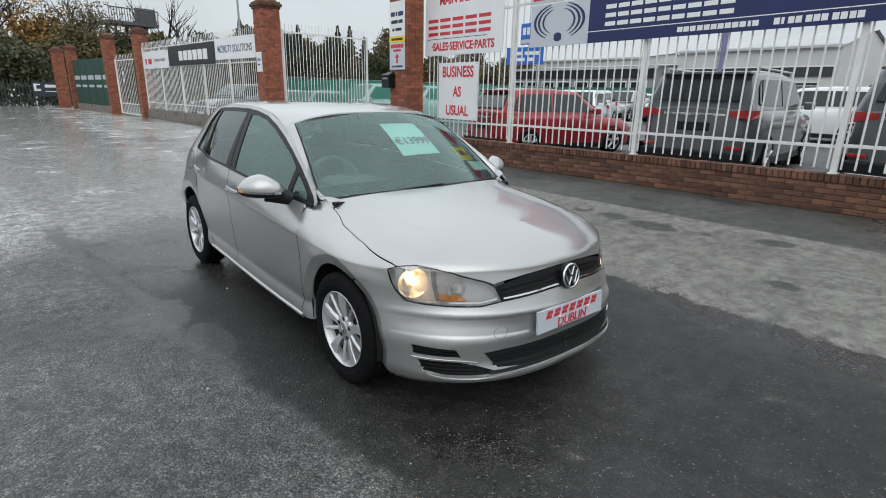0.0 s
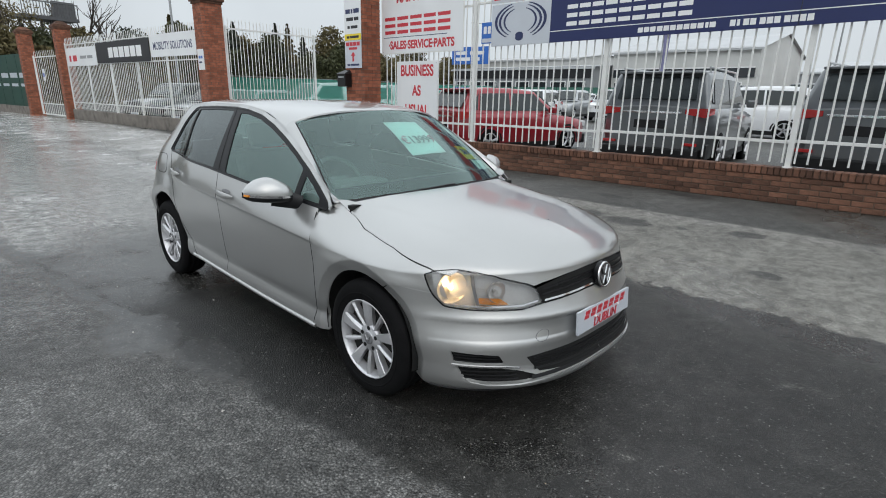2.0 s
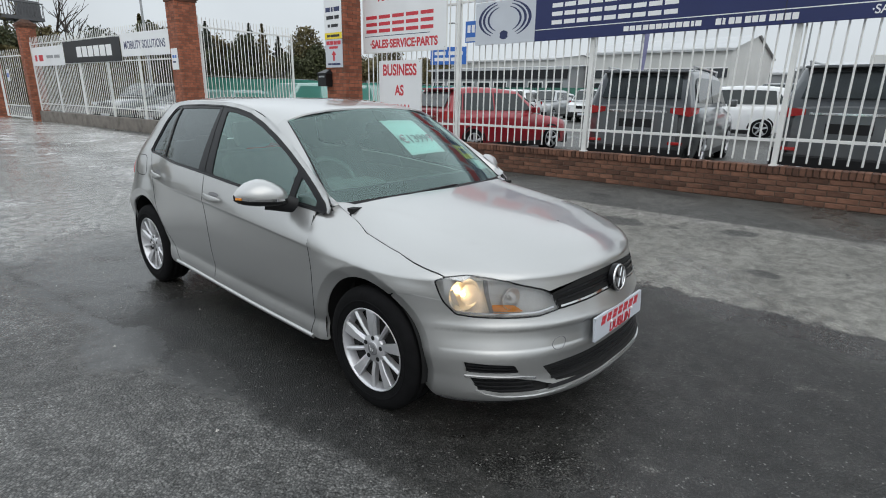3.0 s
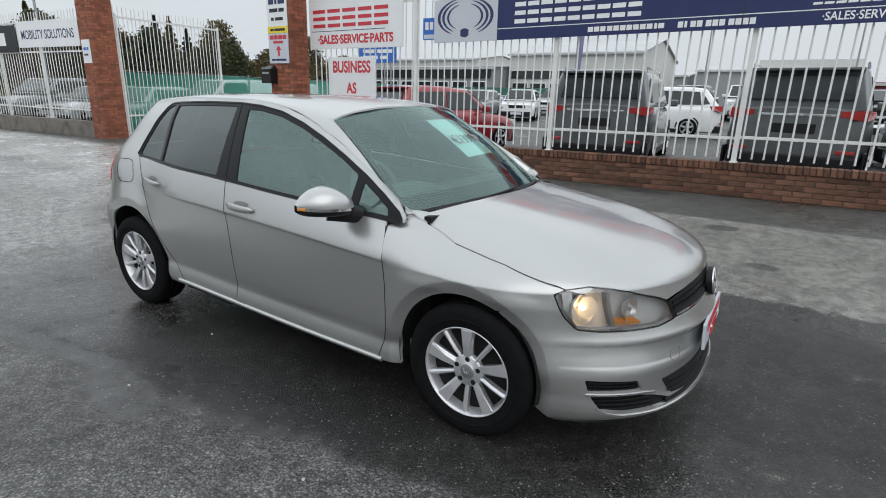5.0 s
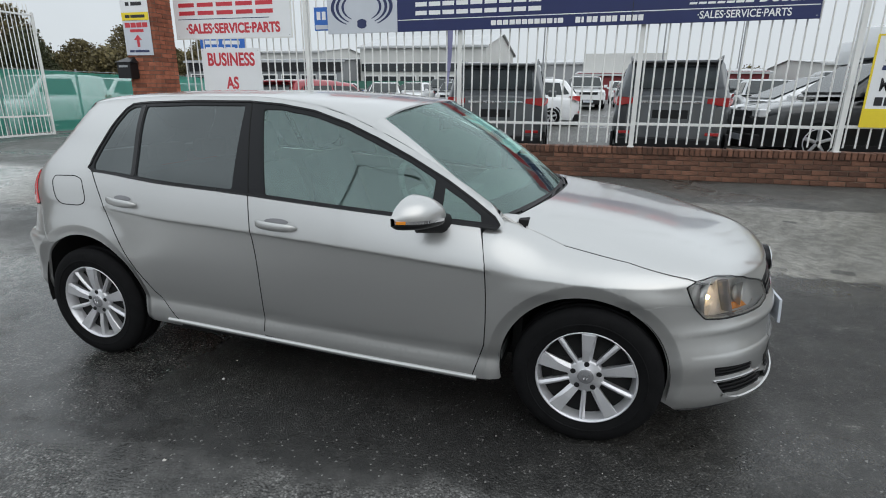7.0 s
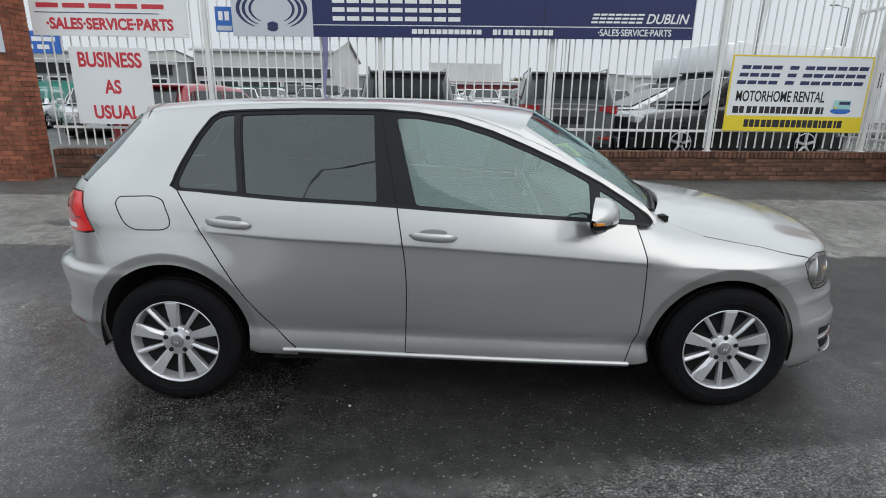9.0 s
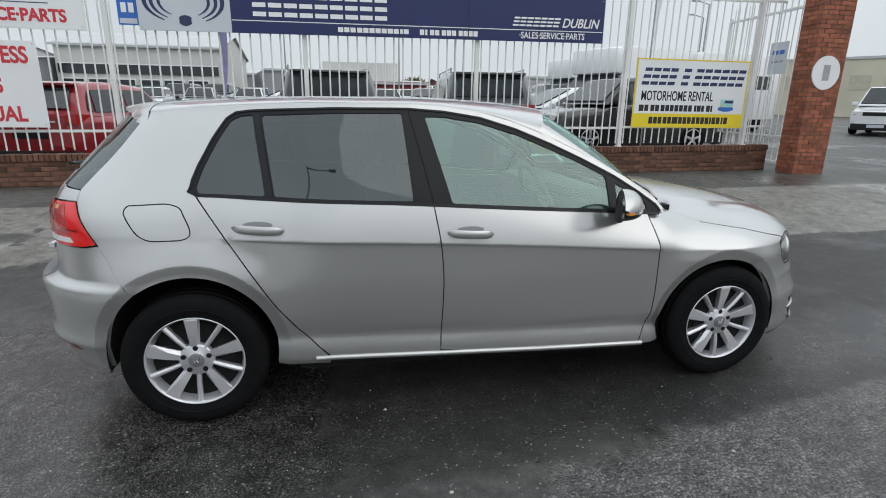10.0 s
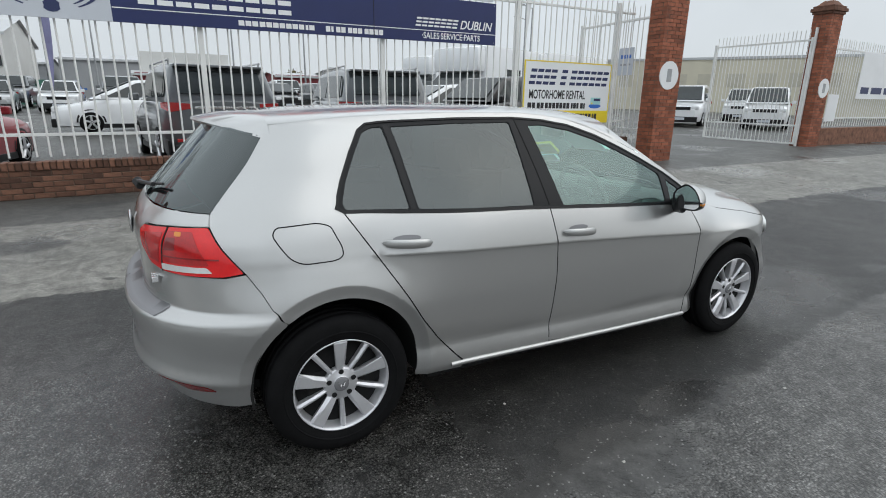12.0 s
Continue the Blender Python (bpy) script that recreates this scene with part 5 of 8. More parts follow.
    panel("front_bumper", skin, front, paint, car, 0, holes=[fog_up, fog_lo], step=0.024, hem=0.02, extra=[[(a, z) for a in lin(-1.25, -0.35, 50)] for z in (0.21, 0.23, 0.25, 0.27, 0.405, 0.424, 0.432, 0.442, 0.515, 0.527, 0.534, 0.542, 0.552, 0.565, 0.60, 0.615)] + arcs)
    panel("lower_grille", skin, lower, dark_inner, car, 0, "black lower bumper grille", step=0.03, offset=0.002, hem=0.002)
    for z in (0.300, 0.325, 0.350):
        for side in (1, -1):
            ribbon("grille_slat", skin, [(A0, z), (-1.0, z - 0.001), (-0.875, z)], 0.012, M["plastic"], car, side, offset=0.006, depth=0.006)
    for side in (1, -1):
        panel("fog_recess", skin, [(-0.43, 0.405), (-0.72, 0.395), (-0.93, 0.27), (-0.78, 0.235), (-0.48, 0.235)], dark_inner, car, side, step=0.04, offset=-0.018, hem=0)
        for z in (0.352, 0.366, 0.380):
            ribbon("inlet_slat", skin, [(-0.458, z), (-0.70, z - 0.006)], 0.007, M["plastic"], car, side, offset=-0.004, depth=0.008)
        for z in (0.268, 0.285, 0.302):
            ribbon("inlet_slat", skin, [(-0.49, z), (-0.78, z - 0.004)], 0.007, M["plastic"], car, side, offset=-0.004, depth=0.008)
        ribbon("inlet_chrome", skin, [(-0.450, 0.3295), (-0.60, 0.327), (-0.73, 0.322), (-0.80, 0.312)], 0.009, chrome, car, side, offset=0.005, depth=0.008)
        ribbon("intake_band", skin, [(-0.85, 0.262), (-0.92, 0.264), (-1.08, 0.268), (A0, 0.270)], 0.020, M["plastic"], car, side, offset=0.003, depth=0.004)
        ribbon("bumper_lip", skin, [(-0.490, 0.262), (-0.53, 0.243), (-0.60, 0.233), (-0.78, 0.232), (-0.93, 0.240), (-1.08, 0.248), (A0, 0.252)], 0.014, paint, car, side, offset=0.006, depth=0.010)
        ribbon("splitter", skin, [(-0.33, 0.188), (-0.55, 0.184), (-0.9, 0.180), (A0, 0.180)], 0.022, M["plastic"], car, side, offset=0.004, depth=0.008)
    tow = [(-0.905 + 0.034 * math.cos(q), 0.455 + 0.026 * math.sin(q)) for q in lin(0, 2 * math.pi, 33)]
    ribbon("tow_cover", skin, tow, 0.003, lamp_grey, car, 1, offset=0.0015, depth=0.002)
    # upper grille
    gr = [(A0 + 0.0005, 0.627), (-1.148, 0.622), (-1.0, 0.608), (-0.889, 0.598), (-0.872, 0.668), (-1.03, 0.708), (-1.167, 0.7215), (A0 + 0.0005, 0.7235)]
    panel("upper_grille", skin, gr, dark_inner, car, 0, "black radiator grille", step=0.03, offset=-0.004, hem=0.004)
    for side in (1, -1):
        ribbon("grille_chrome", skin, [(-0.893, 0.612), (-1.0, 0.622), (-1.148, 0.636), (A0, 0.641)], 0.011, chrome, car, side, offset=0.007, depth=0.012, label="chrome grille strip")
        for k, dz in enumerate((0.026, 0.050)):
            ribbon("grille_bar", skin, [(-0.888, 0.614 + dz * 0.9), (-1.0, 0.626 + dz), (-1.148, 0.640 + dz), (A0, 0.644 + dz)], 0.013, gloss_black, car, side, offset=0.004, depth=0.012)
    # emblem
    emb = empty("grille_emblem", None)
    emb.parent = car
    emb.matrix_local = pose(0, -0.808, 0.668, 90 - 8, 0, 0)
    bm = bmesh.new()
    rod(bm, (0, 0, -0.015), (0, 0, 0.008), 0.066, 40)
    part("backing", bm, gloss_black, emb)
    bm = bmesh.new()
    ring = [(0.010, 0.066), (0.016, 0.063), (0.016, 0.056), (0.010, 0.053), (0.006, 0.060), (0.010, 0.066)]
    v, f = lathe(ring, 40)
    mesh_object("ring", [(y, z, x) for x, y, z in v], f, chrome, emb)
    for x0, y0, x1, y1 in ((-0.024, 0.046, -0.003, 0.006), (0.024, 0.046, 0.003, 0.006), (-0.048, 0.022, -0.022, -0.044), (0.048, 0.022, 0.022, -0.044), (-0.022, -0.044, 0.0, -0.004), (0.022, -0.044, 0.0, -0.004)):
        bm = bmesh.new()
        rod(bm, (x0, y0, 0.010), (x1, y1, 0.010), 0.0065, 6)
        part("chevron_bar", bm, chrome, emb)
    # dealer plate on the bumper
    plate = empty("dealer_plate", None)
    plate.parent = car
    plate.matrix_local = pose(0, -0.838, 0.484, 90 - 4, 0, 0)
    box_part("plate_sheet", (-0.26, 0.26, -0.057, 0.057, -0.008, 0.004), M["sign_silver"], plate, bevel=0.002)
    for x0 in lin(-0.205, 0.155, 7):
        bm = bmesh.new()
        box(bm, 0, 0.040, 0.008, 0.024, 0.0035, 0.006), box(bm, 0.004, 0.022, 0.027, 0.046, 0.0035, 0.006), box(bm, 0.026, 0.044, 0.027, 0.046, 0.0035, 0.006)
        for v in bm.verts:
            v.co.x += x0 + 0.25 * v.co.y
        part("brand_bar", bm, M["red"], plate)
    word("DUBLIN", 0.066, (0, -0.050, 0.0065), M["red"], plate, pose(0, 0, 0), shear=0.15)
    for x0 in (-0.10, 0.13):
        bm = bmesh.new()
        bmesh.ops.create_uvsphere(bm, u_segments=10, v_segments=6, radius=0.008)
        bmesh.ops.transform(bm, matrix=Matrix.Translation((x0, 0.0, 0.006)), verts=bm.verts)
        part("screw_cap", bm, M["white"], plate)
    # underbody
    box_part("floor_pan", (-0.45, 0.45, -0.62, 3.10, 0.17, 0.21), dark_inner, car)
    # black box put in for the shade under the sills
    box_part("under_sill", (-0.78, 0.78, 0.40, 2.20, 0.20, 0.30), dark_inner, car)
    box_part("front_bulkhead", (-0.70, 0.70, 0.30, 0.34, 0.2, 0.93), dark_inner, car)
    # cabin
    box_part("cabin_floor", (-0.74, 0.74, 0.38, 2.22, 0.28, 0.32), cabin_dark, car)
    box_part("boot_floor", (-0.42, 0.42, 2.22, 3.15, 0.40, 0.44), cabin_dark, car)
    bm = bmesh.new()
    box(bm, -0.72, 0.72, 0.42, 0.78, 0.70, 0.955, 0.05)
    part("dashboard", bm, cabin_dark, car, smooth=True)
    bm = bmesh.new()
    box(bm, -0.56, -0.18, 0.60, 0.80, 0.93, 0.995, 0.03)
    part("instrument_hood", bm, cabin_dark, car, smooth=True)
    box_part("centre_console", (-0.12, 0.12, 0.70, 1.5, 0.32, 0.60), cabin_dark, car, bevel=0.03)
    for sg in (-1, 1):
        box_part("door_card", (min(sg * 0.775, sg * 0.80), max(sg * 0.775, sg * 0.80), 0.50, 2.20, 0.34, 0.90), cabin_dark, car, bevel=0.01)
    # steering wheel on the right-hand side
    sw = empty("steering_wheel", None)
    sw.parent = car
    sw.matrix_local = pose(-0.36, 0.90, 0.93, 64, 0, 0)
    bm = bmesh.new()
    last = None
    for i in range(33):
        q = 2 * math.pi * i / 32
        p = Vector((0.185 * math.cos(q), 0.185 * math.sin(q), 0))
        if last is not None:
            rod(bm, last, p, 0.016, 8)
        last = p
    part("rim_ring", bm, cabin_dark, sw, smooth=True)
    box_part("boss", (-0.075, 0.075, -0.07, 0.06, -0.03, 0.02), cabin_dark, sw, bevel=0.02)
    for a, b in (((-0.07, 0.0, 0), (-0.18, 0.01, 0)), ((0.07, 0.0, 0), (0.18, 0.01, 0)), ((0, -0.06, 0), (0, -0.18, 0))):
        part("spoke", rod(bmesh.new(), a, b, 0.014, 8), lamp_grey, sw)
    for sx in (-0.36, 0.36):
        seat = empty("front_seat", None)
        seat.parent = car
        seat.matrix_local = pose(sx, 1.35, 0.32)
        part("cushion", box(bmesh.new(), -0.25, 0.25, -0.28, 0.26, 0.05, 0.25, 0.06), cabin_cloth, seat, smooth=True)
        part("backrest", box(bmesh.new(), -0.24, 0.24, -0.06, 0.08, 0.0, 0.60, 0.05, m=pose(0, 0.27, 0.18, -20)), cabin_cloth, seat, smooth=True)
        part("headrest", box(bmesh.new(), -0.13, 0.13, -0.045, 0.045, 0.64, 0.82, 0.04, m=pose(0, 0.27, 0.18, -18)), cabin_cloth, seat, smooth=True)
    bench = empty("rear_bench", None)
    bench.parent = car
    part("cushion", box(bmesh.new(), -0.62, 0.62, 1.90, 2.24, 0.40, 0.58, 0.06), cabin_cloth, bench, smooth=True)
    part("backrest", box(bmesh.new(), -0.62, 0.62, 2.40, 2.54, 0.74, 1.02, 0.05), cabin_cloth, bench, smooth=True)
    for x0 in (-0.36, 0.0, 0.36):
        part("headrest", box(bmesh.new(), x0 - 0.12, x0 + 0.12, 2.44, 2.52, 1.03, 1.15, 0.03), cabin_cloth, bench, smooth=True)
    hl = lambda u, y: roof(u, y) + Vector((0, 0, -0.03))
    panel("headlining", hl, [(-0.93, 1.05), (0.93, 1.05), (0.93, 2.8), (-0.93, 2.8)], cabin_pale, car, 1, step=0.1, hem=0)
    part("mirror_inside", box(bmesh.new(), -0.11, 0.11, 0.86, 0.885, 1.25, 1.31, 0.01), M["plastic"], car)
    # wheels
    for side, left in ((-1, False), (1, True)):
        for y in (0.006, 2.637):
            build_wheel("wheel", pose(side * 0.764, y, 0.311, 0 if y else 180, 0, 0), car, left)
    return car


def word(text, size, at, material, parent, m, shear=0.0, widen=1.0, align="CENTER", bold=0.0, name="lettering"):
    """Readable lettering as a thin mesh lying in the xy plane of m."""
    cu = bpy.data.curves.new("text", "FONT")
    cu.body, cu.size, cu.align_x, cu.extrude, cu.shear, cu.offset = text, size, align, 0.0015, shear, bold
    tmp = bpy.data.objects.new("text", cu)
    scene.collection.objects.link(tmp)
    bpy.context.view_layer.update()
    me = bpy.data.meshes.new_from_object(tmp.evaluated_get(bpy.context.evaluated_depsgraph_get()))
    bpy.data.objects.remove(tmp)
    me.transform(Matrix.Translation(at) @ Matrix.Diagonal((widen, 1, 1, 1)))
    me.materials.clear()
    me.materials.append(material)
    ob = new(name, me)
    ob.parent = parent
    ob.matrix_local = m
    ob["label"] = "lettering reading " + text.replace("\n", " ")
    return ob


def lin(a, b, n):
    return [a + (b - a) * i / (n - 1) for i in range(n)]


hatchback = build_hatchback()

# cards behind the windscreen
def sheet(name, x0, x1, v0, v1, material, parent, lift):
    """A thin card lying against the inside of the windscreen."""
    f = lambda u, v: screen(u, v)
    return panel(name, f, [(x0 / 0.68, v0), (x1 / 0.66, v0 + 0.01), (x1 / 0.66, v1), (x0 / 0.68, v1)], material, parent, 1, step=0.05, offset=lift, hem=0.001)


price_card = tagged(empty("price_card", pose(CX, 0, 0)), "pale price card reading 13999 behind the windscreen", "sign")
sheet("card", -0.115, 0.195, 0.36, 0.82, surface("pale_blue_card", (0.84, 0.90, 0.92), 0.5, vary=0.04, bump=0.0), price_card, -0.012)
year_card = tagged(empty("year_card", pose(CX, 0, 0)), "yellow card reading 2014 inside the windscreen", "sign")
sheet("card", 0.38, 0.545, 0.27, 0.46, M["yellow"], year_card, -0.012)
paper = tagged(empty("paper_notice", pose(CX, 0, 0)), "white paper notice lying against the windscreen base", "paper")
sheet("sheet", 0.43, 0.64, 0.13, 0.26, M["sign_white"], paper, -0.012)


def screen_frame(u, v, lift):
    """A pose on the windscreen: x to the right as seen from outside, y up the glass."""
    p = screen(u, v)
    ex, ey = (screen(u + 0.01, v) - p).normalized(), (screen(u, v + 0.01) - p).normalized()
    n = ex.cross(ey).normalized()
    ey = n.cross(ex)
    m = Matrix((ex, ey, n)).transposed().to_4x4()
    m.translation = p + n * lift
    return m


word("€13999", 0.105, (0, 0, 0), M["grey_metal"], price_card, screen_frame(0.055, 0.50, -0.008), widen=0.86)
word("2014", 0.075, (0, 0, 0), M["navy"], year_card, screen_frame(0.69, 0.335, -0.008))

# ---- brick wall ----
def brick_mesh(lx, ly, lz, ch=0.006):
    """A brick with a chamfered front (towards -x)."""
    x0, x1, y, z = -lx / 2, lx / 2, ly / 2, lz / 2
    v = [(x0, -y + ch, -z + ch), (x0, y - ch, -z + ch), (x0, y - ch, z - ch), (x0, -y + ch, z - ch), (x0 + ch, -y, -z), (x0 + ch, y, -z), (x0 + ch, y, z), (x0 + ch, -y, z), (x1, -y, -z), (x1, y, -z), (x1, y, z), (x1, -y, z)]
    f = [(0, 3, 2, 1)] + [(a, b, b + 4, a + 4) for a, b in ((0, 1), (1, 2), (2, 3), (3, 0))] + [(a, b, b + 4, a + 4) for a, b in ((4, 5), (5, 6), (6, 7), (7, 4))] + [(8, 9, 10, 11)]
    return v, f


def build_wall():
    y0, y1 = -6.20, 7.88
    core = [(6.632, y0, 0.0), (6.80, y0, 0.0), (6.80, y1, 0.0), (6.632, y1, 0.0)]
    vs = []
    for x, y, _ in core:
        vs += [(x, y, -0.05), (x, y, wall_top(y) - 0.02)]
    f = [(0, 1, 3, 2), (2, 3, 5, 4), (4, 5, 7, 6), (6, 7, 1, 0), (1, 7, 5, 3)]
    wall = mesh_object("wall_boundary", vs, f, M["mortar"], smooth=False)
    tagged(wall, "low weathered brick boundary wall with a soldier coping", "wall", kind="structure")
    rng = random.Random(4)
    v, f = brick_mesh(0.10, 0.215, 0.064)
    base = mesh_object("brick", v, f, M["brick_dark"], wall, smooth=False)
    first = True
    half = mesh_object("half_brick", *brick_mesh(0.10, 0.100, 0.064), M["brick_dark"], wall, smooth=False)
    used_half = False
    for c in range(5):
        n = int((y1 - y0) / 0.2252)
        for i in range(n + 1):
            y = y0 + 0.11 + i * 0.2252 + (0.1126 if c % 2 else 0.0)
            if y + 0.11 > y1:
                break
            ob = base if first else new("brick", base.data)
            first = False
            ob.parent = wall
            ob.location = (6.671 + rng.uniform(-0.003, 0.003), y, wall_top(y) - 0.108 - 0.0355 - c * 0.0735 + rng.uniform(-0.002, 0.002))
            ob.rotation_euler = (SL + rng.uniform(-0.008, 0.008), 0, rng.uniform(-0.012, 0.012))
        if c % 2:
            ob = half if not used_half else new("half_brick", half.data)
            used_half = True
            ob.parent = wall
            ob.location = (6.671, y0 + 0.052, wall_top(y0) - 0.108 - 0.0355 - c * 0.0735)
    v, f = brick_mesh(0.225, 0.0635, 0.103, 0.008)
    cop = mesh_object("coping_brick", v, f, M["brick_dark"], wall, smooth=False)
    n = int((y1 - y0) / 0.0735)
    for i in range(n):
        y = y0 + 0.037 + i * 0.0735
        ob = cop if i == 0 else new("coping_brick", cop.data)
        ob.parent = wall
        ob.location = (6.715 + rng.uniform(-0.004, 0.004), y, wall_top(y) - 0.052 + rng.uniform(-0.004, 0.003))
        ob.rotation_euler = (rng.uniform(-0.03, 0.03), rng.uniform(-0.01, 0.01), rng.uniform(-0.01, 0.01))
    return wall


def build_pier(x0, x1, y0, y1, base, height, label, name="brick_pier", group="brick piers"):
    """A square brick pier with a stepped cap; bricks on all four faces."""
    pier = empty(name, pose((x0 + x1) / 2, (y0 + y1) / 2, base))
    tagged(pier, label, "pillar", group)
    wx, wy = (x1 - x0) / 2, (y1 - y0) / 2
    box_part("mortar_core", (-wx + 0.008, wx - 0.008, -wy + 0.008, wy - 0.008, -0.15, height), M["mortar"], pier)
    rng = random.Random(int(x0 * 100 + y0 * 10) % 997)
    verts, faces = [], []

    def add(cx, cy, cz, lx, ly, lz):
        k = len(verts)
        ch = 0.005
        for sx in (-1, 1):
            for sy in (-1, 1):
                for sz in (-1, 1):
                    verts.append((cx + sx * lx / 2, cy + sy * ly / 2, cz + sz * lz / 2))
        faces.extend([tuple(k + i for i in f) for f in ((0, 1, 3, 2), (4, 6, 7, 5), (0, 4, 5, 1), (2, 3, 7, 6), (0, 2, 6, 4), (1, 5, 7, 3))])

    rows = int(height / 0.075)
    for r in range(rows):
        z = 0.0375 + r * 0.075
        flip = r % 2
        for along, w, o in (("y", wy, wx), ("x", wx, wy)):
            full = 2 * w - (0.11 if (along == "y") == bool(flip) else 0.0) * 2
            n = max(1, round(full / 0.225))
            l = full / n
            for i in range(n):
                c = -full / 2 + l * (i + 0.5)
                for s in (-1, 1):
                    j = rng.uniform(-0.002, 0.002)
                    if along == "y":
                        add(s * (o - 0.05 + j), c, z, 0.10, l - 0.011, 0.064)
                    else:
                        add(c, s * (o - 0.05 + j), z, l - 0.011, 0.10, 0.064)
    b = mesh_object("brickwork", verts, faces, M["pier_brick"], pier, smooth=False)
    tagged(b, kind="stuff")
    top = rows * 0.075
    for k, (g, h0, h1) in enumerate(((0.03, 0.0, 0.07), (0.07, 0.07, 0.16), (0.03, 0.16, 0.22))):
        bm = box(bmesh.new(), -wx - g, wx + g, -wy - g, wy + g, top + h0, top + h1, 0.012)
        part("cap_course", bm, M["brick_dark"], pier)
    bm = bmesh.new()
    lo = [bm.verts.new((sx * (wx - 0.02), sy * (wy - 0.02), top + 0.22)) for sx, sy in ((-1, -1), (1, -1), (1, 1), (-1, 1))]
    hi = [bm.verts.new((sx * wx * 0.45, sy * wy * 0.45, top + 0.36)) for sx, sy in ((-1, -1), (1, -1), (1, 1), (-1, 1))]
    for i in range(4):
        bm.faces.new((lo[i], lo[(i + 1) % 4], hi[(i + 1) % 4], hi[i]))
    bm.faces.new(hi)
    part("cap_top", bm, M["brick_dark"], pier)
    return pier


def bars_between(owner, a, b, zlo, zhi, gap, r, name="bar", data=None, spike=0.0):
    """Upright round bars along a straight run, each a mesh of its own sharing one set of data."""
    a, b = Vector(a), Vector(b)
    d = b - a
    n = max(1, round(d.length / gap))
    if data is None:
        bm = rod(bmesh.new(), (0, 0, 0), (0, 0, zhi - zlo), r, 8)
        if spike:
            rod(bm, (0, 0, zhi - zlo), (0, 0, zhi - zlo + spike), r, 6, 0.002)
        ob = part(name, bm, M["white_steel"], owner, smooth=True)
        data = ob.data
    else:
        ob = new(name, data)
        ob.parent = owner
    ob.location = (a + d * (0.5 / n) + Vector((0, 0, zlo)))
    for i in range(1, n):
        o = new(name, data)
        o.parent = owner
        o.location = a + d * ((i + 0.5) / n) + Vector((0, 0, zlo))
        o.rotation_euler = (random.uniform(-0.004, 0.004), random.uniform(-0.004, 0.004), 0)
    return data


def build_fence():
    posts = [7.86, 5.17, 2.395, -0.37, -3.10, -5.69, -6.18]
    data = None
    for k, (ya, yb) in enumerate(zip(posts[:-1], posts[1:])):
        f = empty("metal_fence", pose(0, ya, 0))
        tagged(f, "white painted steel bar fence panel on the brick wall", "fence", "fence panels")
        wz = wall_top((ya + yb) / 2)
        if k:
            box_part("post", (FX - 0.034, FX + 0.034, -0.034, 0.034, wall_top(ya) - 0.02, 3.45), M["white_steel"], f, bevel=0.004)
            box_part("post_foot", (FX - 0.06, FX + 0.06, -0.05, 0.05, wall_top(ya) - 0.005, wall_top(ya) + 0.012), M["white_steel"], f, bevel=0.002)
        ln = yb - ya
        for z in (0.345, 2.55):
            bm = bmesh.new()
            box(bm, FX - 0.008, FX + 0.030, ln, 0, -0.020, 0.020, 0.003)
            ob = part("rail", bm, M["white_steel"], f)
            ob.matrix_local = Matrix(((1, 0, 0, 0), (0, 1, 0, 0), (0, SL, 1, wall_top(ya) + z), (0, 0, 0, 1)))
        data = bars_between(f, (FX - 0.012, 0, wall_top(ya)), (FX - 0.012, ln, wall_top(yb)), 0.055, 2.75, 0.1455, 0.0125, data=data, spike=0.06)


def build_gate(name, hinge, tip, z0, z1, label, gap=0.125, brace=False):
    """A hinged leaf of upright bars in a frame."""
    hx, hy = hinge
    tx, ty = tip
    ln = math.hypot(tx - hx, ty - hy)
    g = empty(name, pose(hx, hy, z0, 0, 0, math.degrees(math.atan2(ty - hy, tx - hx))))
    tagged(g, label, "gate")
    h = z1 - z0
    for x in (0.03, ln - 0.03):
        box_part("stile", (x - 0.03, x + 0.03, -0.03, 0.03, 0, h + 0.05), M["white_steel"], g, bevel=0.004)
    for z in (0.03, 0.55, h - 0.03):
        box_part("rail", (0.0, ln, -0.02, 0.02, z - 0.025, z + 0.025), M["white_steel"], g, bevel=0.003)
    bars_between(g, (0.06, 0, 0), (ln - 0.06, 0, 0), 0.03, h + 0.22, gap, 0.0115, spike=0.05)
    box_part("hinge_post", (-0.07, -0.01, -0.03, 0.03, -0.1, h + 0.3), M["white_steel"], g, bevel=0.004)
    return g


build_wall()
build_pier(6.15, 6.62, 7.90, 8.58, 0.05, 4.0, "tall red brick gate pier carrying two signs and a letterbox")
build_pier(5.97, 6.38, -6.88, -6.22, 0.2, 4.0, "tall red brick gate pier with a round number disc")
build_pier(5.90, 6.55, 15.55, 16.20, 0.0, 4.1, "red brick gate pier with a stepped cap and a small notice")
build_pier(6.75, 7.25, -14.45, -13.85, 0.2, 3.75, "red brick gate pier with a stepped cap beside the far gate")
build_pier(4.65, 5.25, 28.4, 29.0, 0.0, 4.0, "distant red brick pier at the end of a hoarded fence")
build_pier(4.0, 4.6, 33.1, 33.7, 0.0, 4.0, "distant red brick pier beside a narrow white gate")
build_pier(3.1, 3.7, 41.6, 42.2, 0.0, 3.8, "distant red brick pier at the end of a green hoarding")
build_pier(2.6, 3.3, 45.0, 45.7, 0.0, 3.8, "distant red brick pier against a dark fence")
build_fence()
build_gate("entrance_gate", (6.62, 15.65), (10.0, 15.75), 0.12, 3.42, "white steel bar gate leaf standing open beside a pier")
build_gate("far_gate", (7.08, -13.80), (10.14, -13.80), 0.33, 3.30, "white steel bar gate leaf standing open at the far entrance")
build_gate("folded_gate", (6.45, -6.95), (9.45, -7.20), 0.30, 3.35, "white steel bar gate leaf folded back with paper notices", gap=0.16)
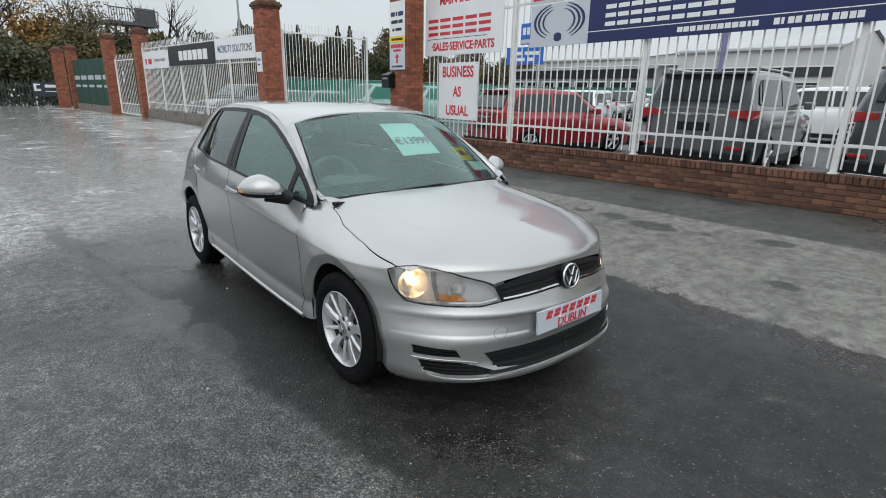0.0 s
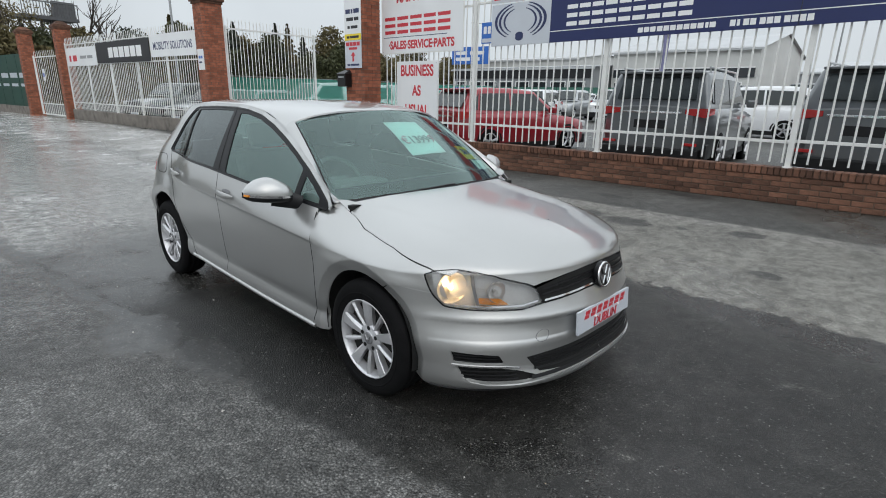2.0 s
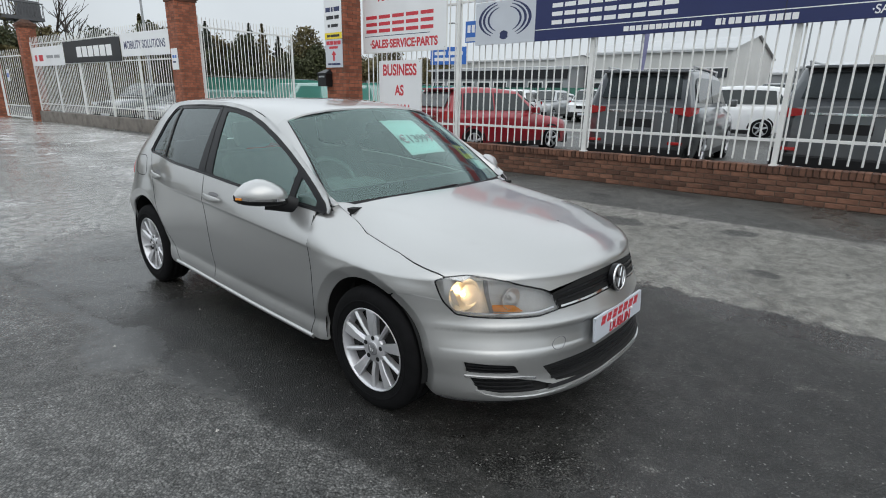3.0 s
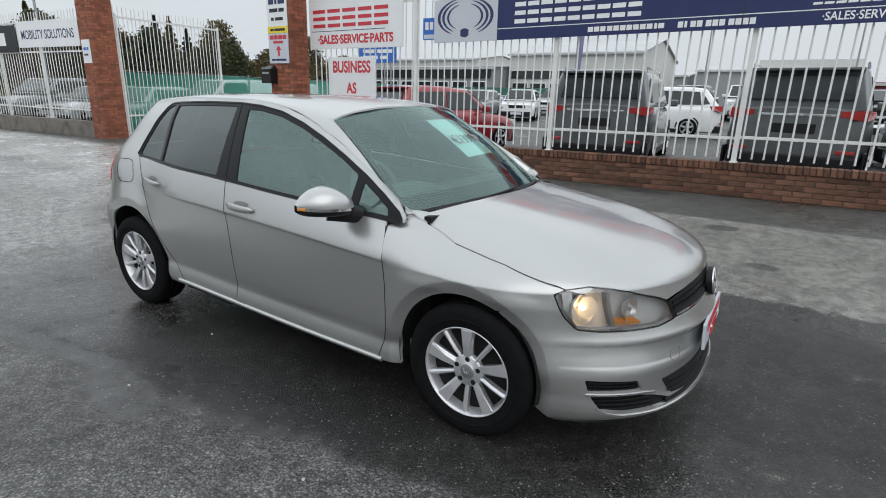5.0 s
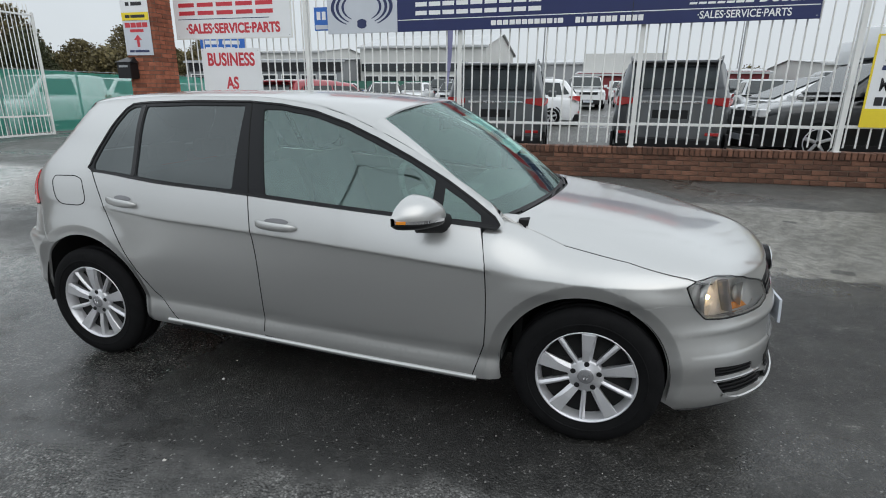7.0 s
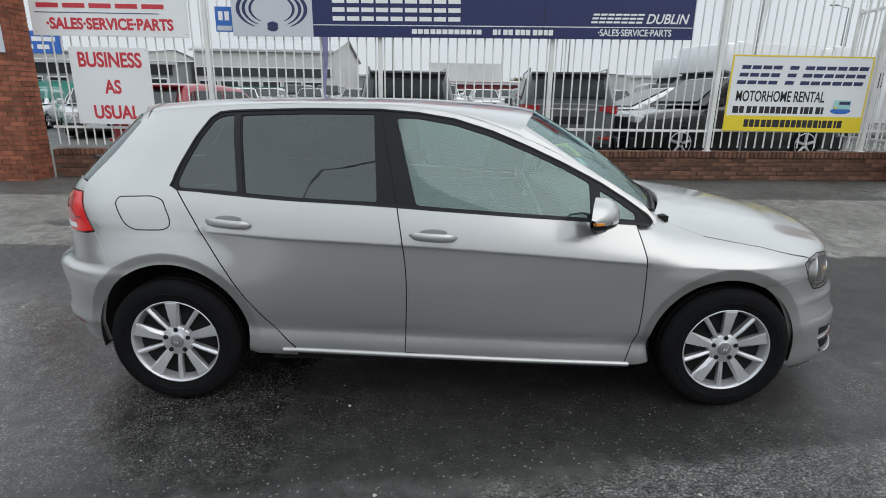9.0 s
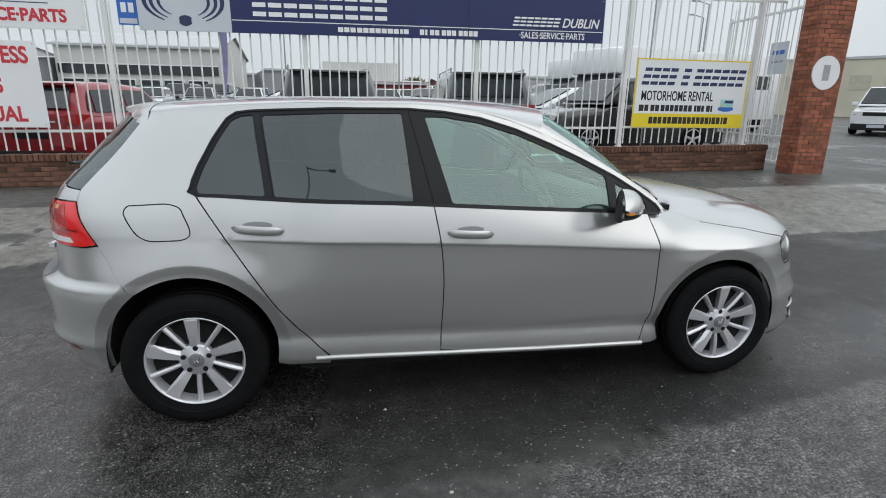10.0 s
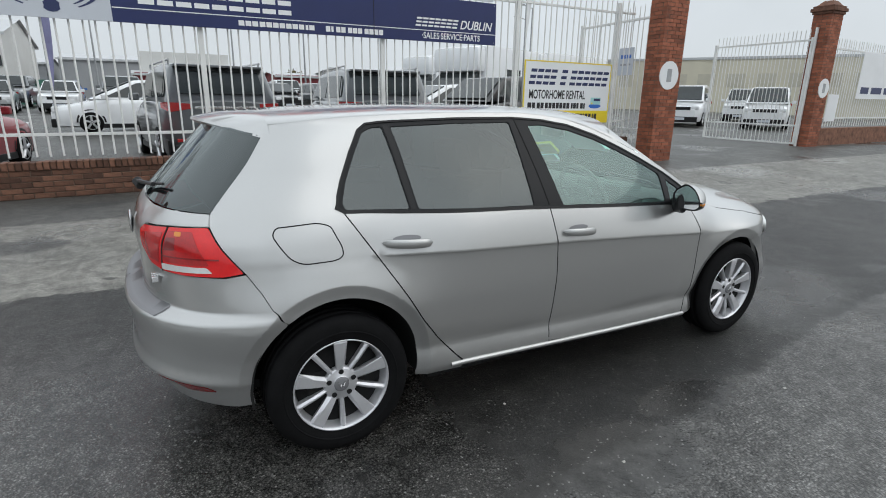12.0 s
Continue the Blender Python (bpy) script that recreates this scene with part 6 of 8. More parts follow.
build_gate("narrow_gate", (4.78, 29.3), (4.40, 32.6), 0.1, 2.9, "distant narrow white steel gate with a notice", gap=0.25)

# fence and low wall on the way to the distant piers
lf = empty("hoarded_fence", pose(0, 0, 0))
tagged(lf, "white bar fence on a low wall carrying trade signs", "fence")
fa, fb = Vector((6.1, 16.3, 0)), Vector((4.95, 28.4, 0))
fm = Matrix.Translation(fa) @ Matrix.Rotation(math.atan2(fb.y - fa.y, fb.x - fa.x), 4, "Z")
fl = (fb - fa).length
box_part("low_wall", (0, fl, -0.11, 0.11, -0.1, 0.48), M["concrete"], lf, m=fm)
for z in (0.80, 2.45, 3.30):
    box_part("rail", (0, fl, -0.02, 0.02, z - 0.02, z + 0.02), M["white_steel"], lf, m=fm)
for i in range(6):
    box_part("post", (fl * i / 5 - 0.03, fl * i / 5 + 0.03, -0.03, 0.03, 0.45, 3.4), M["white_steel"], lf, m=fm)
bars_between(lf, fa, fb, 0.52, 3.55, 0.16, 0.012, spike=0.05)


# ---- signs ----
def facing(x, y, z, turn=0.0):
    """A pose on a face that looks towards -x: local x runs to the viewer's right, local y up, local z out of the face."""
    return Matrix.Translation((x, y, z)) @ Matrix.Rotation(radians(turn), 4, "Z") @ Matrix(((0, 0, -1, 0), (-1, 0, 0, 0), (0, 1, 0, 0), (0, 0, 0, 1)))


def board(name, m, w, h, material, label, thick=0.012, category="sign", frame_mat=None):
    s = empty(name, m)
    tagged(s, label, category)
    box_part("board", (0, w, 0, h, -thick, 0), material, s, bevel=0.002)
    if frame_mat:
        for d in ((-0.012, w + 0.012, -0.012, 0.010), (-0.012, w + 0.012, h - 0.010, h + 0.012), (-0.012, 0.010, 0.010, h - 0.010), (w - 0.010, w + 0.012, 0.010, h - 0.010)):
            box_part("edge_strip", (*d, -thick - 0.002, 0.003), frame_mat, s)
    return s


def bars_text(s, x0, x1, y0, y1, material, widths, name="word_bar", slant=0.0):
    """A line of writing as plain bars: relative widths, negative for a gap."""
    total = sum(abs(w) for w in widths)
    x = x0
    for w in widths:
        l = abs(w) / total * (x1 - x0)
        if w > 0:
            m = Matrix(((1, slant, 0, -slant * y0), (0, 1, 0, 0), (0, 0, 1, 0), (0, 0, 0, 1)))
            box_part(name, (x, x + l, y0, y1, 0.0005, 0.003), material, s, m=m)
        x += l


def glyphs(s, x0, x1, y0, y1, n, material, stroke, slant=0.0):
    """A brand word as a row of plain stacked bars, three to a place."""
    cell, h = (x1 - x0) / n, y1 - y0
    m = Matrix(((1, slant, 0, -slant * y0), (0, 1, 0, 0), (0, 0, 1, 0), (0, 0, 0, 1)))
    for i in range(n):
        a = x0 + i * cell
        bm = bmesh.new()
        for k, wide in enumerate((0.84, 0.84, 0.84)):
            z = y0 + h * (0.0, 0.40, 0.80)[k]
            box(bm, a, a + cell * wide, z, z + h * 0.20, 0.0005, 0.003)
        bmesh.ops.transform(bm, matrix=m, verts=bm.verts)
        part("brand_shape", bm, material, s)


def screws(s, w, h, inset=0.04):
    for x in (inset, w - inset):
        for y in (inset, h - inset):
            part("screw", rod(bmesh.new(), (x, y, 0), (x, y, 0.004), 0.008, 8), M["grey_metal"], s)


# dealer sign: brand word as red blocks
s = board("dealer_sign", facing(6.632, 7.835, 2.345), 2.43, 1.42, M["sign_white"], "white dealer sign with red lettering fixed to the fence", frame_mat=M["white_steel"])
glyphs(s, 0.10, 2.15, 0.40, 0.74, 5, M["red"], 0.10)
box_part("underline", (0.06, 2.0, 0.325, 0.337, 0.0005, 0.003), M["navy"], s)
word("·SALES·SERVICE·PARTS", 0.225, (1.21, 0.095, 0.001), M["red"], s, pose(0, 0, 0), widen=0.90, bold=0.009)
word("MAIN DEALER", 0.26, (1.21, 1.02, 0.001), M["red"], s, pose(0, 0, 0), widen=0.9, bold=0.009)
screws(s, 2.43, 1.42)

s = board("notice_board", facing(6.640, 7.355, 0.985), 1.27, 1.19, M["sign_white"], "white board with red lettering hung on the fence")
for t, y, sz, wd in (("BUSINESS", 0.895, 0.31, 0.79), ("AS", 0.490, 0.29, 0.80), ("USUAL", 0.092, 0.29, 0.84)):
    word(t, sz, (0.635, y, 0.001), M["red"], s, pose(0, 0, 0), widen=wd, bold=0.009)
screws(s, 1.27, 1.19)

# long navy banner with its silver emblem panel
tiltm = Matrix.Rotation(radians(-0.45) * -1, 4, "Z")
s = board("banner_sign", facing(6.640, 4.70, 2.375) @ Matrix.Rotation(radians(0.5), 4, "Z"), 7.26, 0.70, M["sign_blue"], "long navy dealer banner with white lettering on the fence", thick=0.02)
box_part("emblem_panel", (0.0, 1.265, 0.0, 0.70, 0.0, 0.004), M["sign_silver"], s)
for k, (ry, rx, wdt) in enumerate(((0.30, 0.53, 0.030), (0.26, 0.44, 0.026), (0.21, 0.34, 0.022))):
    for sg in (-1, 1):
        bm = bmesh.new()
        last = None
        for i in range(17):
            q = radians(-58 + 128 * i / 16)
            c, sn = math.cos(q), math.sin(q)
            wd = wdt * (0.35 + 0.65 * math.sin(math.pi * i / 16))
            now = [bm.verts.new((0.632 + sg * (rx + wd * o) * c, 0.40 + (ry + wd * o * 0.6) * sn, 0.0065)) for o in (-1, 1)]
            if last:
                bm.faces.new((last[0], last[1], now[1], now[0]))
            last = now
        part("emblem_wing", bm, M["navy"], s)
bm = bmesh.new()
vs = [bm.verts.new((0.632 + 0.10 * math.sin(radians(a)) * (1.0 if a % 90 else 0.8), 0.145 + 0.075 * math.cos(radians(a)), 0.0065)) for a in range(0, 360, 30)]
bm.faces.new(vs)
part("emblem_foot", bm, M["navy"], s)
glyphs(s, 1.58, 3.62, 0.24, 0.56, 9, M["white"], 0.048)
box_part("rule", (1.275, 7.24, 0.170, 0.182, 0.0005, 0.003), M["white"], s)
bars_text(s, 2.82, 3.92, 0.055, 0.125, M["white"], [2,-.4,2,-.4,2,-.6,2,-.4,2,-.4,2,-.4,2,-.4,2,-.4,2,-.4,2,-.6,1,-.4,2], "web_bar")
bars_text(s, 4.10, 5.05, 0.050, 0.130, M["white"], [2, -0.5, 1, -1.2, 2, -.4, 2, -1.2, 2, -.4, 2, -.4, 2, -1.2, 2, -.4, 2, -.4, 2, -.4, 2], "phone_bar")
glyphs(s, 5.64, 6.46, 0.235, 0.375, 7, M["white"], 0.024, slant=0.25)
word("DUBLIN", 0.20, (6.83, 0.235, 0.001), M["white"], s, pose(0, 0, 0), shear=0.25, widen=0.93, bold=0.003)
word("·SALES·SERVICE·PARTS", 0.138, (6.34, 0.050, 0.001), M["white"], s, pose(0, 0, 0), widen=0.86, bold=0.002)
box_part("panel_joint", (4.895, 4.903, 0.0, 0.70, 0.0002, 0.0045), M["black"], s)
screws(s, 7.26, 0.70)
# a second board above the banner, of which only the foot shows
s = board("upper_sign", facing(6.640, 4.72, 3.10) @ Matrix.Rotation(radians(0.5), 4, "Z"), 7.2, 0.9, M["sign_silver"], "pale upper dealer sign with red lettering above the banner", thick=0.02)
bars_text(s, 0.05, 6.9, 0.05, 0.60, M["red"], [9, -2, 9, -2, 9, -2, 9, -2, 9, -2, 9, -2, 9], "brand_shape")

# motorhome sign
s = board("rental_sign", facing(6.668, -3.295, 1.06), 2.26, 1.165, M["sign_white"], "white and yellow motorhome rental sign wired to the fence", frame_mat=M["yellow"])
box_part("yellow_band", (0.0, 2.26, 0.0, 0.235, 0.0005, 0.0025), M["yellow"], s)
glyphs(s, 0.10, 0.78, 0.73, 1.02, 4, M["navy"], 0.032, slant=0.2)
glyphs(s, 0.88, 1.05, 0.73, 1.02, 1, M["navy"], 0.032, slant=0.2)
glyphs(s, 1.13, 2.18, 0.73, 1.02, 6, M["navy"], 0.032, slant=0.2)
word("MOTORHOME RENTAL", 0.235, (0.85, 0.465, 0.001), M["black"], s, pose(0, 0, 0), widen=0.60, bold=0.004)
bars_text(s, 0.10, 1.60, 0.275, 0.385, M["black"], [2,-.4,1.6,-1,1.6,-.4,1.6,-.8,1.6,-.4,1.6,-.4,1.6,-.4,1.6,-.4,1.6,-.4,1.6,-.4,1.6,-1,1,-.3,1.6,-.3,1.2,-1,1.6,-.3,.8], "phone_bar")
bars_text(s, 0.32, 1.95, 0.055, 0.175, M["black"], [2,-.4,2,-.4,2,-.7,2,-.4,2,-.4,3,-.4,2,-.4,2,-.4,2,-.4,2,-.4,2,-.4,2,-.4,2,-.4,1,-.4,2,-.4,2,-.7,1,-.4,2], "web_bar")
bm = bmesh.new()
vs = [bm.verts.new((1.88 + 0.17 * math.cos(radians(a)), 0.33 + 0.05 * math.sin(radians(a)), 0.002)) for a in range(0, 360, 20)]
bm.faces.new(vs)
part("picture_shadow", bm, M["signal_blue"], s)
box_part("picture_van", (1.75, 2.03, 0.36, 0.50, 0.0025, 0.004), surface("pale_turquoise_print", (0.35, 0.62, 0.62), 0.5, bump=0.0), s, bevel=0.001)
box_part("picture_window", (1.84, 2.02, 0.43, 0.48, 0.0045, 0.0052), M["navy"], s)
box_part("picture_light", (1.77, 1.81, 0.37, 0.40, 0.0045, 0.0052), M["yellow"], s)

# small signs
s = board("parking_sign", facing(6.69, 4.985, 2.44), 0.27, 0.37, M["signal_blue"], "small blue sign with white symbols beside the banner")
for x in (0.05, 0.15):
    box_part("symbol", (x, x + 0.07, 0.17, 0.30, 0.0005, 0.003), M["white"], s)
box_part("strip", (0.02, 0.25, 0.02, 0.09, 0.0005, 0.003), M["sign_silver"], s)
s = board("pier_sign", facing(6.13, 8.56, 2.625), 0.60, 0.86, M["sign_white"], "white and yellow rental sign on the brick pier")
bars_text(s, 0.06, 0.54, 0.55, 0.64, M["navy"], [5, -1, 2, -1, 6], "brand_shape")
bars_text(s, 0.08, 0.52, 0.40, 0.47, M["black"], [8, -1, 5])
bars_text(s, 0.12, 0.48, 0.24, 0.30, M["black"], [2, -1, 6], "phone_bar")
box_part("yellow_band", (0.0, 0.60, 0.0, 0.13, 0.0005, 0.0025), M["yellow"], s)
bars_text(s, 0.08, 0.52, 0.04, 0.09, M["black"], [3, -0.5, 9], "web_bar")
s = board("arrow_sign", facing(6.13, 8.56, 2.035), 0.60, 0.585, M["sign_silver"], "pale blue sign with a red heading and arrow on the pier")
bars_text(s, 0.05, 0.55, 0.47, 0.55, M["red"], [6, -0.8, 6, -0.8, 6, -0.8, 6], "brand_shape")
bars_text(s, 0.15, 0.45, 0.39, 0.44, M["red"], [6])
box_part("arrow_shaft", (0.27, 0.33, 0.14, 0.26, 0.0005, 0.003), M["red"], s)
bm = bmesh.new()
bm.faces.new([bm.verts.new(p) for p in ((0.21, 0.26, 0.002), (0.39, 0.26, 0.002), (0.30, 0.35, 0.002))])
part("arrow_head", bm, M["red"], s)
bars_text(s, 0.08, 0.52, 0.05, 0.09, M["navy"], [3, -0.5, 9], "web_bar")
lb = tagged(empty("letterbox", facing(6.13, 8.66, 1.63)), "black metal letterbox with a sloping lid on the pier", "letterbox")
part("body", box(bmesh.new(), 0.0, 0.30, 0.0, 0.28, -0.015, 0.17, 0.01), M["plastic"], lb)
bm = bmesh.new()
vv = [bm.verts.new(p) for p in ((-0.015, 0.28, -0.015), (0.315, 0.28, -0.015), (0.315, 0.28, 0.19), (-0.015, 0.28, 0.19), (0.06, 0.37, -0.015), (0.24, 0.37, -0.015))]
for f in ((0, 1, 5, 4), (3, 4, 5, 2), (0, 4, 3), (1, 2, 5), (0, 3, 2, 1)):
    bm.faces.new([vv[i] for i in f])
part("lid", bm, M["plastic"], lb)
box_part("flap", (0.05, 0.25, 0.19, 0.225, 0.17, 0.176), M["grey_metal"], lb)
for nm, x, y, z, r, lab in (("number_disc", 5.955, -6.51, 2.03, 0.285, "white round number disc on the brick pier"), ("number_disc", 6.735, -14.15, 1.95, 0.27, "white round number disc on the distant pier")):
    d = tagged(empty(nm, facing(x, y, z)), lab, "sign")
    part("disc", rod(bmesh.new(), (0, 0, -0.02), (0, 0, 0), r, 40), M["sign_white"], d)
    box_part("number_bar", (-0.07, 0.07, -0.13, 0.13, 0.0005, 0.003), M["grey_metal"], d)
s = board("pier_notice", facing(5.885, 16.12, 2.10), 0.45, 0.62, M["sign_white"], "small white notice on the gate pier")
bars_text(s, 0.08, 0.36, 0.34, 0.42, M["signal_blue"], [4, -1, 3])
bars_text(s, 0.08, 0.30, 0.20, 0.25, M["navy"], [5])
# notices on the folded gate
gm = Matrix.Translation((7.9, -7.03, 2.1)) @ Matrix.Rotation(radians(-4.8), 4, "Z") @ Matrix(((-1, 0, 0, 0), (0, 0, 1, 0), (0, 1, 0, 0), (0, 0, 0, 1)))
s = board("gate_notice", gm, 0.5, 0.62, M["sign_silver"], "pale laminated notice on the folded gate")
bars_text(s, 0.08, 0.42, 0.38, 0.46, M["signal_blue"], [5, -1, 4])
bars_text(s, 0.08, 0.42, 0.22, 0.26, M["grey_metal"], [7, -1, 4])

# trade signs on the hoarded fence
def fence_sign(name, y0, y1, z0, z1, material, label):
    t0, t1 = (y0 - 16.3) / (28.4 - 16.3), (y1 - 16.3) / (28.4 - 16.3)
    p = fa.lerp(fb, t1)
    ang = math.degrees(math.atan2(fb.x - fa.x, fb.y - fa.y))
    return board(name, facing(p.x - 0.06, p.y, z0, -ang), abs(y1 - y0) * 1.005, z1 - z0, material, label)


s = fence_sign("mobility_sign", 16.5, 19.75, 2.58, 3.33, M["sign_white"], "white sign reading mobility solutions on the fence")
word("MOBILITY SOLUTIONS", 0.36, (1.62, 0.24, 0.001), M["navy"], s, pose(0, 0, 0), widen=0.78, bold=0.004)
s = fence_sign("trade_sign", 19.85, 24.7, 2.45, 3.25, M["black"], "black trade sign with white lettering on the fence")
bars_text(s, 1.2, 4.2, 0.2, 0.58, M["white"], [5, -1, 5, -1, 5, -1, 5, -1, 5, -1, 5], "brand_shape")
s = fence_sign("trade_sign", 24.8, 28.2, 2.38, 3.15, M["sign_white"], "white trade sign with small grey lettering on the fence")
bars_text(s, 0.3, 1.2, 0.2, 0.45, M["red"], [2, -2, 4], "brand_shape")
bars_text(s, 1.6, 3.0, 0.3, 0.42, M["grey_metal"], [6, -1, 5])

s = board("gate_sign", facing(4.50, 31.7, 1.75, -6), 1.3, 0.55, M["sign_white"], "white notice with blue writing on the narrow gate")
bars_text(s, 0.12, 1.15, 0.18, 0.36, M["signal_blue"], [4, -1, 5, -1, 3])

# green hoarding, dark fence and its sign at the far end
green = surface("green_sheet_cladding", (0.014, 0.055, 0.040), 0.6, vary=0.2, scale=1.5, bump=0.1)
gh = tagged(empty("green_hoarding", pose(0, 0, 0)), "dark green sheet hoarding with pale lettering panels", "hoarding")
ga, gb = Vector((4.25, 33.7, 0)), Vector((3.4, 41.7, 0))
for i in range(5):
    p, q = ga.lerp(gb, i / 5), ga.lerp(gb, (i + 0.97) / 5)
    m = Matrix.Translation(p) @ Matrix.Rotation(math.atan2(q.y - p.y, q.x - p.x), 4, "Z")
    ln = (q - p).length
    box_part("sheet", (0, ln, -0.03, 0.03, 0.4, 3.1), green, gh, m=m)
    box_part("lettering_bar", (0.15, ln - 0.15, 0.031, 0.035, 1.9, 2.15), M["sign_silver"], gh, m=m)
    box_part("lettering_bar", (0.25, ln - 0.2, 0.031, 0.035, 1.45, 1.6), M["sign_silver"], gh, m=m)
box_part("low_wall", (0, (gb - ga).length, -0.1, 0.1, -0.1, 0.42), M["concrete"], gh, m=Matrix.Translation(ga) @ Matrix.Rotation(math.atan2(gb.y - ga.y, gb.x - ga.x), 4, "Z"))
df = tagged(empty("palisade_fence", pose(0, 47.2, 0)), "dark palisade fence across the end of the road", "fence")
dark_steel = surface("dark_grey_steel", (0.035, 0.038, 0.04), 0.6, vary=0.2)
for z in (0.5, 1.5):
    box_part("rail", (-30, 3.0, -0.03, 0.03, z - 0.03, z + 0.03), dark_steel, df)
pale_data = None
for i in range(165):
    ob = part("pale", box(bmesh.new(), -0.035, 0.035, -0.012, 0.012, 0.05, 1.85, 0.0), dark_steel, df) if pale_data is None else new("pale", pale_data)
    pale_data = ob.data
    ob.parent = df
    ob.location = (2.95 - 0.2 * i, -0.04, 0)
bs = tagged(empty("dark_sign", pose(1.3, 47.05, 0.75)), "dark blue sign with white emblem on the palisade fence", "sign")
box_part("board", (0, 1.75, -0.02, 0.02, 0, 1.0), surface("slate_sign", (0.03, 0.04, 0.06), 0.5, bump=0.0), bs)
for d in ((0.1, 0.5, 0.35, 0.5), (0.1, 0.25, 0.5, 0.75), (0.1, 0.5, 0.75, 0.85), (0.75, 1.5, 0.6, 0.8), (0.75, 1.6, 0.3, 0.36)):
    box_part("emblem_bar", (d[0], d[1], -0.024, -0.021, d[2], d[3]), M["white"], bs)

# ---- cars and vans in the yard ----
car_glass = surface("dark_car_glass", (0.022, 0.028, 0.029), 0.05, vary=0.3, scale=2, bump=0.0, spec=0.5)
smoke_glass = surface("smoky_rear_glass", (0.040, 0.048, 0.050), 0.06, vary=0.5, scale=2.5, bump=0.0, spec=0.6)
lamp_red = surface("tail_lamp_red", (0.42, 0.02, 0.02), 0.15, vary=0.1, bump=0.0, coat=0.6)
lamp_white = surface("lamp_clear", (0.72, 0.73, 0.74), 0.12, vary=0.1, bump=0.0, coat=0.6)


def car_paint(name, c, metal=0.4):
    return surface(name, c, 0.28, metal=metal, vary=0.05, scale=1.5, bump=0.0, coat=0.9)


P_GREY = car_paint("graphite_grey_paint", (0.145, 0.155, 0.162), 0.5)
P_RED = car_paint("bright_red_paint", (0.33, 0.014, 0.024), 0.2)
P_WHITE = car_paint("white_paint", (0.78, 0.79, 0.80), 0.0)
P_BLACK = car_paint("black_paint", (0.012, 0.013, 0.014), 0.2)
P_SILVER = car_paint("pale_silver_paint", (0.45, 0.46, 0.47), 0.6)
P_BLUE = car_paint("mid_blue_paint", (0.03, 0.12, 0.36), 0.3)

KINDS = {
    # length, width, height, clearance, belt, bonnet, rear screen base and top, front top and base (shares of length), tyre radius
    "suv": dict(l=4.75, w=1.92, h=1.76, c=0.24, belt=1.15, hood=1.04, r0=-0.485, r1=-0.43, f1=0.09, f0=0.23, tr=0.37, wb=2.80),
    "hatch": dict(l=4.05, w=1.74, h=1.50, c=0.18, belt=0.96, hood=0.88, r0=-0.485, r1=-0.40, f1=0.06, f0=0.23, tr=0.31, wb=2.52),
    "wedge": dict(l=4.55, w=1.76, h=1.56, c=0.17, belt=0.98, hood=0.86, r0=-0.49, r1=-0.39, f1=0.03, f0=0.29, tr=0.31, wb=2.70),
    "van": dict(l=4.40, w=1.85, h=1.86, c=0.19, belt=1.12, hood=1.02, r0=-0.495, r1=-0.47, f1=0.13, f0=0.31, tr=0.33, wb=2.80),
}


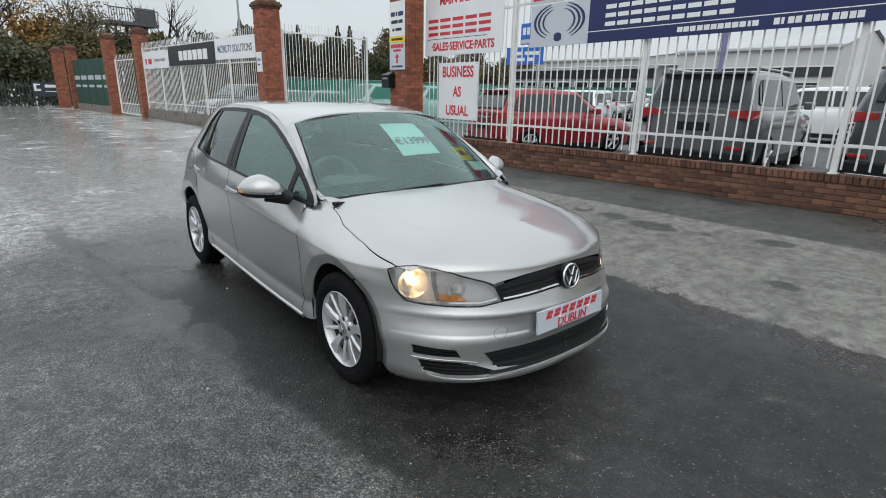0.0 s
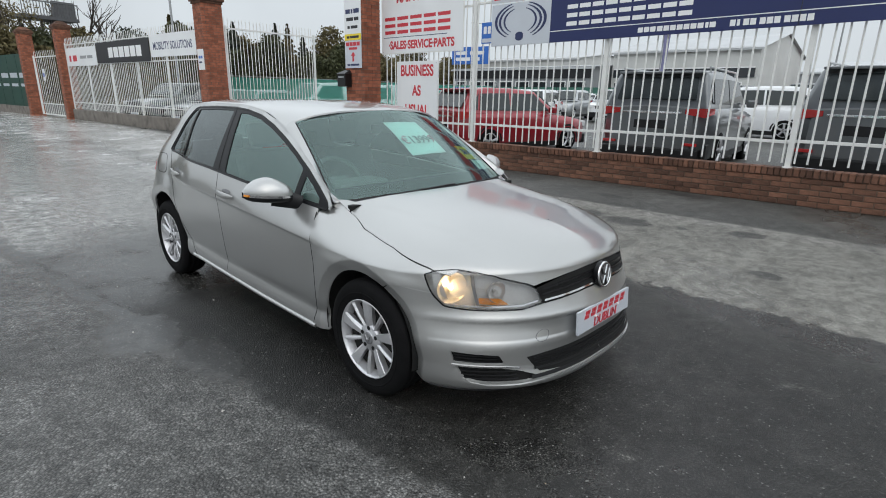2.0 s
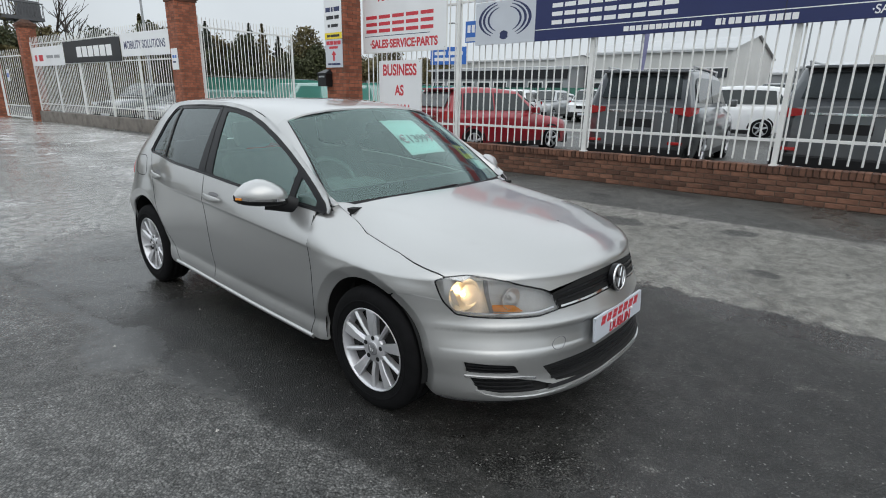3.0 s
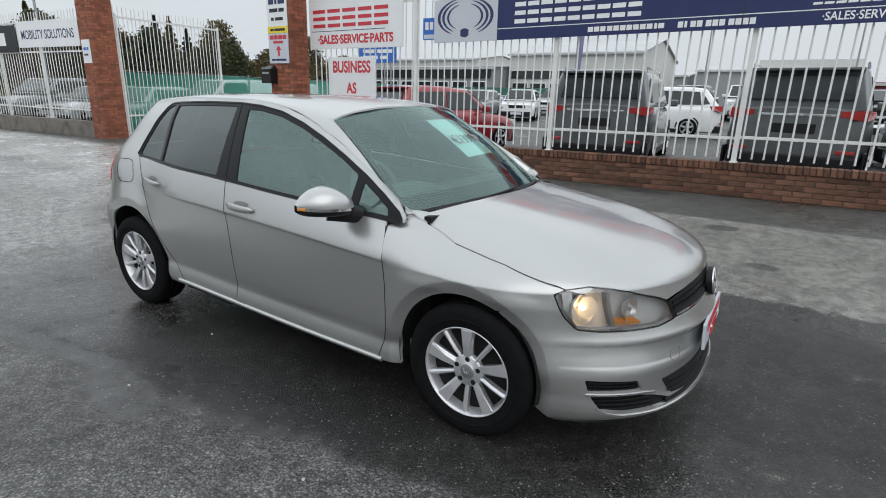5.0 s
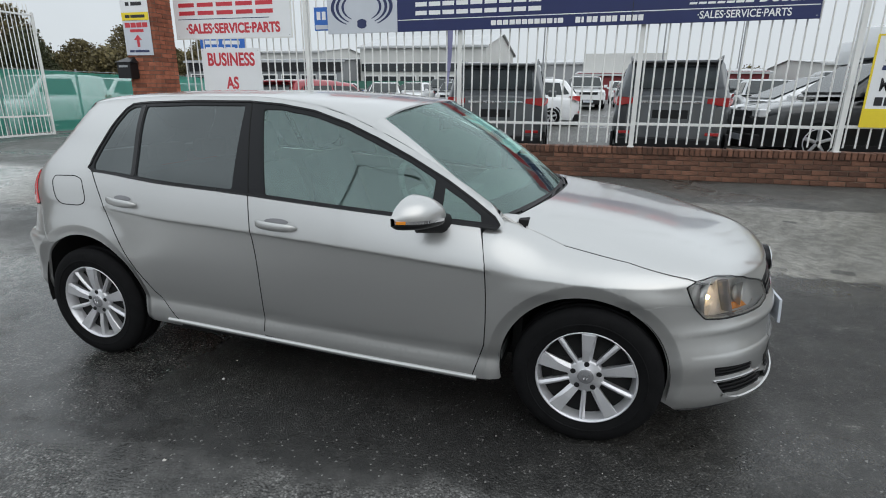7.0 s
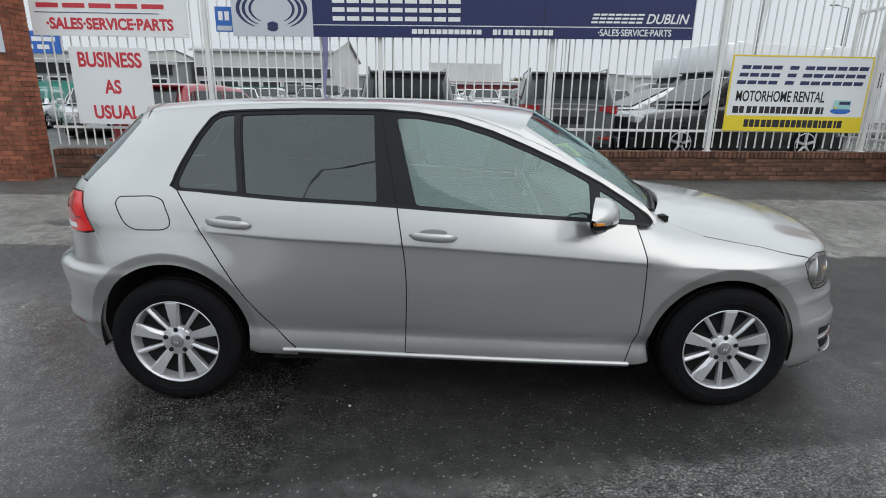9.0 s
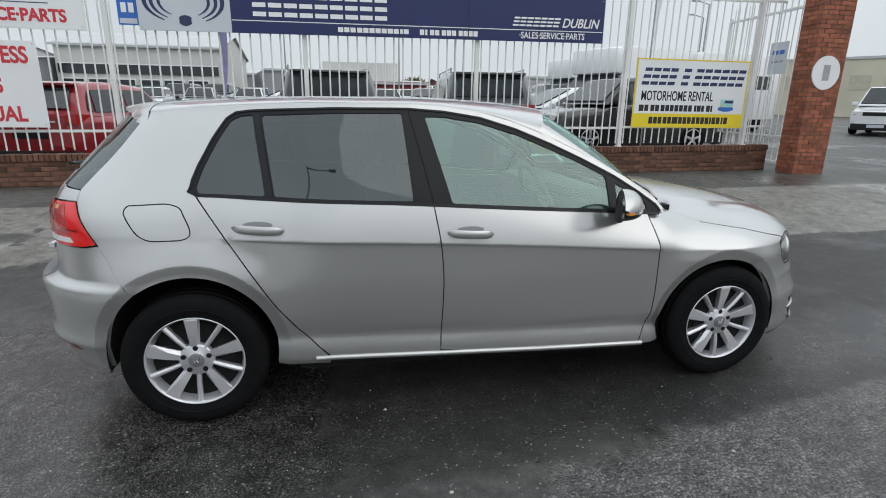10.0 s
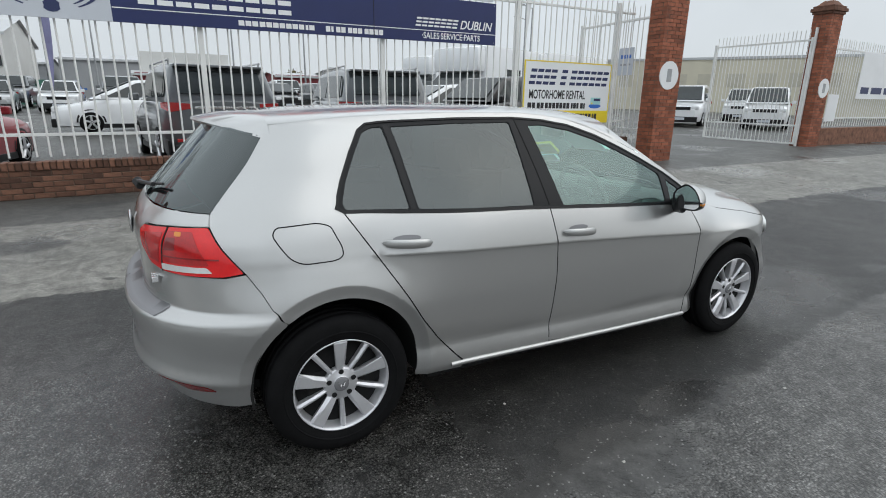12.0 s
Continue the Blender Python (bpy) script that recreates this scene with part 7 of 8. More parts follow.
def yard_car(name, kind, paint_mat, label, m=None, rails=False, panel_van=False):
    k = KINDS[kind]
    L, W, H, c, belt, hood = k["l"], k["w"], k["h"], k["c"], k["belt"], k["hood"]
    car = empty(name, m)
    tagged(car, label, "van" if kind == "van" else "car", "cars in the yard")
    # lower body: rings across the car, narrowed at nose and tail
    st = [-0.5, -0.492, -0.47, -0.42, -0.3, -0.1, 0.1, 0.25, 0.35, 0.43, 0.475, 0.493, 0.5]
    bm = bmesh.new()
    rings = []
    for s in st:
        e = abs(s) / 0.5
        w = W / 2 * (1 - 0.22 * max(0.0, e - 0.78) / 0.22 * max(0.0, e - 0.78) / 0.22) * (1 if e < 0.97 else 0.93)
        top = belt if s < k["f0"] - 0.06 else belt + (hood - belt) * min(1.0, (s - k["f0"] + 0.06) / 0.08) - 0.16 * max(0.0, s - 0.30) / 0.2
        if s > 0.48:
            top -= 0.06 * (s - 0.48) / 0.02 + 0.06
        if s < -0.485:
            top -= 0.04
        bot = c + (0.05 if e > 0.95 else 0.0)
        prof = [(0.80, bot), (0.955, bot + 0.04), (0.99, bot + 0.16), (1.0, (bot + top) / 2 + 0.06), (0.985, top - 0.14), (0.955, top - 0.045), (0.90, top), (0.5, top + 0.022), (0.0, top + 0.03)]
        half = [(-a * w, z) for a, z in prof]
        full = half + [(-y, z) for y, z in half[-2::-1]]
        rings.append([bm.verts.new((s * L, y, z)) for y, z in full])
    for a, b in zip(rings[:-1], rings[1:]):
        for i in range(len(a) - 1):
            bm.faces.new((a[i], a[i + 1], b[i + 1], b[i]))
        bm.faces.new((a[-1], a[0], b[0], b[-1]))
    bm.faces.new(rings[0]), bm.faces.new(rings[-1])
    body = part("body", bm, paint_mat, car, smooth=True)
    # cabin
    wb_, wt = W / 2 * 0.93, W / 2 * (0.79 if kind in ("suv", "van") else 0.72)
    bx = [k["r0"] * L, k["r1"] * L, k["f1"] * L, k["f0"] * L]
    bm = bmesh.new()

    def ring(x, y, z0):
        return [bm.verts.new((x, sy * y, z0)) for sy in (-1, 1)]
    roof_pts = [(bx[1], H - 0.05), (bx[1] + 0.22 * (bx[2] - bx[1]), H), (bx[1] + 0.6 * (bx[2] - bx[1]), H), (bx[2], H - 0.055)]
    lo = [ring(x, wb_, belt - 0.02) for x in (bx[0] + 0.02, bx[1], bx[1] + 0.22 * (bx[2] - bx[1]), bx[1] + 0.6 * (bx[2] - bx[1]), bx[2], bx[3])]
    hi = [ring(x, wt, z) for x, z in roof_pts]
    for i in range(3):
        bm.faces.new((hi[i][0], hi[i][1], hi[i + 1][1], hi[i + 1][0]))
    for sd in (0, 1):
        bm.faces.new((lo[0][sd], lo[1][sd], hi[0][sd]))
        for i in range(3):
            bm.faces.new((lo[i + 1][sd], lo[i + 2][sd], hi[i + 1][sd], hi[i][sd]))
        bm.faces.new((lo[4][sd], lo[5][sd], hi[3][sd]))
    bm.faces.new((lo[0][0], lo[0][1], hi[0][1], hi[0][0])), bm.faces.new((lo[5][0], lo[5][1], hi[3][1], hi[3][0]))
    bmesh.ops.recalc_face_normals(bm, faces=bm.faces)
    bmesh.ops.bevel(bm, geom=[e for e in bm.edges if len(e.link_faces) == 2 and e.calc_face_angle(0) > 0.4], offset=0.085, segments=4, affect="EDGES", profile=0.55)
    part("cabin", bm, paint_mat, car, smooth=True)

    def quad(nm, pts, mat, out, parent=car, thick=0.01):
        """A pane with its own thickness, its outline given on the cabin's planes."""
        n = (Vector(pts[1]) - Vector(pts[0])).cross(Vector(pts[2]) - Vector(pts[0])).normalized()
        if n.dot(Vector(out)) < 0:
            n = -n
        b = bmesh.new()
        f = [b.verts.new(Vector(p) + n * 0.020) for p in pts]
        g = [b.verts.new(Vector(p) - n * thick) for p in pts]
        b.faces.new(f)
        for i in range(len(f)):
            b.faces.new((f[i], f[(i + 1) % len(f)], g[(i + 1) % len(f)], g[i]))
        return part(nm, b, mat, parent)

    def at(x0, x1, t, u, y0=wb_, y1=wt, z0=belt, z1=H - 0.05):
        return (x0 + (x1 - x0) * t, u * (y0 + (y1 - y0) * t), z0 + (z1 - z0) * t)
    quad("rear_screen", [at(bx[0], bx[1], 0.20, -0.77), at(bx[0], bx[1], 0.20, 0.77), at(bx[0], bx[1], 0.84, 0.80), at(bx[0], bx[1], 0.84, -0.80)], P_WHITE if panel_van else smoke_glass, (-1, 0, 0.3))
    quad("windscreen", [at(bx[3], bx[2], 0.08, -0.90), at(bx[3], bx[2], 0.08, 0.90), at(bx[3], bx[2], 0.93, 0.92), at(bx[3], bx[2], 0.93, -0.92)], car_glass, (1, 0, 0.5))

    def side_at(x, t, sd):
        return (x, sd * (wb_ + (wt - wb_) * t), belt - 0.02 + (H - 0.05 - belt + 0.02) * t)
    span = bx[2] - bx[1]
    for sd in (-1, 1):
        a0 = bx[0] + 0.42 * (bx[1] - bx[0]) + 0.12
        quad("front_window", [side_at(bx[1] + 0.56 * span, 0.10, sd), side_at(bx[3] - 0.16 * L * 0.5, 0.10, sd), side_at(bx[2] - 0.06, 0.84, sd), side_at(bx[1] + 0.58 * span, 0.86, sd)], car_glass, (0, sd, 0))
        if not panel_van:
            quad("rear_window", [side_at(bx[1] + 0.05 * span, 0.12, sd), side_at(bx[1] + 0.53 * span, 0.10, sd), side_at(bx[1] + 0.55 * span, 0.86, sd), side_at(bx[1] + 0.10 * span, 0.82, sd)], car_glass, (0, sd, 0))
            quad("quarter_window", [side_at(a0, 0.18, sd), side_at(bx[1] + 0.02 * span, 0.13, sd), side_at(bx[1] + 0.07 * span, 0.80, sd), side_at(bx[1] + 0.04, 0.62, sd)], car_glass, (0, sd, 0))
        # lamps
        y0, y1 = sd * W * (0.452 if kind == "suv" else 0.458), sd * W * (0.29 if kind == "suv" else 0.34)
        lz = (belt - 0.17, belt - 0.02) if kind == "suv" else (belt - 0.16, belt + 0.02)
        tail_ = empty("tail_lamp")
        tail_.parent = car
        b_ = bmesh.new()
        lens_ = [(-L / 2 - 0.012, y1, lz[0] + 0.05), (-L / 2 - 0.012, y0, lz[0]), (-L / 2 + 0.24, sd * W * 0.497, lz[0] + 0.06), (-L / 2 + 0.30, sd * W * 0.493, lz[1] - 0.01), (-L / 2 - 0.012, y0, lz[1]), (-L / 2 - 0.012, y1, lz[1] - 0.02)]
        o_ = [b_.verts.new(p) for p in lens_]
        i_ = [b_.verts.new((p[0] + 0.06, p[1] * 0.93, p[2])) for p in lens_]
        b_.faces.new((o_[0], o_[1], o_[4], o_[5])), b_.faces.new((o_[1], o_[2], o_[3], o_[4]))
        for q_ in range(6):
            b_.faces.new((o_[q_], o_[(q_ + 1) % 6], i_[(q_ + 1) % 6], i_[q_]))
        part("lens", b_, lamp_red, tail_, "red tail lamp lens")
        box_part("reflector", (-L / 2 - 0.036, -L / 2 + 0.02, min(sd * W * 0.42, sd * W * 0.30), max(sd * W * 0.42, sd * W * 0.30), c + 0.27, c + 0.32), lamp_red, car, bevel=0.006)
        y0, y1 = sd * W * 0.43, sd * W * 0.26
        box_part("head_lamp", (L / 2 - 0.22, L / 2 - 0.02, min(y0, y1), max(y0, y1), hood - 0.27, hood - 0.13), lamp_white, car, bevel=0.025, label="clear head lamp")
        box_part("door_mirror", (k["f0"] * L - 0.42, k["f0"] * L - 0.28, sd * (W / 2 + 0.08) - 0.09, sd * (W / 2 + 0.08) + 0.09, belt - 0.02, belt + 0.12), paint_mat, car, bevel=0.03)
        box_part("sill", (-k["wb"] / 2, k["wb"] / 2, sd * (W / 2 - 0.05) - 0.04, sd * (W / 2 - 0.05) + 0.04, c - 0.02, c + 0.10), M["plastic"], car, bevel=0.01)
        if rails:
            b = rod(bmesh.new(), (bx[1] + 0.15, sd * (wt - 0.03), H + 0.035), (bx[2] - 0.1, sd * (wt - 0.03), H + 0.03), 0.017, 8)
            for x in (bx[1] + 0.2, bx[2] - 0.15):
                rod(b, (x, sd * (wt - 0.03), H - 0.06), (x, sd * (wt - 0.03), H + 0.03), 0.017, 8)
            part("roof_rail", b, P_SILVER, car)
        for x in (-k["wb"] / 2, k["wb"] / 2):
            wh = empty("wheel", pose(x, sd * (W / 2 - 0.10), k["tr"] - 0.0, 0, 0, 90))
            wh.parent = car
            wh.matrix_local = pose(x, sd * (W / 2 - 0.10), k["tr"], 0, 0, 90)
            v, f = lathe([(-0.10, 0.02), (-0.11, k["tr"] * 0.66), (-0.10, k["tr"] * 0.93), (-0.07, k["tr"]), (0.07, k["tr"]), (0.10, k["tr"] * 0.93), (0.11, k["tr"] * 0.66), (0.10, 0.02)], 24)
            mesh_object("tyre", v, f, M["rubber"], wh)
            ox = 0.112 if sd < 0 else -0.112
            ox = -ox
            b = bmesh.new()
            for i in range(5):
                q = radians(72 * i + 18)
                rod(b, (ox, 0.03 * math.cos(q), 0.03 * math.sin(q)), (ox, k["tr"] * 0.60 * math.cos(q), k["tr"] * 0.60 * math.sin(q)), 0.03, 6)
            v, f = lathe([(ox, k["tr"] * 0.60), (ox * 1.04, k["tr"] * 0.64), (ox * 0.9, k["tr"] * 0.68)], 24)
            part("spokes", b, alloy, wh)
            mesh_object("rim", v, f, alloy, wh)
            v, f = lathe([(-0.125, k["tr"] + 0.055), (-0.124, k["tr"] + 0.01)], 20, arc=(radians(0), radians(180)))
            am = mesh_object("arch_trim", [(x + a[1], sd * (W / 2 - 0.004), k["tr"] + a[2]) for a in v], f, M["plastic"], car)
    box_part("rear_bumper", (-L / 2 - 0.03, -L / 2 + 0.2, -W * 0.44, W * 0.44, c, c + 0.22), M["plastic"], car, bevel=0.03)
    box_part("front_bumper", (L / 2 - 0.2, L / 2 + 0.03, -W * 0.42, W * 0.42, c, c + 0.24), M["plastic"], car, bevel=0.03)
    box_part("front_grille", (L / 2 - 0.04, L / 2 + 0.012, -W * 0.25, W * 0.25, hood - 0.30, hood - 0.16), M["plastic"], car, bevel=0.01)
    box_part("rear_trim", (-L / 2 - 0.014, -L / 2 + 0.02, -W * 0.26, W * 0.26, belt - 0.12, belt - 0.085), chrome, car, bevel=0.004)
    box_part("plate_recess", (-L / 2 - 0.016, -L / 2 + 0.02, -0.28, 0.28, belt - 0.37, belt - 0.23), M["plastic"], car, bevel=0.004)
    if kind in ("suv", "hatch"):
        box_part("roof_spoiler", (bx[1] - 0.14, bx[1] + 0.14, -wt * 0.94, wt * 0.94, H - 0.075, H - 0.035), paint_mat, car, bevel=0.015)
        box_part("rear_wiper", (bx[0] + 0.02 * L - 0.02, bx[0] + 0.02 * L + 0.0, -0.30, 0.05, belt + 0.10, belt + 0.125), M["plastic"], car, bevel=0.005)
    if kind == "suv":
        for sd in (-1, 1):
            box_part("exhaust_trim", (-L / 2 - 0.045, -L / 2 + 0.02, min(sd * 0.30, sd * 0.78), max(sd * 0.30, sd * 0.78), c + 0.02, c + 0.05), chrome, car, bevel=0.006)
            box_part("wheel_cladding", (-L / 2 + 0.05, -L / 2 + 0.30, sd * W * 0.478 - 0.02, sd * W * 0.478 + 0.02, c + 0.02, c + 0.30), M["plastic"], car, bevel=0.02)
    box_part("number_plate", (L / 2 + 0.02, L / 2 + 0.04, -0.26, 0.26, c + 0.10, c + 0.21), M["sign_silver"], car, bevel=0.002)
    return car


def park(x, y, heading):
    return pose(x, y, ground_z(x, y) + 0.01, 0, 0, heading)


yard_car("grey_suv", "suv", P_GREY, "graphite grey sport utility vehicle parked nose-in behind the fence", park(10.15, 2.25, 6), rails=True)
yard_car("grey_suv", "suv", P_GREY, "graphite grey sport utility vehicle with roof rails behind the fence", park(10.25, -1.20, -5), rails=True)
yard_car("red_hatchback", "hatch", P_RED, "bright red hatchback parked behind the fence", park(9.45, 6.35, -12))
yard_car("white_hatchback", "wedge", P_WHITE, "white wedge-shaped hatchback parked across the yard", park(17.6, 3.3, 96))
yard_car("black_suv", "suv", P_BLACK, "black sport utility vehicle parked sideways behind the fence", park(9.75, -4.75, 97))
yard_car("white_saloon", "wedge", P_WHITE, "white car parked behind the black one", park(12.6, -4.6, 98))
# rows further back
stock = [("white_car", "hatch", P_WHITE, "white hatchback in the distant row of stock cars"), ("silver_car", "hatch", P_SILVER, "silver hatchback in the distant row of stock cars"),
         ("blue_car", "hatch", P_BLUE, "blue hatchback in the distant row of stock cars"), ("grey_car", "suv", P_GREY, "grey sport utility vehicle in the distant stock row"),
         ("black_car", "wedge", P_BLACK, "black saloon in the distant row of stock cars"), ("white_suv", "suv", P_WHITE, "white sport utility vehicle in the distant stock row")]
made = {}
rng = random.Random(11)
rows = [(24.0, 11.0, 26.0, 2.45, 195), (31.0, -9.0, 24.0, 2.5, 185), (38.0, -14.0, 30.0, 2.5, 180), (19.5, 12.5, 20.0, 2.5, 200), (20.5, -13.5, -3.5, 2.6, 172)]
order = [0, 1, 0, 2, 0, 3, 1, 0, 4, 0, 5, 0]
count = 0
for x, ya, yb, gap, head in rows:
    y = ya
    while y < yb:
        nm, kd, pm, lab = stock[order[count % 12] if rng.random() < 0.75 else rng.randrange(6)]
        m = park(x + rng.uniform(-0.4, 0.4), y, head + rng.uniform(-4, 4))
        if nm in made:
            copy_thing(made[nm], m)
        else:
            made[nm] = yard_car(nm, kd, pm, lab, m)
        y += gap + rng.uniform(0, 0.3)
        count += 1
# small cars near the blue one seen past the red hatchback
copy_thing(made["white_car"], park(14.8, 9.6, 205))
copy_thing(made["silver_car"], park(15.6, 12.6, 208))
# vans
van = yard_car("white_van", "van", P_WHITE, "white panel van parked beyond the far gate", park(15.5, -19.8, 120), panel_van=True)
copy_thing(van, park(13.2, -22.6, 118))
copy_thing(van, park(17.5, -27.5, 118))
copy_thing(van, park(12.6, 19.4, 186))
copy_thing(van, park(16.6, 20.6, 188))
copy_thing(made["silver_car"], park(9.4, 19.6, 196))
copy_thing(made["silver_car"], park(9.0, 22.3, 196))
copy_thing(made["grey_car"], park(8.6, 25.2, 197))


def motorhome(m, label):
    h = empty("motorhome", m)
    tagged(h, label, "motorhome")
    bm = box(bmesh.new(), -3.0, 1.6, -1.1, 1.1, 0.45, 2.85, 0.10)
    part("living_body", bm, P_WHITE, h, smooth=True)
    bm = box(bmesh.new(), 1.2, 2.0, -1.05, 1.05, 1.95, 2.80, 0.18)
    part("overcab", bm, P_WHITE, h, smooth=True)
    bm = box(bmesh.new(), 1.5, 3.0, -0.98, 0.98, 0.40, 1.35, 0.18)
    part("bonnet", bm, P_WHITE, h, smooth=True)
    bm = bmesh.new()
    vs = [bm.verts.new(p) for p in ((2.55, -0.92, 1.32), (2.55, 0.92, 1.32), (1.75, 0.85, 1.98), (1.75, -0.85, 1.98), (1.5, -0.92, 1.32), (1.5, 0.92, 1.32))]
    for f in ((0, 1, 2, 3), (0, 3, 4), (1, 5, 2)):
        bm.faces.new([vs[i] for i in f])
    part("windscreen", bm, car_glass, h)
    for sy in (-1, 1):
        for x0 in (-2.3, -0.6):
            box_part("side_window", (x0, x0 + 0.9, sy * 1.1 - 0.01, sy * 1.1 + 0.01, 1.6, 2.1), car_glass, h, bevel=0.005)
        for x0 in (-1.9, 2.0):
            v, f = lathe([(-0.1, 0.02), (-0.1, 0.30), (-0.07, 0.34), (0.07, 0.34), (0.1, 0.30), (0.1, 0.02)], 20)
            mesh_object("wheel", [(x0 + a[1], sy * 0.95 + a[0], 0.34 + a[2]) for a in v], f, M["rubber"], h)
    box_part("roof_hatch", (-1.2, -0.7, -0.25, 0.25, 2.83, 2.93), M["sign_silver"], h, bevel=0.02)
    return h


mh = motorhome(park(16.0, -8.6, 110), "white motorhome parked behind the fence")
copy_thing(mh, park(22.0, -10.2, 100))
copy_thing(mh, park(17.0, -12.4, 105))

# ---- green netting behind the open gate ----
net = bpy.data.materials.new("green_windbreak_net")
net.use_nodes = True
nn, nl = net.node_tree.nodes, net.node_tree.links
tr, df_, mx = nn.new("ShaderNodeBsdfTransparent"), nn.new("ShaderNodeBsdfDiffuse"), nn.new("ShaderNodeMixShader")
df_.inputs["Color"].default_value = (0.10, 0.42, 0.33, 1)
mx.inputs["Fac"].default_value = 0.55
nl.new(tr.outputs[0], mx.inputs[1]), nl.new(df_.outputs[0], mx.inputs[2]), nl.new(mx.outputs[0], nn["Material Output"].inputs["Surface"])
nf = tagged(empty("windbreak_fence", pose(0, 16.9, 0)), "pale green windbreak netting on posts inside the gateway", "netting")
vs, fs = [], []
for i in range(61):
    x = 7.0 + 0.25 * i
    for z in (0.1, 0.7, 1.3, 1.95):
        vs.append((x, 0.04 * math.sin(2.1 * x) + 0.02 * math.sin(7 * x + z), z + 0.02 * math.sin(1.3 * x)))
for i in range(60):
    for j in range(3):
        fs.append((i * 4 + j, i * 4 + j + 1, i * 4 + j + 5, i * 4 + j + 4))
mesh_object("net", vs, fs, net, nf)
for i in range(7):
    part("post", rod(bmesh.new(), (7.0 + 2.5 * i, 0.05, 0.0), (7.0 + 2.5 * i, 0.05, 2.05), 0.035, 8), M["grey_metal"], nf)
part("wire", rod(bmesh.new(), (7.0, 0.05, 1.98), (22.0, 0.05, 1.98), 0.008, 6), M["grey_metal"], nf)

# ---- buildings across the yard ----
clad_white = surface("off_white_cladding", (0.60, 0.60, 0.58), 0.6, vary=0.08, scale=0.4, bump=0.0, stain=0.1)
clad_grey = surface("mid_grey_cladding", (0.30, 0.31, 0.32), 0.6, vary=0.08, scale=0.4, bump=0.0)
roof_grey = surface("pale_grey_roof_sheet", (0.48, 0.49, 0.50), 0.5, vary=0.1, scale=0.5, bump=0.0)
brick_far = surface("maroon_cladding", (0.20, 0.025, 0.03), 0.6, vary=0.1, scale=0.5, bump=0.0)
glass_far = surface("dark_shop_glass", (0.03, 0.035, 0.04), 0.1, vary=0.1, bump=0.0)


def building(name, x0, x1, y0, y1, z0, eaves, ridge, wall, roof_mat, label):
    b = tagged(empty(name, pose(x0, y0, z0)), label, "building")
    w, d = x1 - x0, y1 - y0
    bm = bmesh.new()
    e, r = eaves - z0, ridge - z0
    v = [bm.verts.new(p) for p in ((0, 0, -1), (w, 0, -1), (w, d, -1), (0, d, -1), (0, 0, e), (w, 0, e), (w, d, e), (0, d, e), (w / 2, 0, r), (w / 2, d, r))]
    for f in ((0, 1, 5, 8, 4), (1, 2, 6, 5), (2, 3, 7, 9, 6), (3, 0, 4, 7)):
        bm.faces.new([v[i] for i in f])
    part("wall", bm, wall, b)
    for sgn in (0, 1):
        bm = bmesh.new()
        xa = -0.3 if sgn == 0 else w + 0.3
        q = [bm.verts.new(p) for p in ((xa, -0.3, e - 0.1), (xa, d + 0.3, e - 0.1), (w / 2, d + 0.3, r + 0.08), (w / 2, -0.3, r + 0.08), (xa, -0.3, e - 0.3), (xa, d + 0.3, e - 0.3))]
        bm.faces.new(q[:4]), bm.faces.new((q[0], q[1], q[5], q[4]))
        part("roof", bm, roof_mat, b)
    return b


wh = building("warehouse", 53, 69, 12.2, 26.0, 0.8, 6.1, 7.7, clad_white, roof_grey, "off-white warehouse with a pale pitched roof and dark glazing")
for i in range(6):
    wn_ = box_part("window", (-0.06, 0.06, 1.2 + 2.1 * i, 2.9 + 2.1 * i, 0.6, 2.2), glass_far, wh)
    box_part("frame", (-0.10, -0.06, 1.1 + 2.1 * i, 1.2 + 2.1 * i, 0.5, 2.3), M["white"], wn_)
    box_part("head", (-0.10, -0.06, 1.2 + 2.1 * i, 2.9 + 2.1 * i, 2.2, 2.3), M["white"], wn_)
box_part("fascia", (-0.12, 0.0, 0.2, 13.6, 2.7, 3.5), glass_far, wh)
box_part("fascia_trim", (-0.14, -0.12, 0.2, 13.6, 3.5, 3.6), M["white"], wh)
sh = building("showroom", 50, 64, 26.5, 46.0, 0.8, 4.6, 5.0, clad_grey, roof_grey, "low grey showroom with dark fascia and framed windows")
for i in range(8):
    w_ = box_part("window", (-0.05, 0.05, 0.8 + 2.35 * i, 2.7 + 2.35 * i, 0.4, 2.2), glass_far, sh)
    for y in (0.8 + 2.35 * i, 2.6 + 2.35 * i):
        box_part("frame", (-0.09, -0.05, y, y + 0.1, 0.4, 2.2), M["white"], w_)
    box_part("head", (-0.09, -0.05, 0.8 + 2.35 * i, 2.7 + 2.35 * i, 2.2, 2.32), M["white"], w_)
box_part("fascia", (-0.15, 0.0, 0.3, 19.2, 2.6, 3.6), M["black"], sh)
rb = building("red_showroom", 60, 72, -8.5, 3.5, 0.8, 3.6, 3.9, brick_far, roof_grey, "dark red showroom with white framed windows")
for i in range(4):
    w_ = box_part("window", (-0.05, 0.05, 0.8 + 2.9 * i, 2.8 + 2.9 * i, 0.3, 2.0), M["sign_white"], rb)
    box_part("pane", (-0.09, -0.05, 1.0 + 2.9 * i, 2.6 + 2.9 * i, 0.5, 1.8), glass_far, w_)
box_part("roof_block", (2.0, 8.0, 3.0, 11.5, 2.8, 4.9), clad_white, rb)
rb2 = building("red_shed", 62, 70, -15.5, -10.5, 0.8, 3.9, 4.2, brick_far, roof_grey, "smaller dark red shed beside the showroom")
box_part("door", (-0.05, 0.05, 1.5, 3.5, -0.5, 2.2), M["sign_white"], rb2)
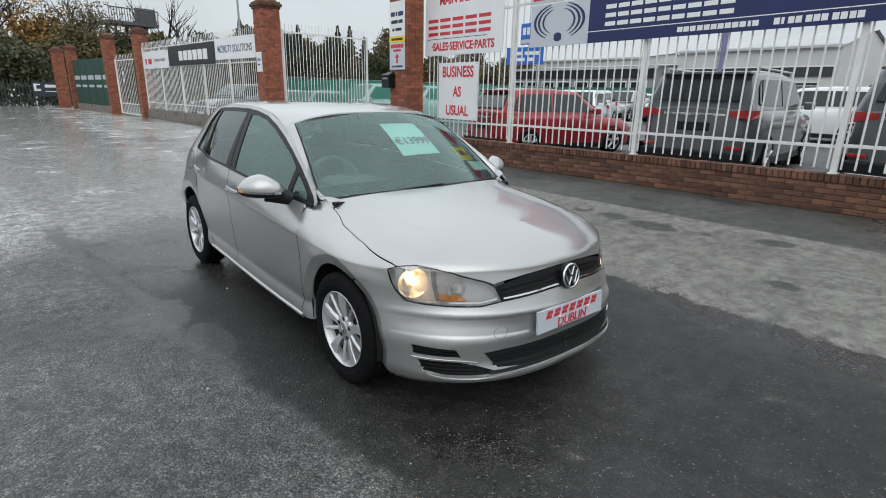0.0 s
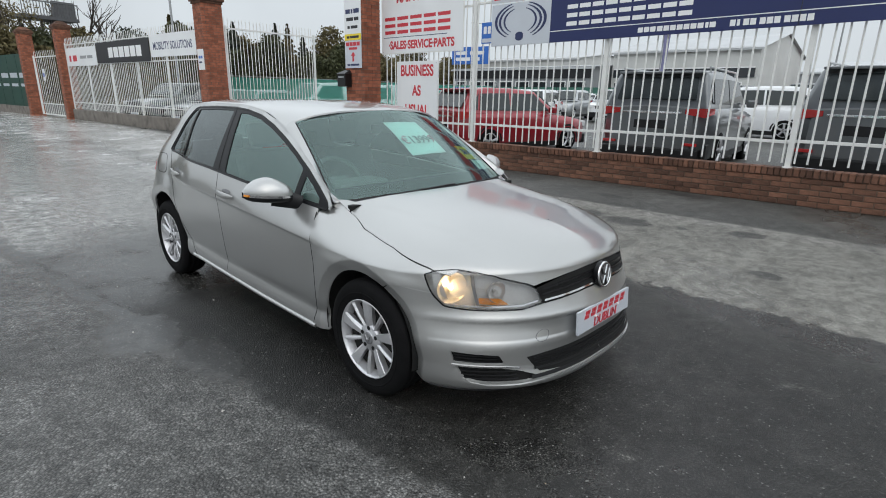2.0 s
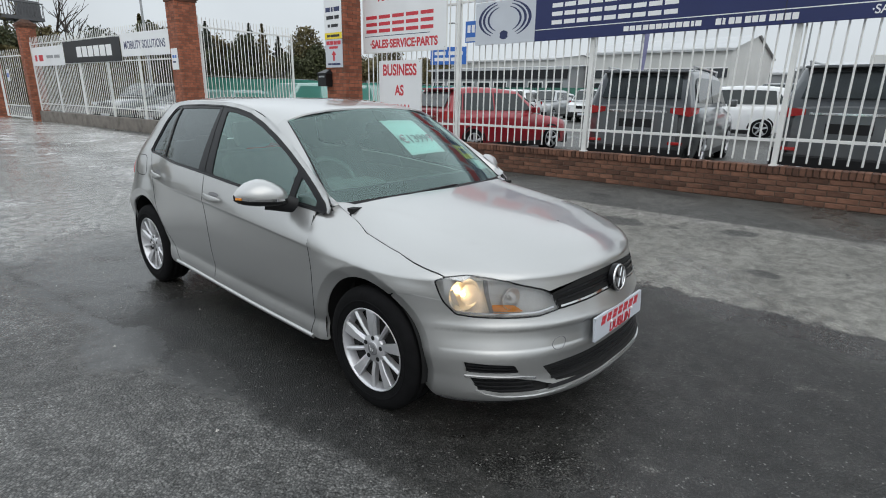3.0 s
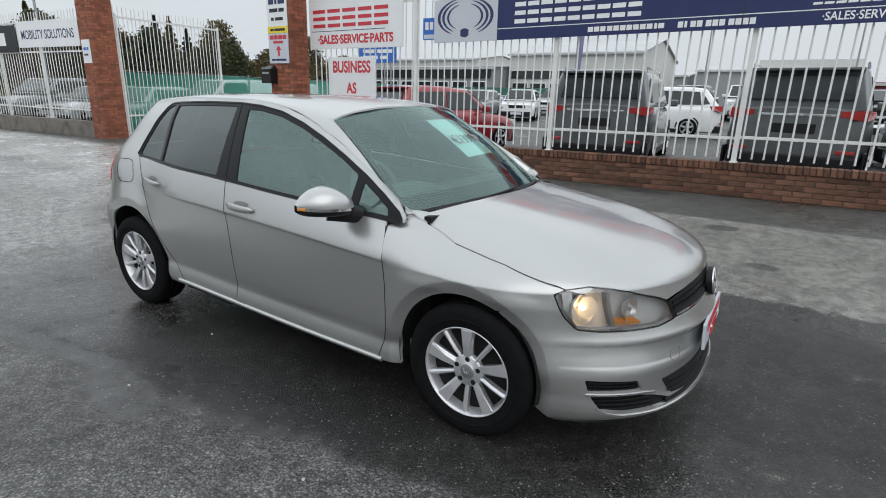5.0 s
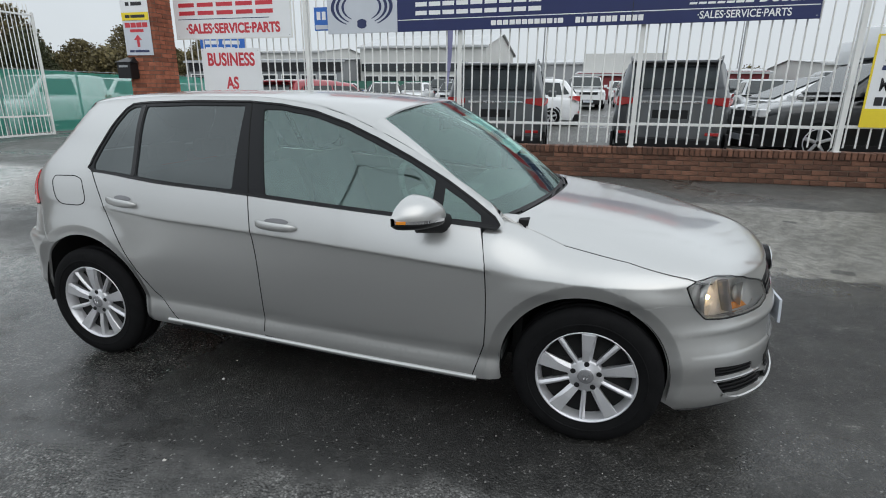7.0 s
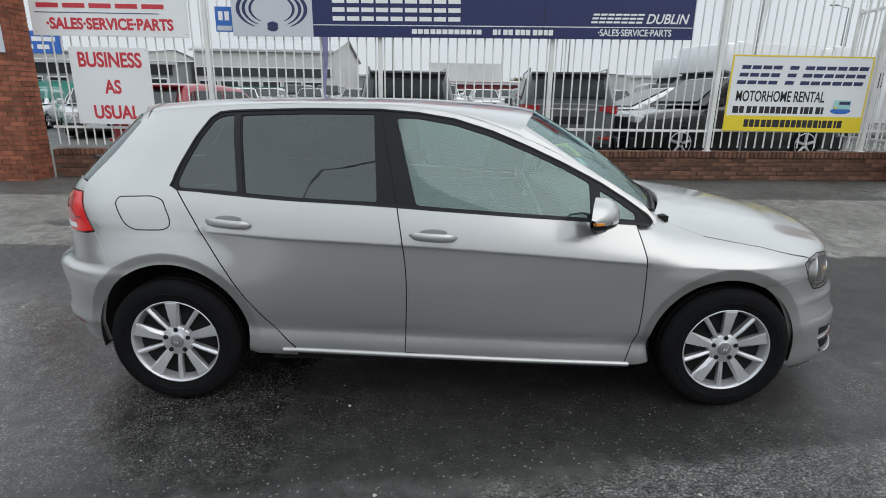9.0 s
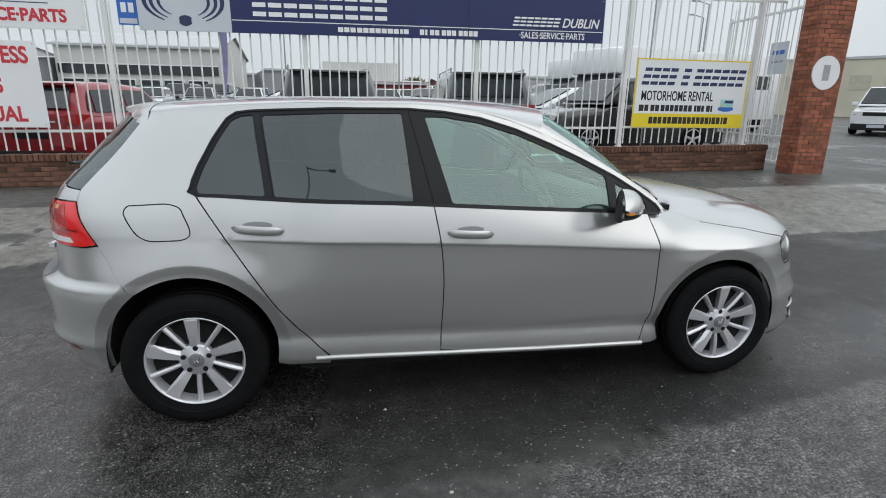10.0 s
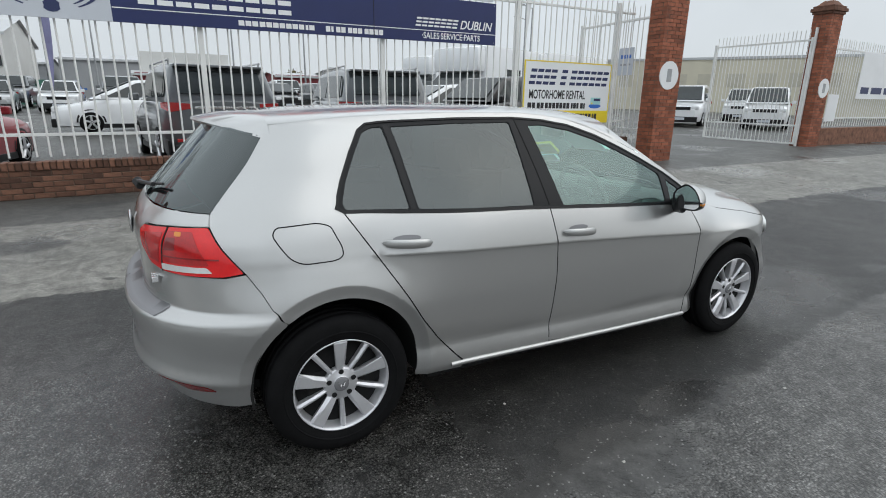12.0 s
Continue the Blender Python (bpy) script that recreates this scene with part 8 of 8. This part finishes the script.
wl_ = building("white_unit", 55, 75, -40, -18, 0.6, 4.4, 5.0, clad_white, roof_grey, "long low white unit behind the parked vans")
box_part("fascia", (-0.1, 0.0, 1, 21, 2.9, 3.5), roof_grey, wl_)
for x0, y0, w, h in ((70, 40, 20, 7), (85, -2, 14, 6), (90, 14, 20, 5.5)):
    bb = building("distant_unit", x0, x0 + 16, y0, y0 + w, 0.8, h, h + 0.8, clad_grey if x0 > 80 else clad_white, roof_grey, "distant flat-sided industrial unit")
    box_part("shutter", (-0.05, 0.05, 2, 6, 0, 3.2), roof_grey, bb)
# cream hoarding beyond the far gate with large faded letters
cream = surface("cream_render", (0.62, 0.58, 0.46), 0.8, vary=0.08, scale=0.5, bump=0.0, stain=0.1)
ch = tagged(empty("cream_unit", pose(27, -43, 0.3, 0, 0, 210.6)), "long cream rendered unit with large faded lettering", "building")
box_part("wall", (-22, 26, -0.2, 8, -0.5, 4.9), cream, ch)
box_part("parapet", (-22.2, 26.2, -0.3, 8.2, 4.9, 5.1), roof_grey, ch)
for i in range(14):
    box_part("letter_bar", (-18 + 2.3 * i, -16.6 + 2.3 * i, -0.24, -0.2, 2.6, 3.7), surface("faded_cream_letter", (0.50, 0.47, 0.38), 0.8, bump=0.0) if i == 0 else bpy.data.materials["faded_cream_letter"], ch)
box_part("dark_panel", (-22, -18.6, -0.26, -0.2, 2.4, 3.9), M["black"], ch)
# green boundary mesh along the back of the yard
gb_ = tagged(empty("mesh_fence", pose(44, 0, 0.86)), "green steel mesh fence along the back of the yard", "fence")
mesh_green = surface("green_mesh_panel", (0.05, 0.16, 0.12), 0.7, vary=0.15, bump=0.0)
for i in range(22):
    box_part("mesh_panel", (-0.03, 0.03, 8 + 1.9 * i, 9.8 + 1.9 * i, -0.3, 1.5), mesh_green, gb_)

# right-hand fence beyond the far pier, with a white sign
rf = tagged(empty("boundary_fence", pose(0, 0, 0)), "white bar fence on a low wall beyond the far pier", "fence")
pa, pb = Vector((7.0, -14.5, 0)), Vector((7.6, -30.0, 0))
rm = Matrix.Translation(pa) @ Matrix.Rotation(math.atan2(pb.y - pa.y, pb.x - pa.x), 4, "Z")
box_part("low_wall", (0, 15.5, -0.11, 0.11, -0.1, 0.80), M["brick_dark"], rf, m=rm)
for z in (1.1, 3.1):
    box_part("rail", (0, 15.5, -0.02, 0.02, z - 0.02, z + 0.02), M["white_steel"], rf, m=rm)
bars_between(rf, pa, pb, 0.85, 3.35, 0.16, 0.012, spike=0.05)
s = board("white_sign", facing(6.98, -16.6, 1.7), 2.6, 1.4, M["sign_white"], "white trade sign on the fence beyond the far pier")
bars_text(s, 0.2, 2.4, 0.15, 0.35, M["navy"], [3, -1, 4, -1, 4], "phone_bar")
s = board("paper_sign", facing(6.98, -15.0, 1.0), 0.6, 0.8, M["sign_white"], "white laminated notice on the fence beyond the pier")

# ---- street furniture ----
def lamp_post(x, y, h, reach, turn, label):
    lp = tagged(empty("street_lamp", pose(x, y, ground_z(x, y), 0, 0, turn)), label, "street lamp", "street lamps")
    part("column", rod(bmesh.new(), (0, 0, -0.1), (0, 0, h), 0.085, 10, 0.05), M["grey_metal"], lp, smooth=True)
    part("arm", rod(bmesh.new(), (0, 0, h - 0.05), (reach, 0, h + 0.15), 0.035, 8), M["grey_metal"], lp)
    part("lantern", box(bmesh.new(), reach - 0.05, reach + 0.55, -0.12, 0.12, h + 0.10, h + 0.22, 0.04), M["grey_metal"], lp)
    return lp


lamp_post(-7.5, 4.5, 10.0, 1.6, -90, "tall grey street lamp across the road")
for x, y, h in ((48, -4, 9), (46, -9.5, 8.5), (42, -30, 8), (70, -14, 10), (49, 6, 8), (36, -26, 8), (40, 33, 8)):
    lamp_post(x, y, h, 0.9, 90, "distant grey lamp column in the yard")
lamp_post(11.5, 33, 9, 1.0, 180, "grey lamp column beyond the gateway")
ff = tagged(empty("feather_flag", pose(15.6, 5.25, ground_z(15.6, 5.2))), "faded navy feather flag on a pole in the yard", "flag")
part("pole", rod(bmesh.new(), (0, 0, 0), (0, 0, 3.7), 0.02, 8), M["grey_metal"], ff)
vs, fs = [], []
flag_blue = surface("faded_navy_cloth", (0.24, 0.24, 0.40), 0.8, vary=0.25, scale=3)
for i in range(12):
    z = 1.2 + 2.4 * i / 11
    for j in range(4):
        vs.append((0.02 * math.sin(3 * z + j), -0.085 * j * (0.25 + 0.75 * i / 11) + 0.03 * math.sin(2 * z), z))
for i in range(11):
    for j in range(3):
        fs.append((i * 4 + j, i * 4 + j + 1, i * 4 + j + 5, i * 4 + j + 4))
mesh_object("cloth", vs, fs, flag_blue, ff)
ff2 = tagged(empty("feather_flag", pose(8.6, -4.7, ground_z(8.6, -4.7))), "limp white feather flag on a pole behind the fence", "flag")
part("pole", rod(bmesh.new(), (0, 0, 0), (0, 0, 4.4), 0.018, 8), M["grey_metal"], ff2)
mesh_object("cloth", [(x, y * 0.8, z + 1.1) for x, y, z in vs], fs, M["sign_white"], ff2)
bsn = board("blue_direction_sign", facing(24.0, 22.0, 3.3, 10), 2.6, 1.0, M["signal_blue"], "blue direction sign seen through the fence", category="sign")
bars_text(bsn, 0.3, 2.3, 0.55, 0.75, M["white"], [4, -1, 5])
bars_text(bsn, 0.3, 2.0, 0.2, 0.4, M["white"], [6, -1, 3])
for x in (0.4, 2.2):
    part("leg", rod(bmesh.new(), (x, -3.3, -0.03), (x, 0.1, -0.03), 0.04, 8), M["grey_metal"], bsn)
# steel advertising gantry among the trees
gantry_steel = surface("weathered_grey_steel", (0.10, 0.10, 0.105), 0.6, vary=0.2)
hg = tagged(empty("steel_gantry", pose(9.3, 61.0, 0, 0, 0, 14)), "dark steel platform gantry standing among the trees", "gantry")
for x, y in ((0.3, 0.2), (2.1, 0.2), (3.1, 0.2), (0.3, 2), (2.1, 2), (3.1, 2)):
    part("leg", rod(bmesh.new(), (x, y, 0), (x, y, 7.5), 0.13, 8), gantry_steel, hg)
for z in (2.2, 4.0, 5.6, 6.6):
    part("brace", rod(bmesh.new(), (2.1, 0.2, z), (3.1, 0.2, z + 0.9), 0.05, 6), gantry_steel, hg)
    part("cross_beam", rod(bmesh.new(), (0.3, 0.2, z), (3.1, 0.2, z), 0.05, 6), gantry_steel, hg)
box_part("platform", (-0.4, 4.3, -0.4, 2.3, 7.4, 7.7), gantry_steel, hg)
for i in range(20):
    part("railing_bar", rod(bmesh.new(), (-0.4 + 0.245 * i, -0.4, 7.7), (-0.4 + 0.245 * i, -0.4, 8.9), 0.035, 6), gantry_steel, hg)
part("handrail", rod(bmesh.new(), (-0.4, -0.4, 8.9), (4.3, -0.4, 8.9), 0.06, 6), gantry_steel, hg)
box_part("billboard", (2.6, 4.5, 0.6, 0.9, 7.7, 9.2), gantry_steel, hg)

# ---- trees and hedges ----
bark = surface("dark_bark", (0.055, 0.045, 0.038), 0.9, vary=0.3, scale=4, bump=0.5, grain=30)


def leaf_mat(name, c):
    return surface(name, c, 0.7, vary=0.4, scale=0.6, bump=0.0, random_tint=0.45, island=True)


LEAF = {"green": leaf_mat("dark_green_leaves", (0.065, 0.072, 0.030)), "olive": leaf_mat("olive_leaves", (0.120, 0.098, 0.040)), "gold": leaf_mat("amber_autumn_leaves", (0.26, 0.15, 0.035)), "ever": leaf_mat("evergreen_leaves", (0.040, 0.050, 0.030))}


def leaf_sheet(name, points, size, material, parent, seed):
    """Many small bent leaves round the given points, as one mesh."""
    r = np.random.RandomState(seed)
    n = len(points)
    u, v = r.normal(size=(n, 3)), r.normal(size=(n, 3))
    u /= np.linalg.norm(u, axis=1)[:, None]
    v -= u * (u * v).sum(1)[:, None]
    v /= np.linalg.norm(v, axis=1)[:, None]
    w = np.cross(u, v)
    k = size * r.uniform(0.6, 1.5, (n, 1))
    p = np.asarray(points)
    corners = [p + k * (a * u + b * v + c * w) for a, b, c in ((-1, -0.5, 0), (0.2, -0.8, 0.25), (1, 0.1, 0), (0.1, 0.7, -0.2))]
    verts = np.stack(corners, 1).reshape(-1, 3).tolist()
    faces = np.arange(4 * n).reshape(-1, 4).tolist()
    return mesh_object(name, verts, faces, material, parent, smooth=False)


def tree(x, y, h, spread, kind, leaves, label, seed, z0=0.0, conifer=False, leaf=0.22):
    r = random.Random(seed)
    t = tagged(empty("tree", pose(x, y, z0)), label, "tree", "trees along the boundary")
    bm = bmesh.new()
    tips = []

    def limb(a, d, ln, rad, depth):
        b = a + d * ln
        rod(bm, a, b, rad, 6 if depth > 1 else 8, rad * 0.62)
        tips.append((b, depth))
        if depth < 4:
            for _ in range(3 if depth < 3 else 2):
                nd = (d + Vector((r.uniform(-1, 1), r.uniform(-1, 1), r.uniform(-0.15, 0.6))) * (0.30 if conifer else 0.62)).normalized()
                limb(a.lerp(b, r.uniform(0.55, 1.0)), nd, ln * r.uniform(0.55, 0.8), rad * 0.55, depth + 1)
    if conifer:
        rod(bm, (0, 0, 0), (0, 0, h), 0.16, 8, 0.03)
    else:
        limb(Vector((0, 0, 0)), Vector((r.uniform(-0.08, 0.08), r.uniform(-0.08, 0.08), 1)).normalized(), h * 0.34, h * 0.022, 0)
    part("trunk", bm, bark, t, smooth=False)
    if leaves:
        points = []
        for i in range(leaves * 4):
            if conifer:
                f = r.random() ** 0.7
                rad = spread * (1 - f) * math.sqrt(r.random()) * (0.8 + 0.4 * math.sin(9 * f * h))
                an = r.uniform(0, 2 * math.pi)
                points.append((rad * math.cos(an), rad * math.sin(an), h * (0.06 + 0.94 * f)))
            else:
                b, dp = tips[r.randrange(len(tips) // 3, len(tips))]
                q = spread * 0.15
                points.append((b.x + r.gauss(0, q), b.y + r.gauss(0, q), b.z + r.gauss(0, q * 0.8)))
        leaf_sheet("crown", points, leaf * 0.5, LEAF[kind], t, seed)
    return t


specs = [(-14, 58, 11, 5, "olive", 2600), (-9.5, 56, 9.5, 4.5, "gold", 2400), (-5, 60, 10, 5, "green", 2600), (-1, 57, 9, 4.5, "olive", 2600), (2.5, 61, 11, 5, "gold", 1500), (-19, 60, 12, 5, "green", 2600), (-24, 58, 10, 5, "olive", 2400), (-2.8, 53, 6, 3.2, "olive", 2400), (1.2, 52, 6.2, 3.4, "green", 2400), (5, 55, 7, 3.5, "olive", 2400), (-7.5, 52, 6, 3.4, "green", 2200), (-12, 52, 6.5, 3.6, "olive", 2200), (9, 58, 8, 4, "green", 2200)]
for i, (x, y, h, sp, kd, lv) in enumerate(specs):
    tree(x, y, h * (0.50 if x < -4 else 0.66 if x < 1 else 0.9), sp, kd, lv, {"olive": "bushy olive and brown autumn tree", "gold": "tree with thinning amber autumn leaves", "green": "dense dark green boundary tree"}[kd], 100 + i, leaf=0.24)
for i, (x, y, h) in enumerate(((4.0, 66, 15), (8.5, 70, 15), (12.5, 66, 13), (0.0, 70, 15), (15.5, 72, 14), (6.5, 60, 11), (19, 74, 13), (-6, 70, 14))):
    tree(x, y, h, 6, "olive", 500 if i % 2 else 0, "tall bare tree with fine dark branches", 200 + i, leaf=0.16)
for i, (x, y, h) in enumerate(((22, 62, 9), (25.5, 64, 10.5), (29, 62, 9), (32, 66, 10), (35, 63, 9.5), (19.5, 60, 8), (38.5, 66, 10), (27, 60, 8), (42, 68, 9), (47, 70, 9), (52, 72, 9))):
    tree(x, y, h, 2.6, "ever" if i % 3 else "olive", 2600, "dark evergreen screening tree", 300 + i, conifer=(i % 2 == 0), leaf=0.26)
for i, (x, y, h) in enumerate(((46, 52, 6), (56, 56, 6), (66, 60, 7), (95, -12, 6), (98, -20, 6))):
    tree(x, y, h, 4, "olive", 1600, "low autumn tree behind the yard", 400 + i, leaf=0.3)


def hedge(name, x0, x1, y0, y1, h, kind, n, label, seed):
    r = random.Random(seed)
    points = []
    for i in range(n * 4):
        u = r.random()
        points.append((x0 + (x1 - x0) * u + r.gauss(0, 0.3), y0 + (y1 - y0) * u + r.gauss(0, 0.5), h * (r.random() ** 0.8) * (0.75 + 0.3 * math.sin(u * 23) * math.sin(u * 7 + 1))))
    ob = leaf_sheet(name, points, 0.13, LEAF[kind], None, seed)
    return tagged(ob, label, "hedge", kind="stuff")


hedge("hedge", -30, 4, 50.5, 50.5, 4.2, "green", 7000, "dense mixed hedge behind the palisade fence", 7)
hedge("hedge", 4, 20, 54, 56, 6.2, "olive", 9000, "brown and olive scrub behind the hoarded fence", 9)
hedge("hedge", 19, 46, 57, 61, 7.6, "green", 12000, "tall dark screening hedge behind the gateway", 10)
hedge("hedge", 14, 60, 58, 66, 5.5, "olive", 10000, "rough brown and green scrub behind the yard", 8)

# far side of the road, behind the walk: unseen wall added to darken reflections
opposite = mesh_object("wall_opposite", *[[(x, y, z) for x in (-19.3, -19.0) for y in (-60, 80) for z in (-0.2, 1.7)], [(0, 1, 3, 2), (4, 6, 7, 5), (0, 4, 5, 1), (2, 3, 7, 6), (1, 5, 7, 3), (0, 2, 6, 4)]], M["concrete"], smooth=False)
tagged(opposite, "unseen plain grey wall added across the road to darken reflections", "wall", kind="structure")
hedge("hedge", 40, 80, 62, 66, 9.5, "olive", 12000, "brown autumn scrub beyond the yard", 13)

# loose stone chips on the tarmac
rng = random.Random(21)
vs, fs = [], []
spots = [(-0.636, 1.617), (-0.034, 1.812), (-0.611, 0.372)] + [(rng.uniform(-2.2, 3.0), rng.uniform(-2.6, 5.5)) for _ in range(160)]
for i, (x, y) in enumerate(spots):
    s_ = 0.011 if i < 3 else 0.0035 * rng.uniform(0.6, 1.8)
    k = len(vs)
    z = ground_z(x, y)
    for a in range(5):
        q = 2 * math.pi * a / 5 + rng.random()
        vs.append((x + s_ * math.cos(q) * rng.uniform(0.7, 1.2), y + s_ * math.sin(q) * rng.uniform(0.7, 1.2), z - 0.001))
    vs.append((x, y, z + s_ * 0.8))
    fs += [(k + a, k + (a + 1) % 5, k + 5) for a in range(5)]
chips = mesh_object("stone_chips", vs, fs, surface("pale_stone", (0.48, 0.46, 0.43), 0.8, vary=0.2), smooth=False)
tagged(chips, "scattered small pale stone chips on the tarmac", "gravel", kind="stuff")
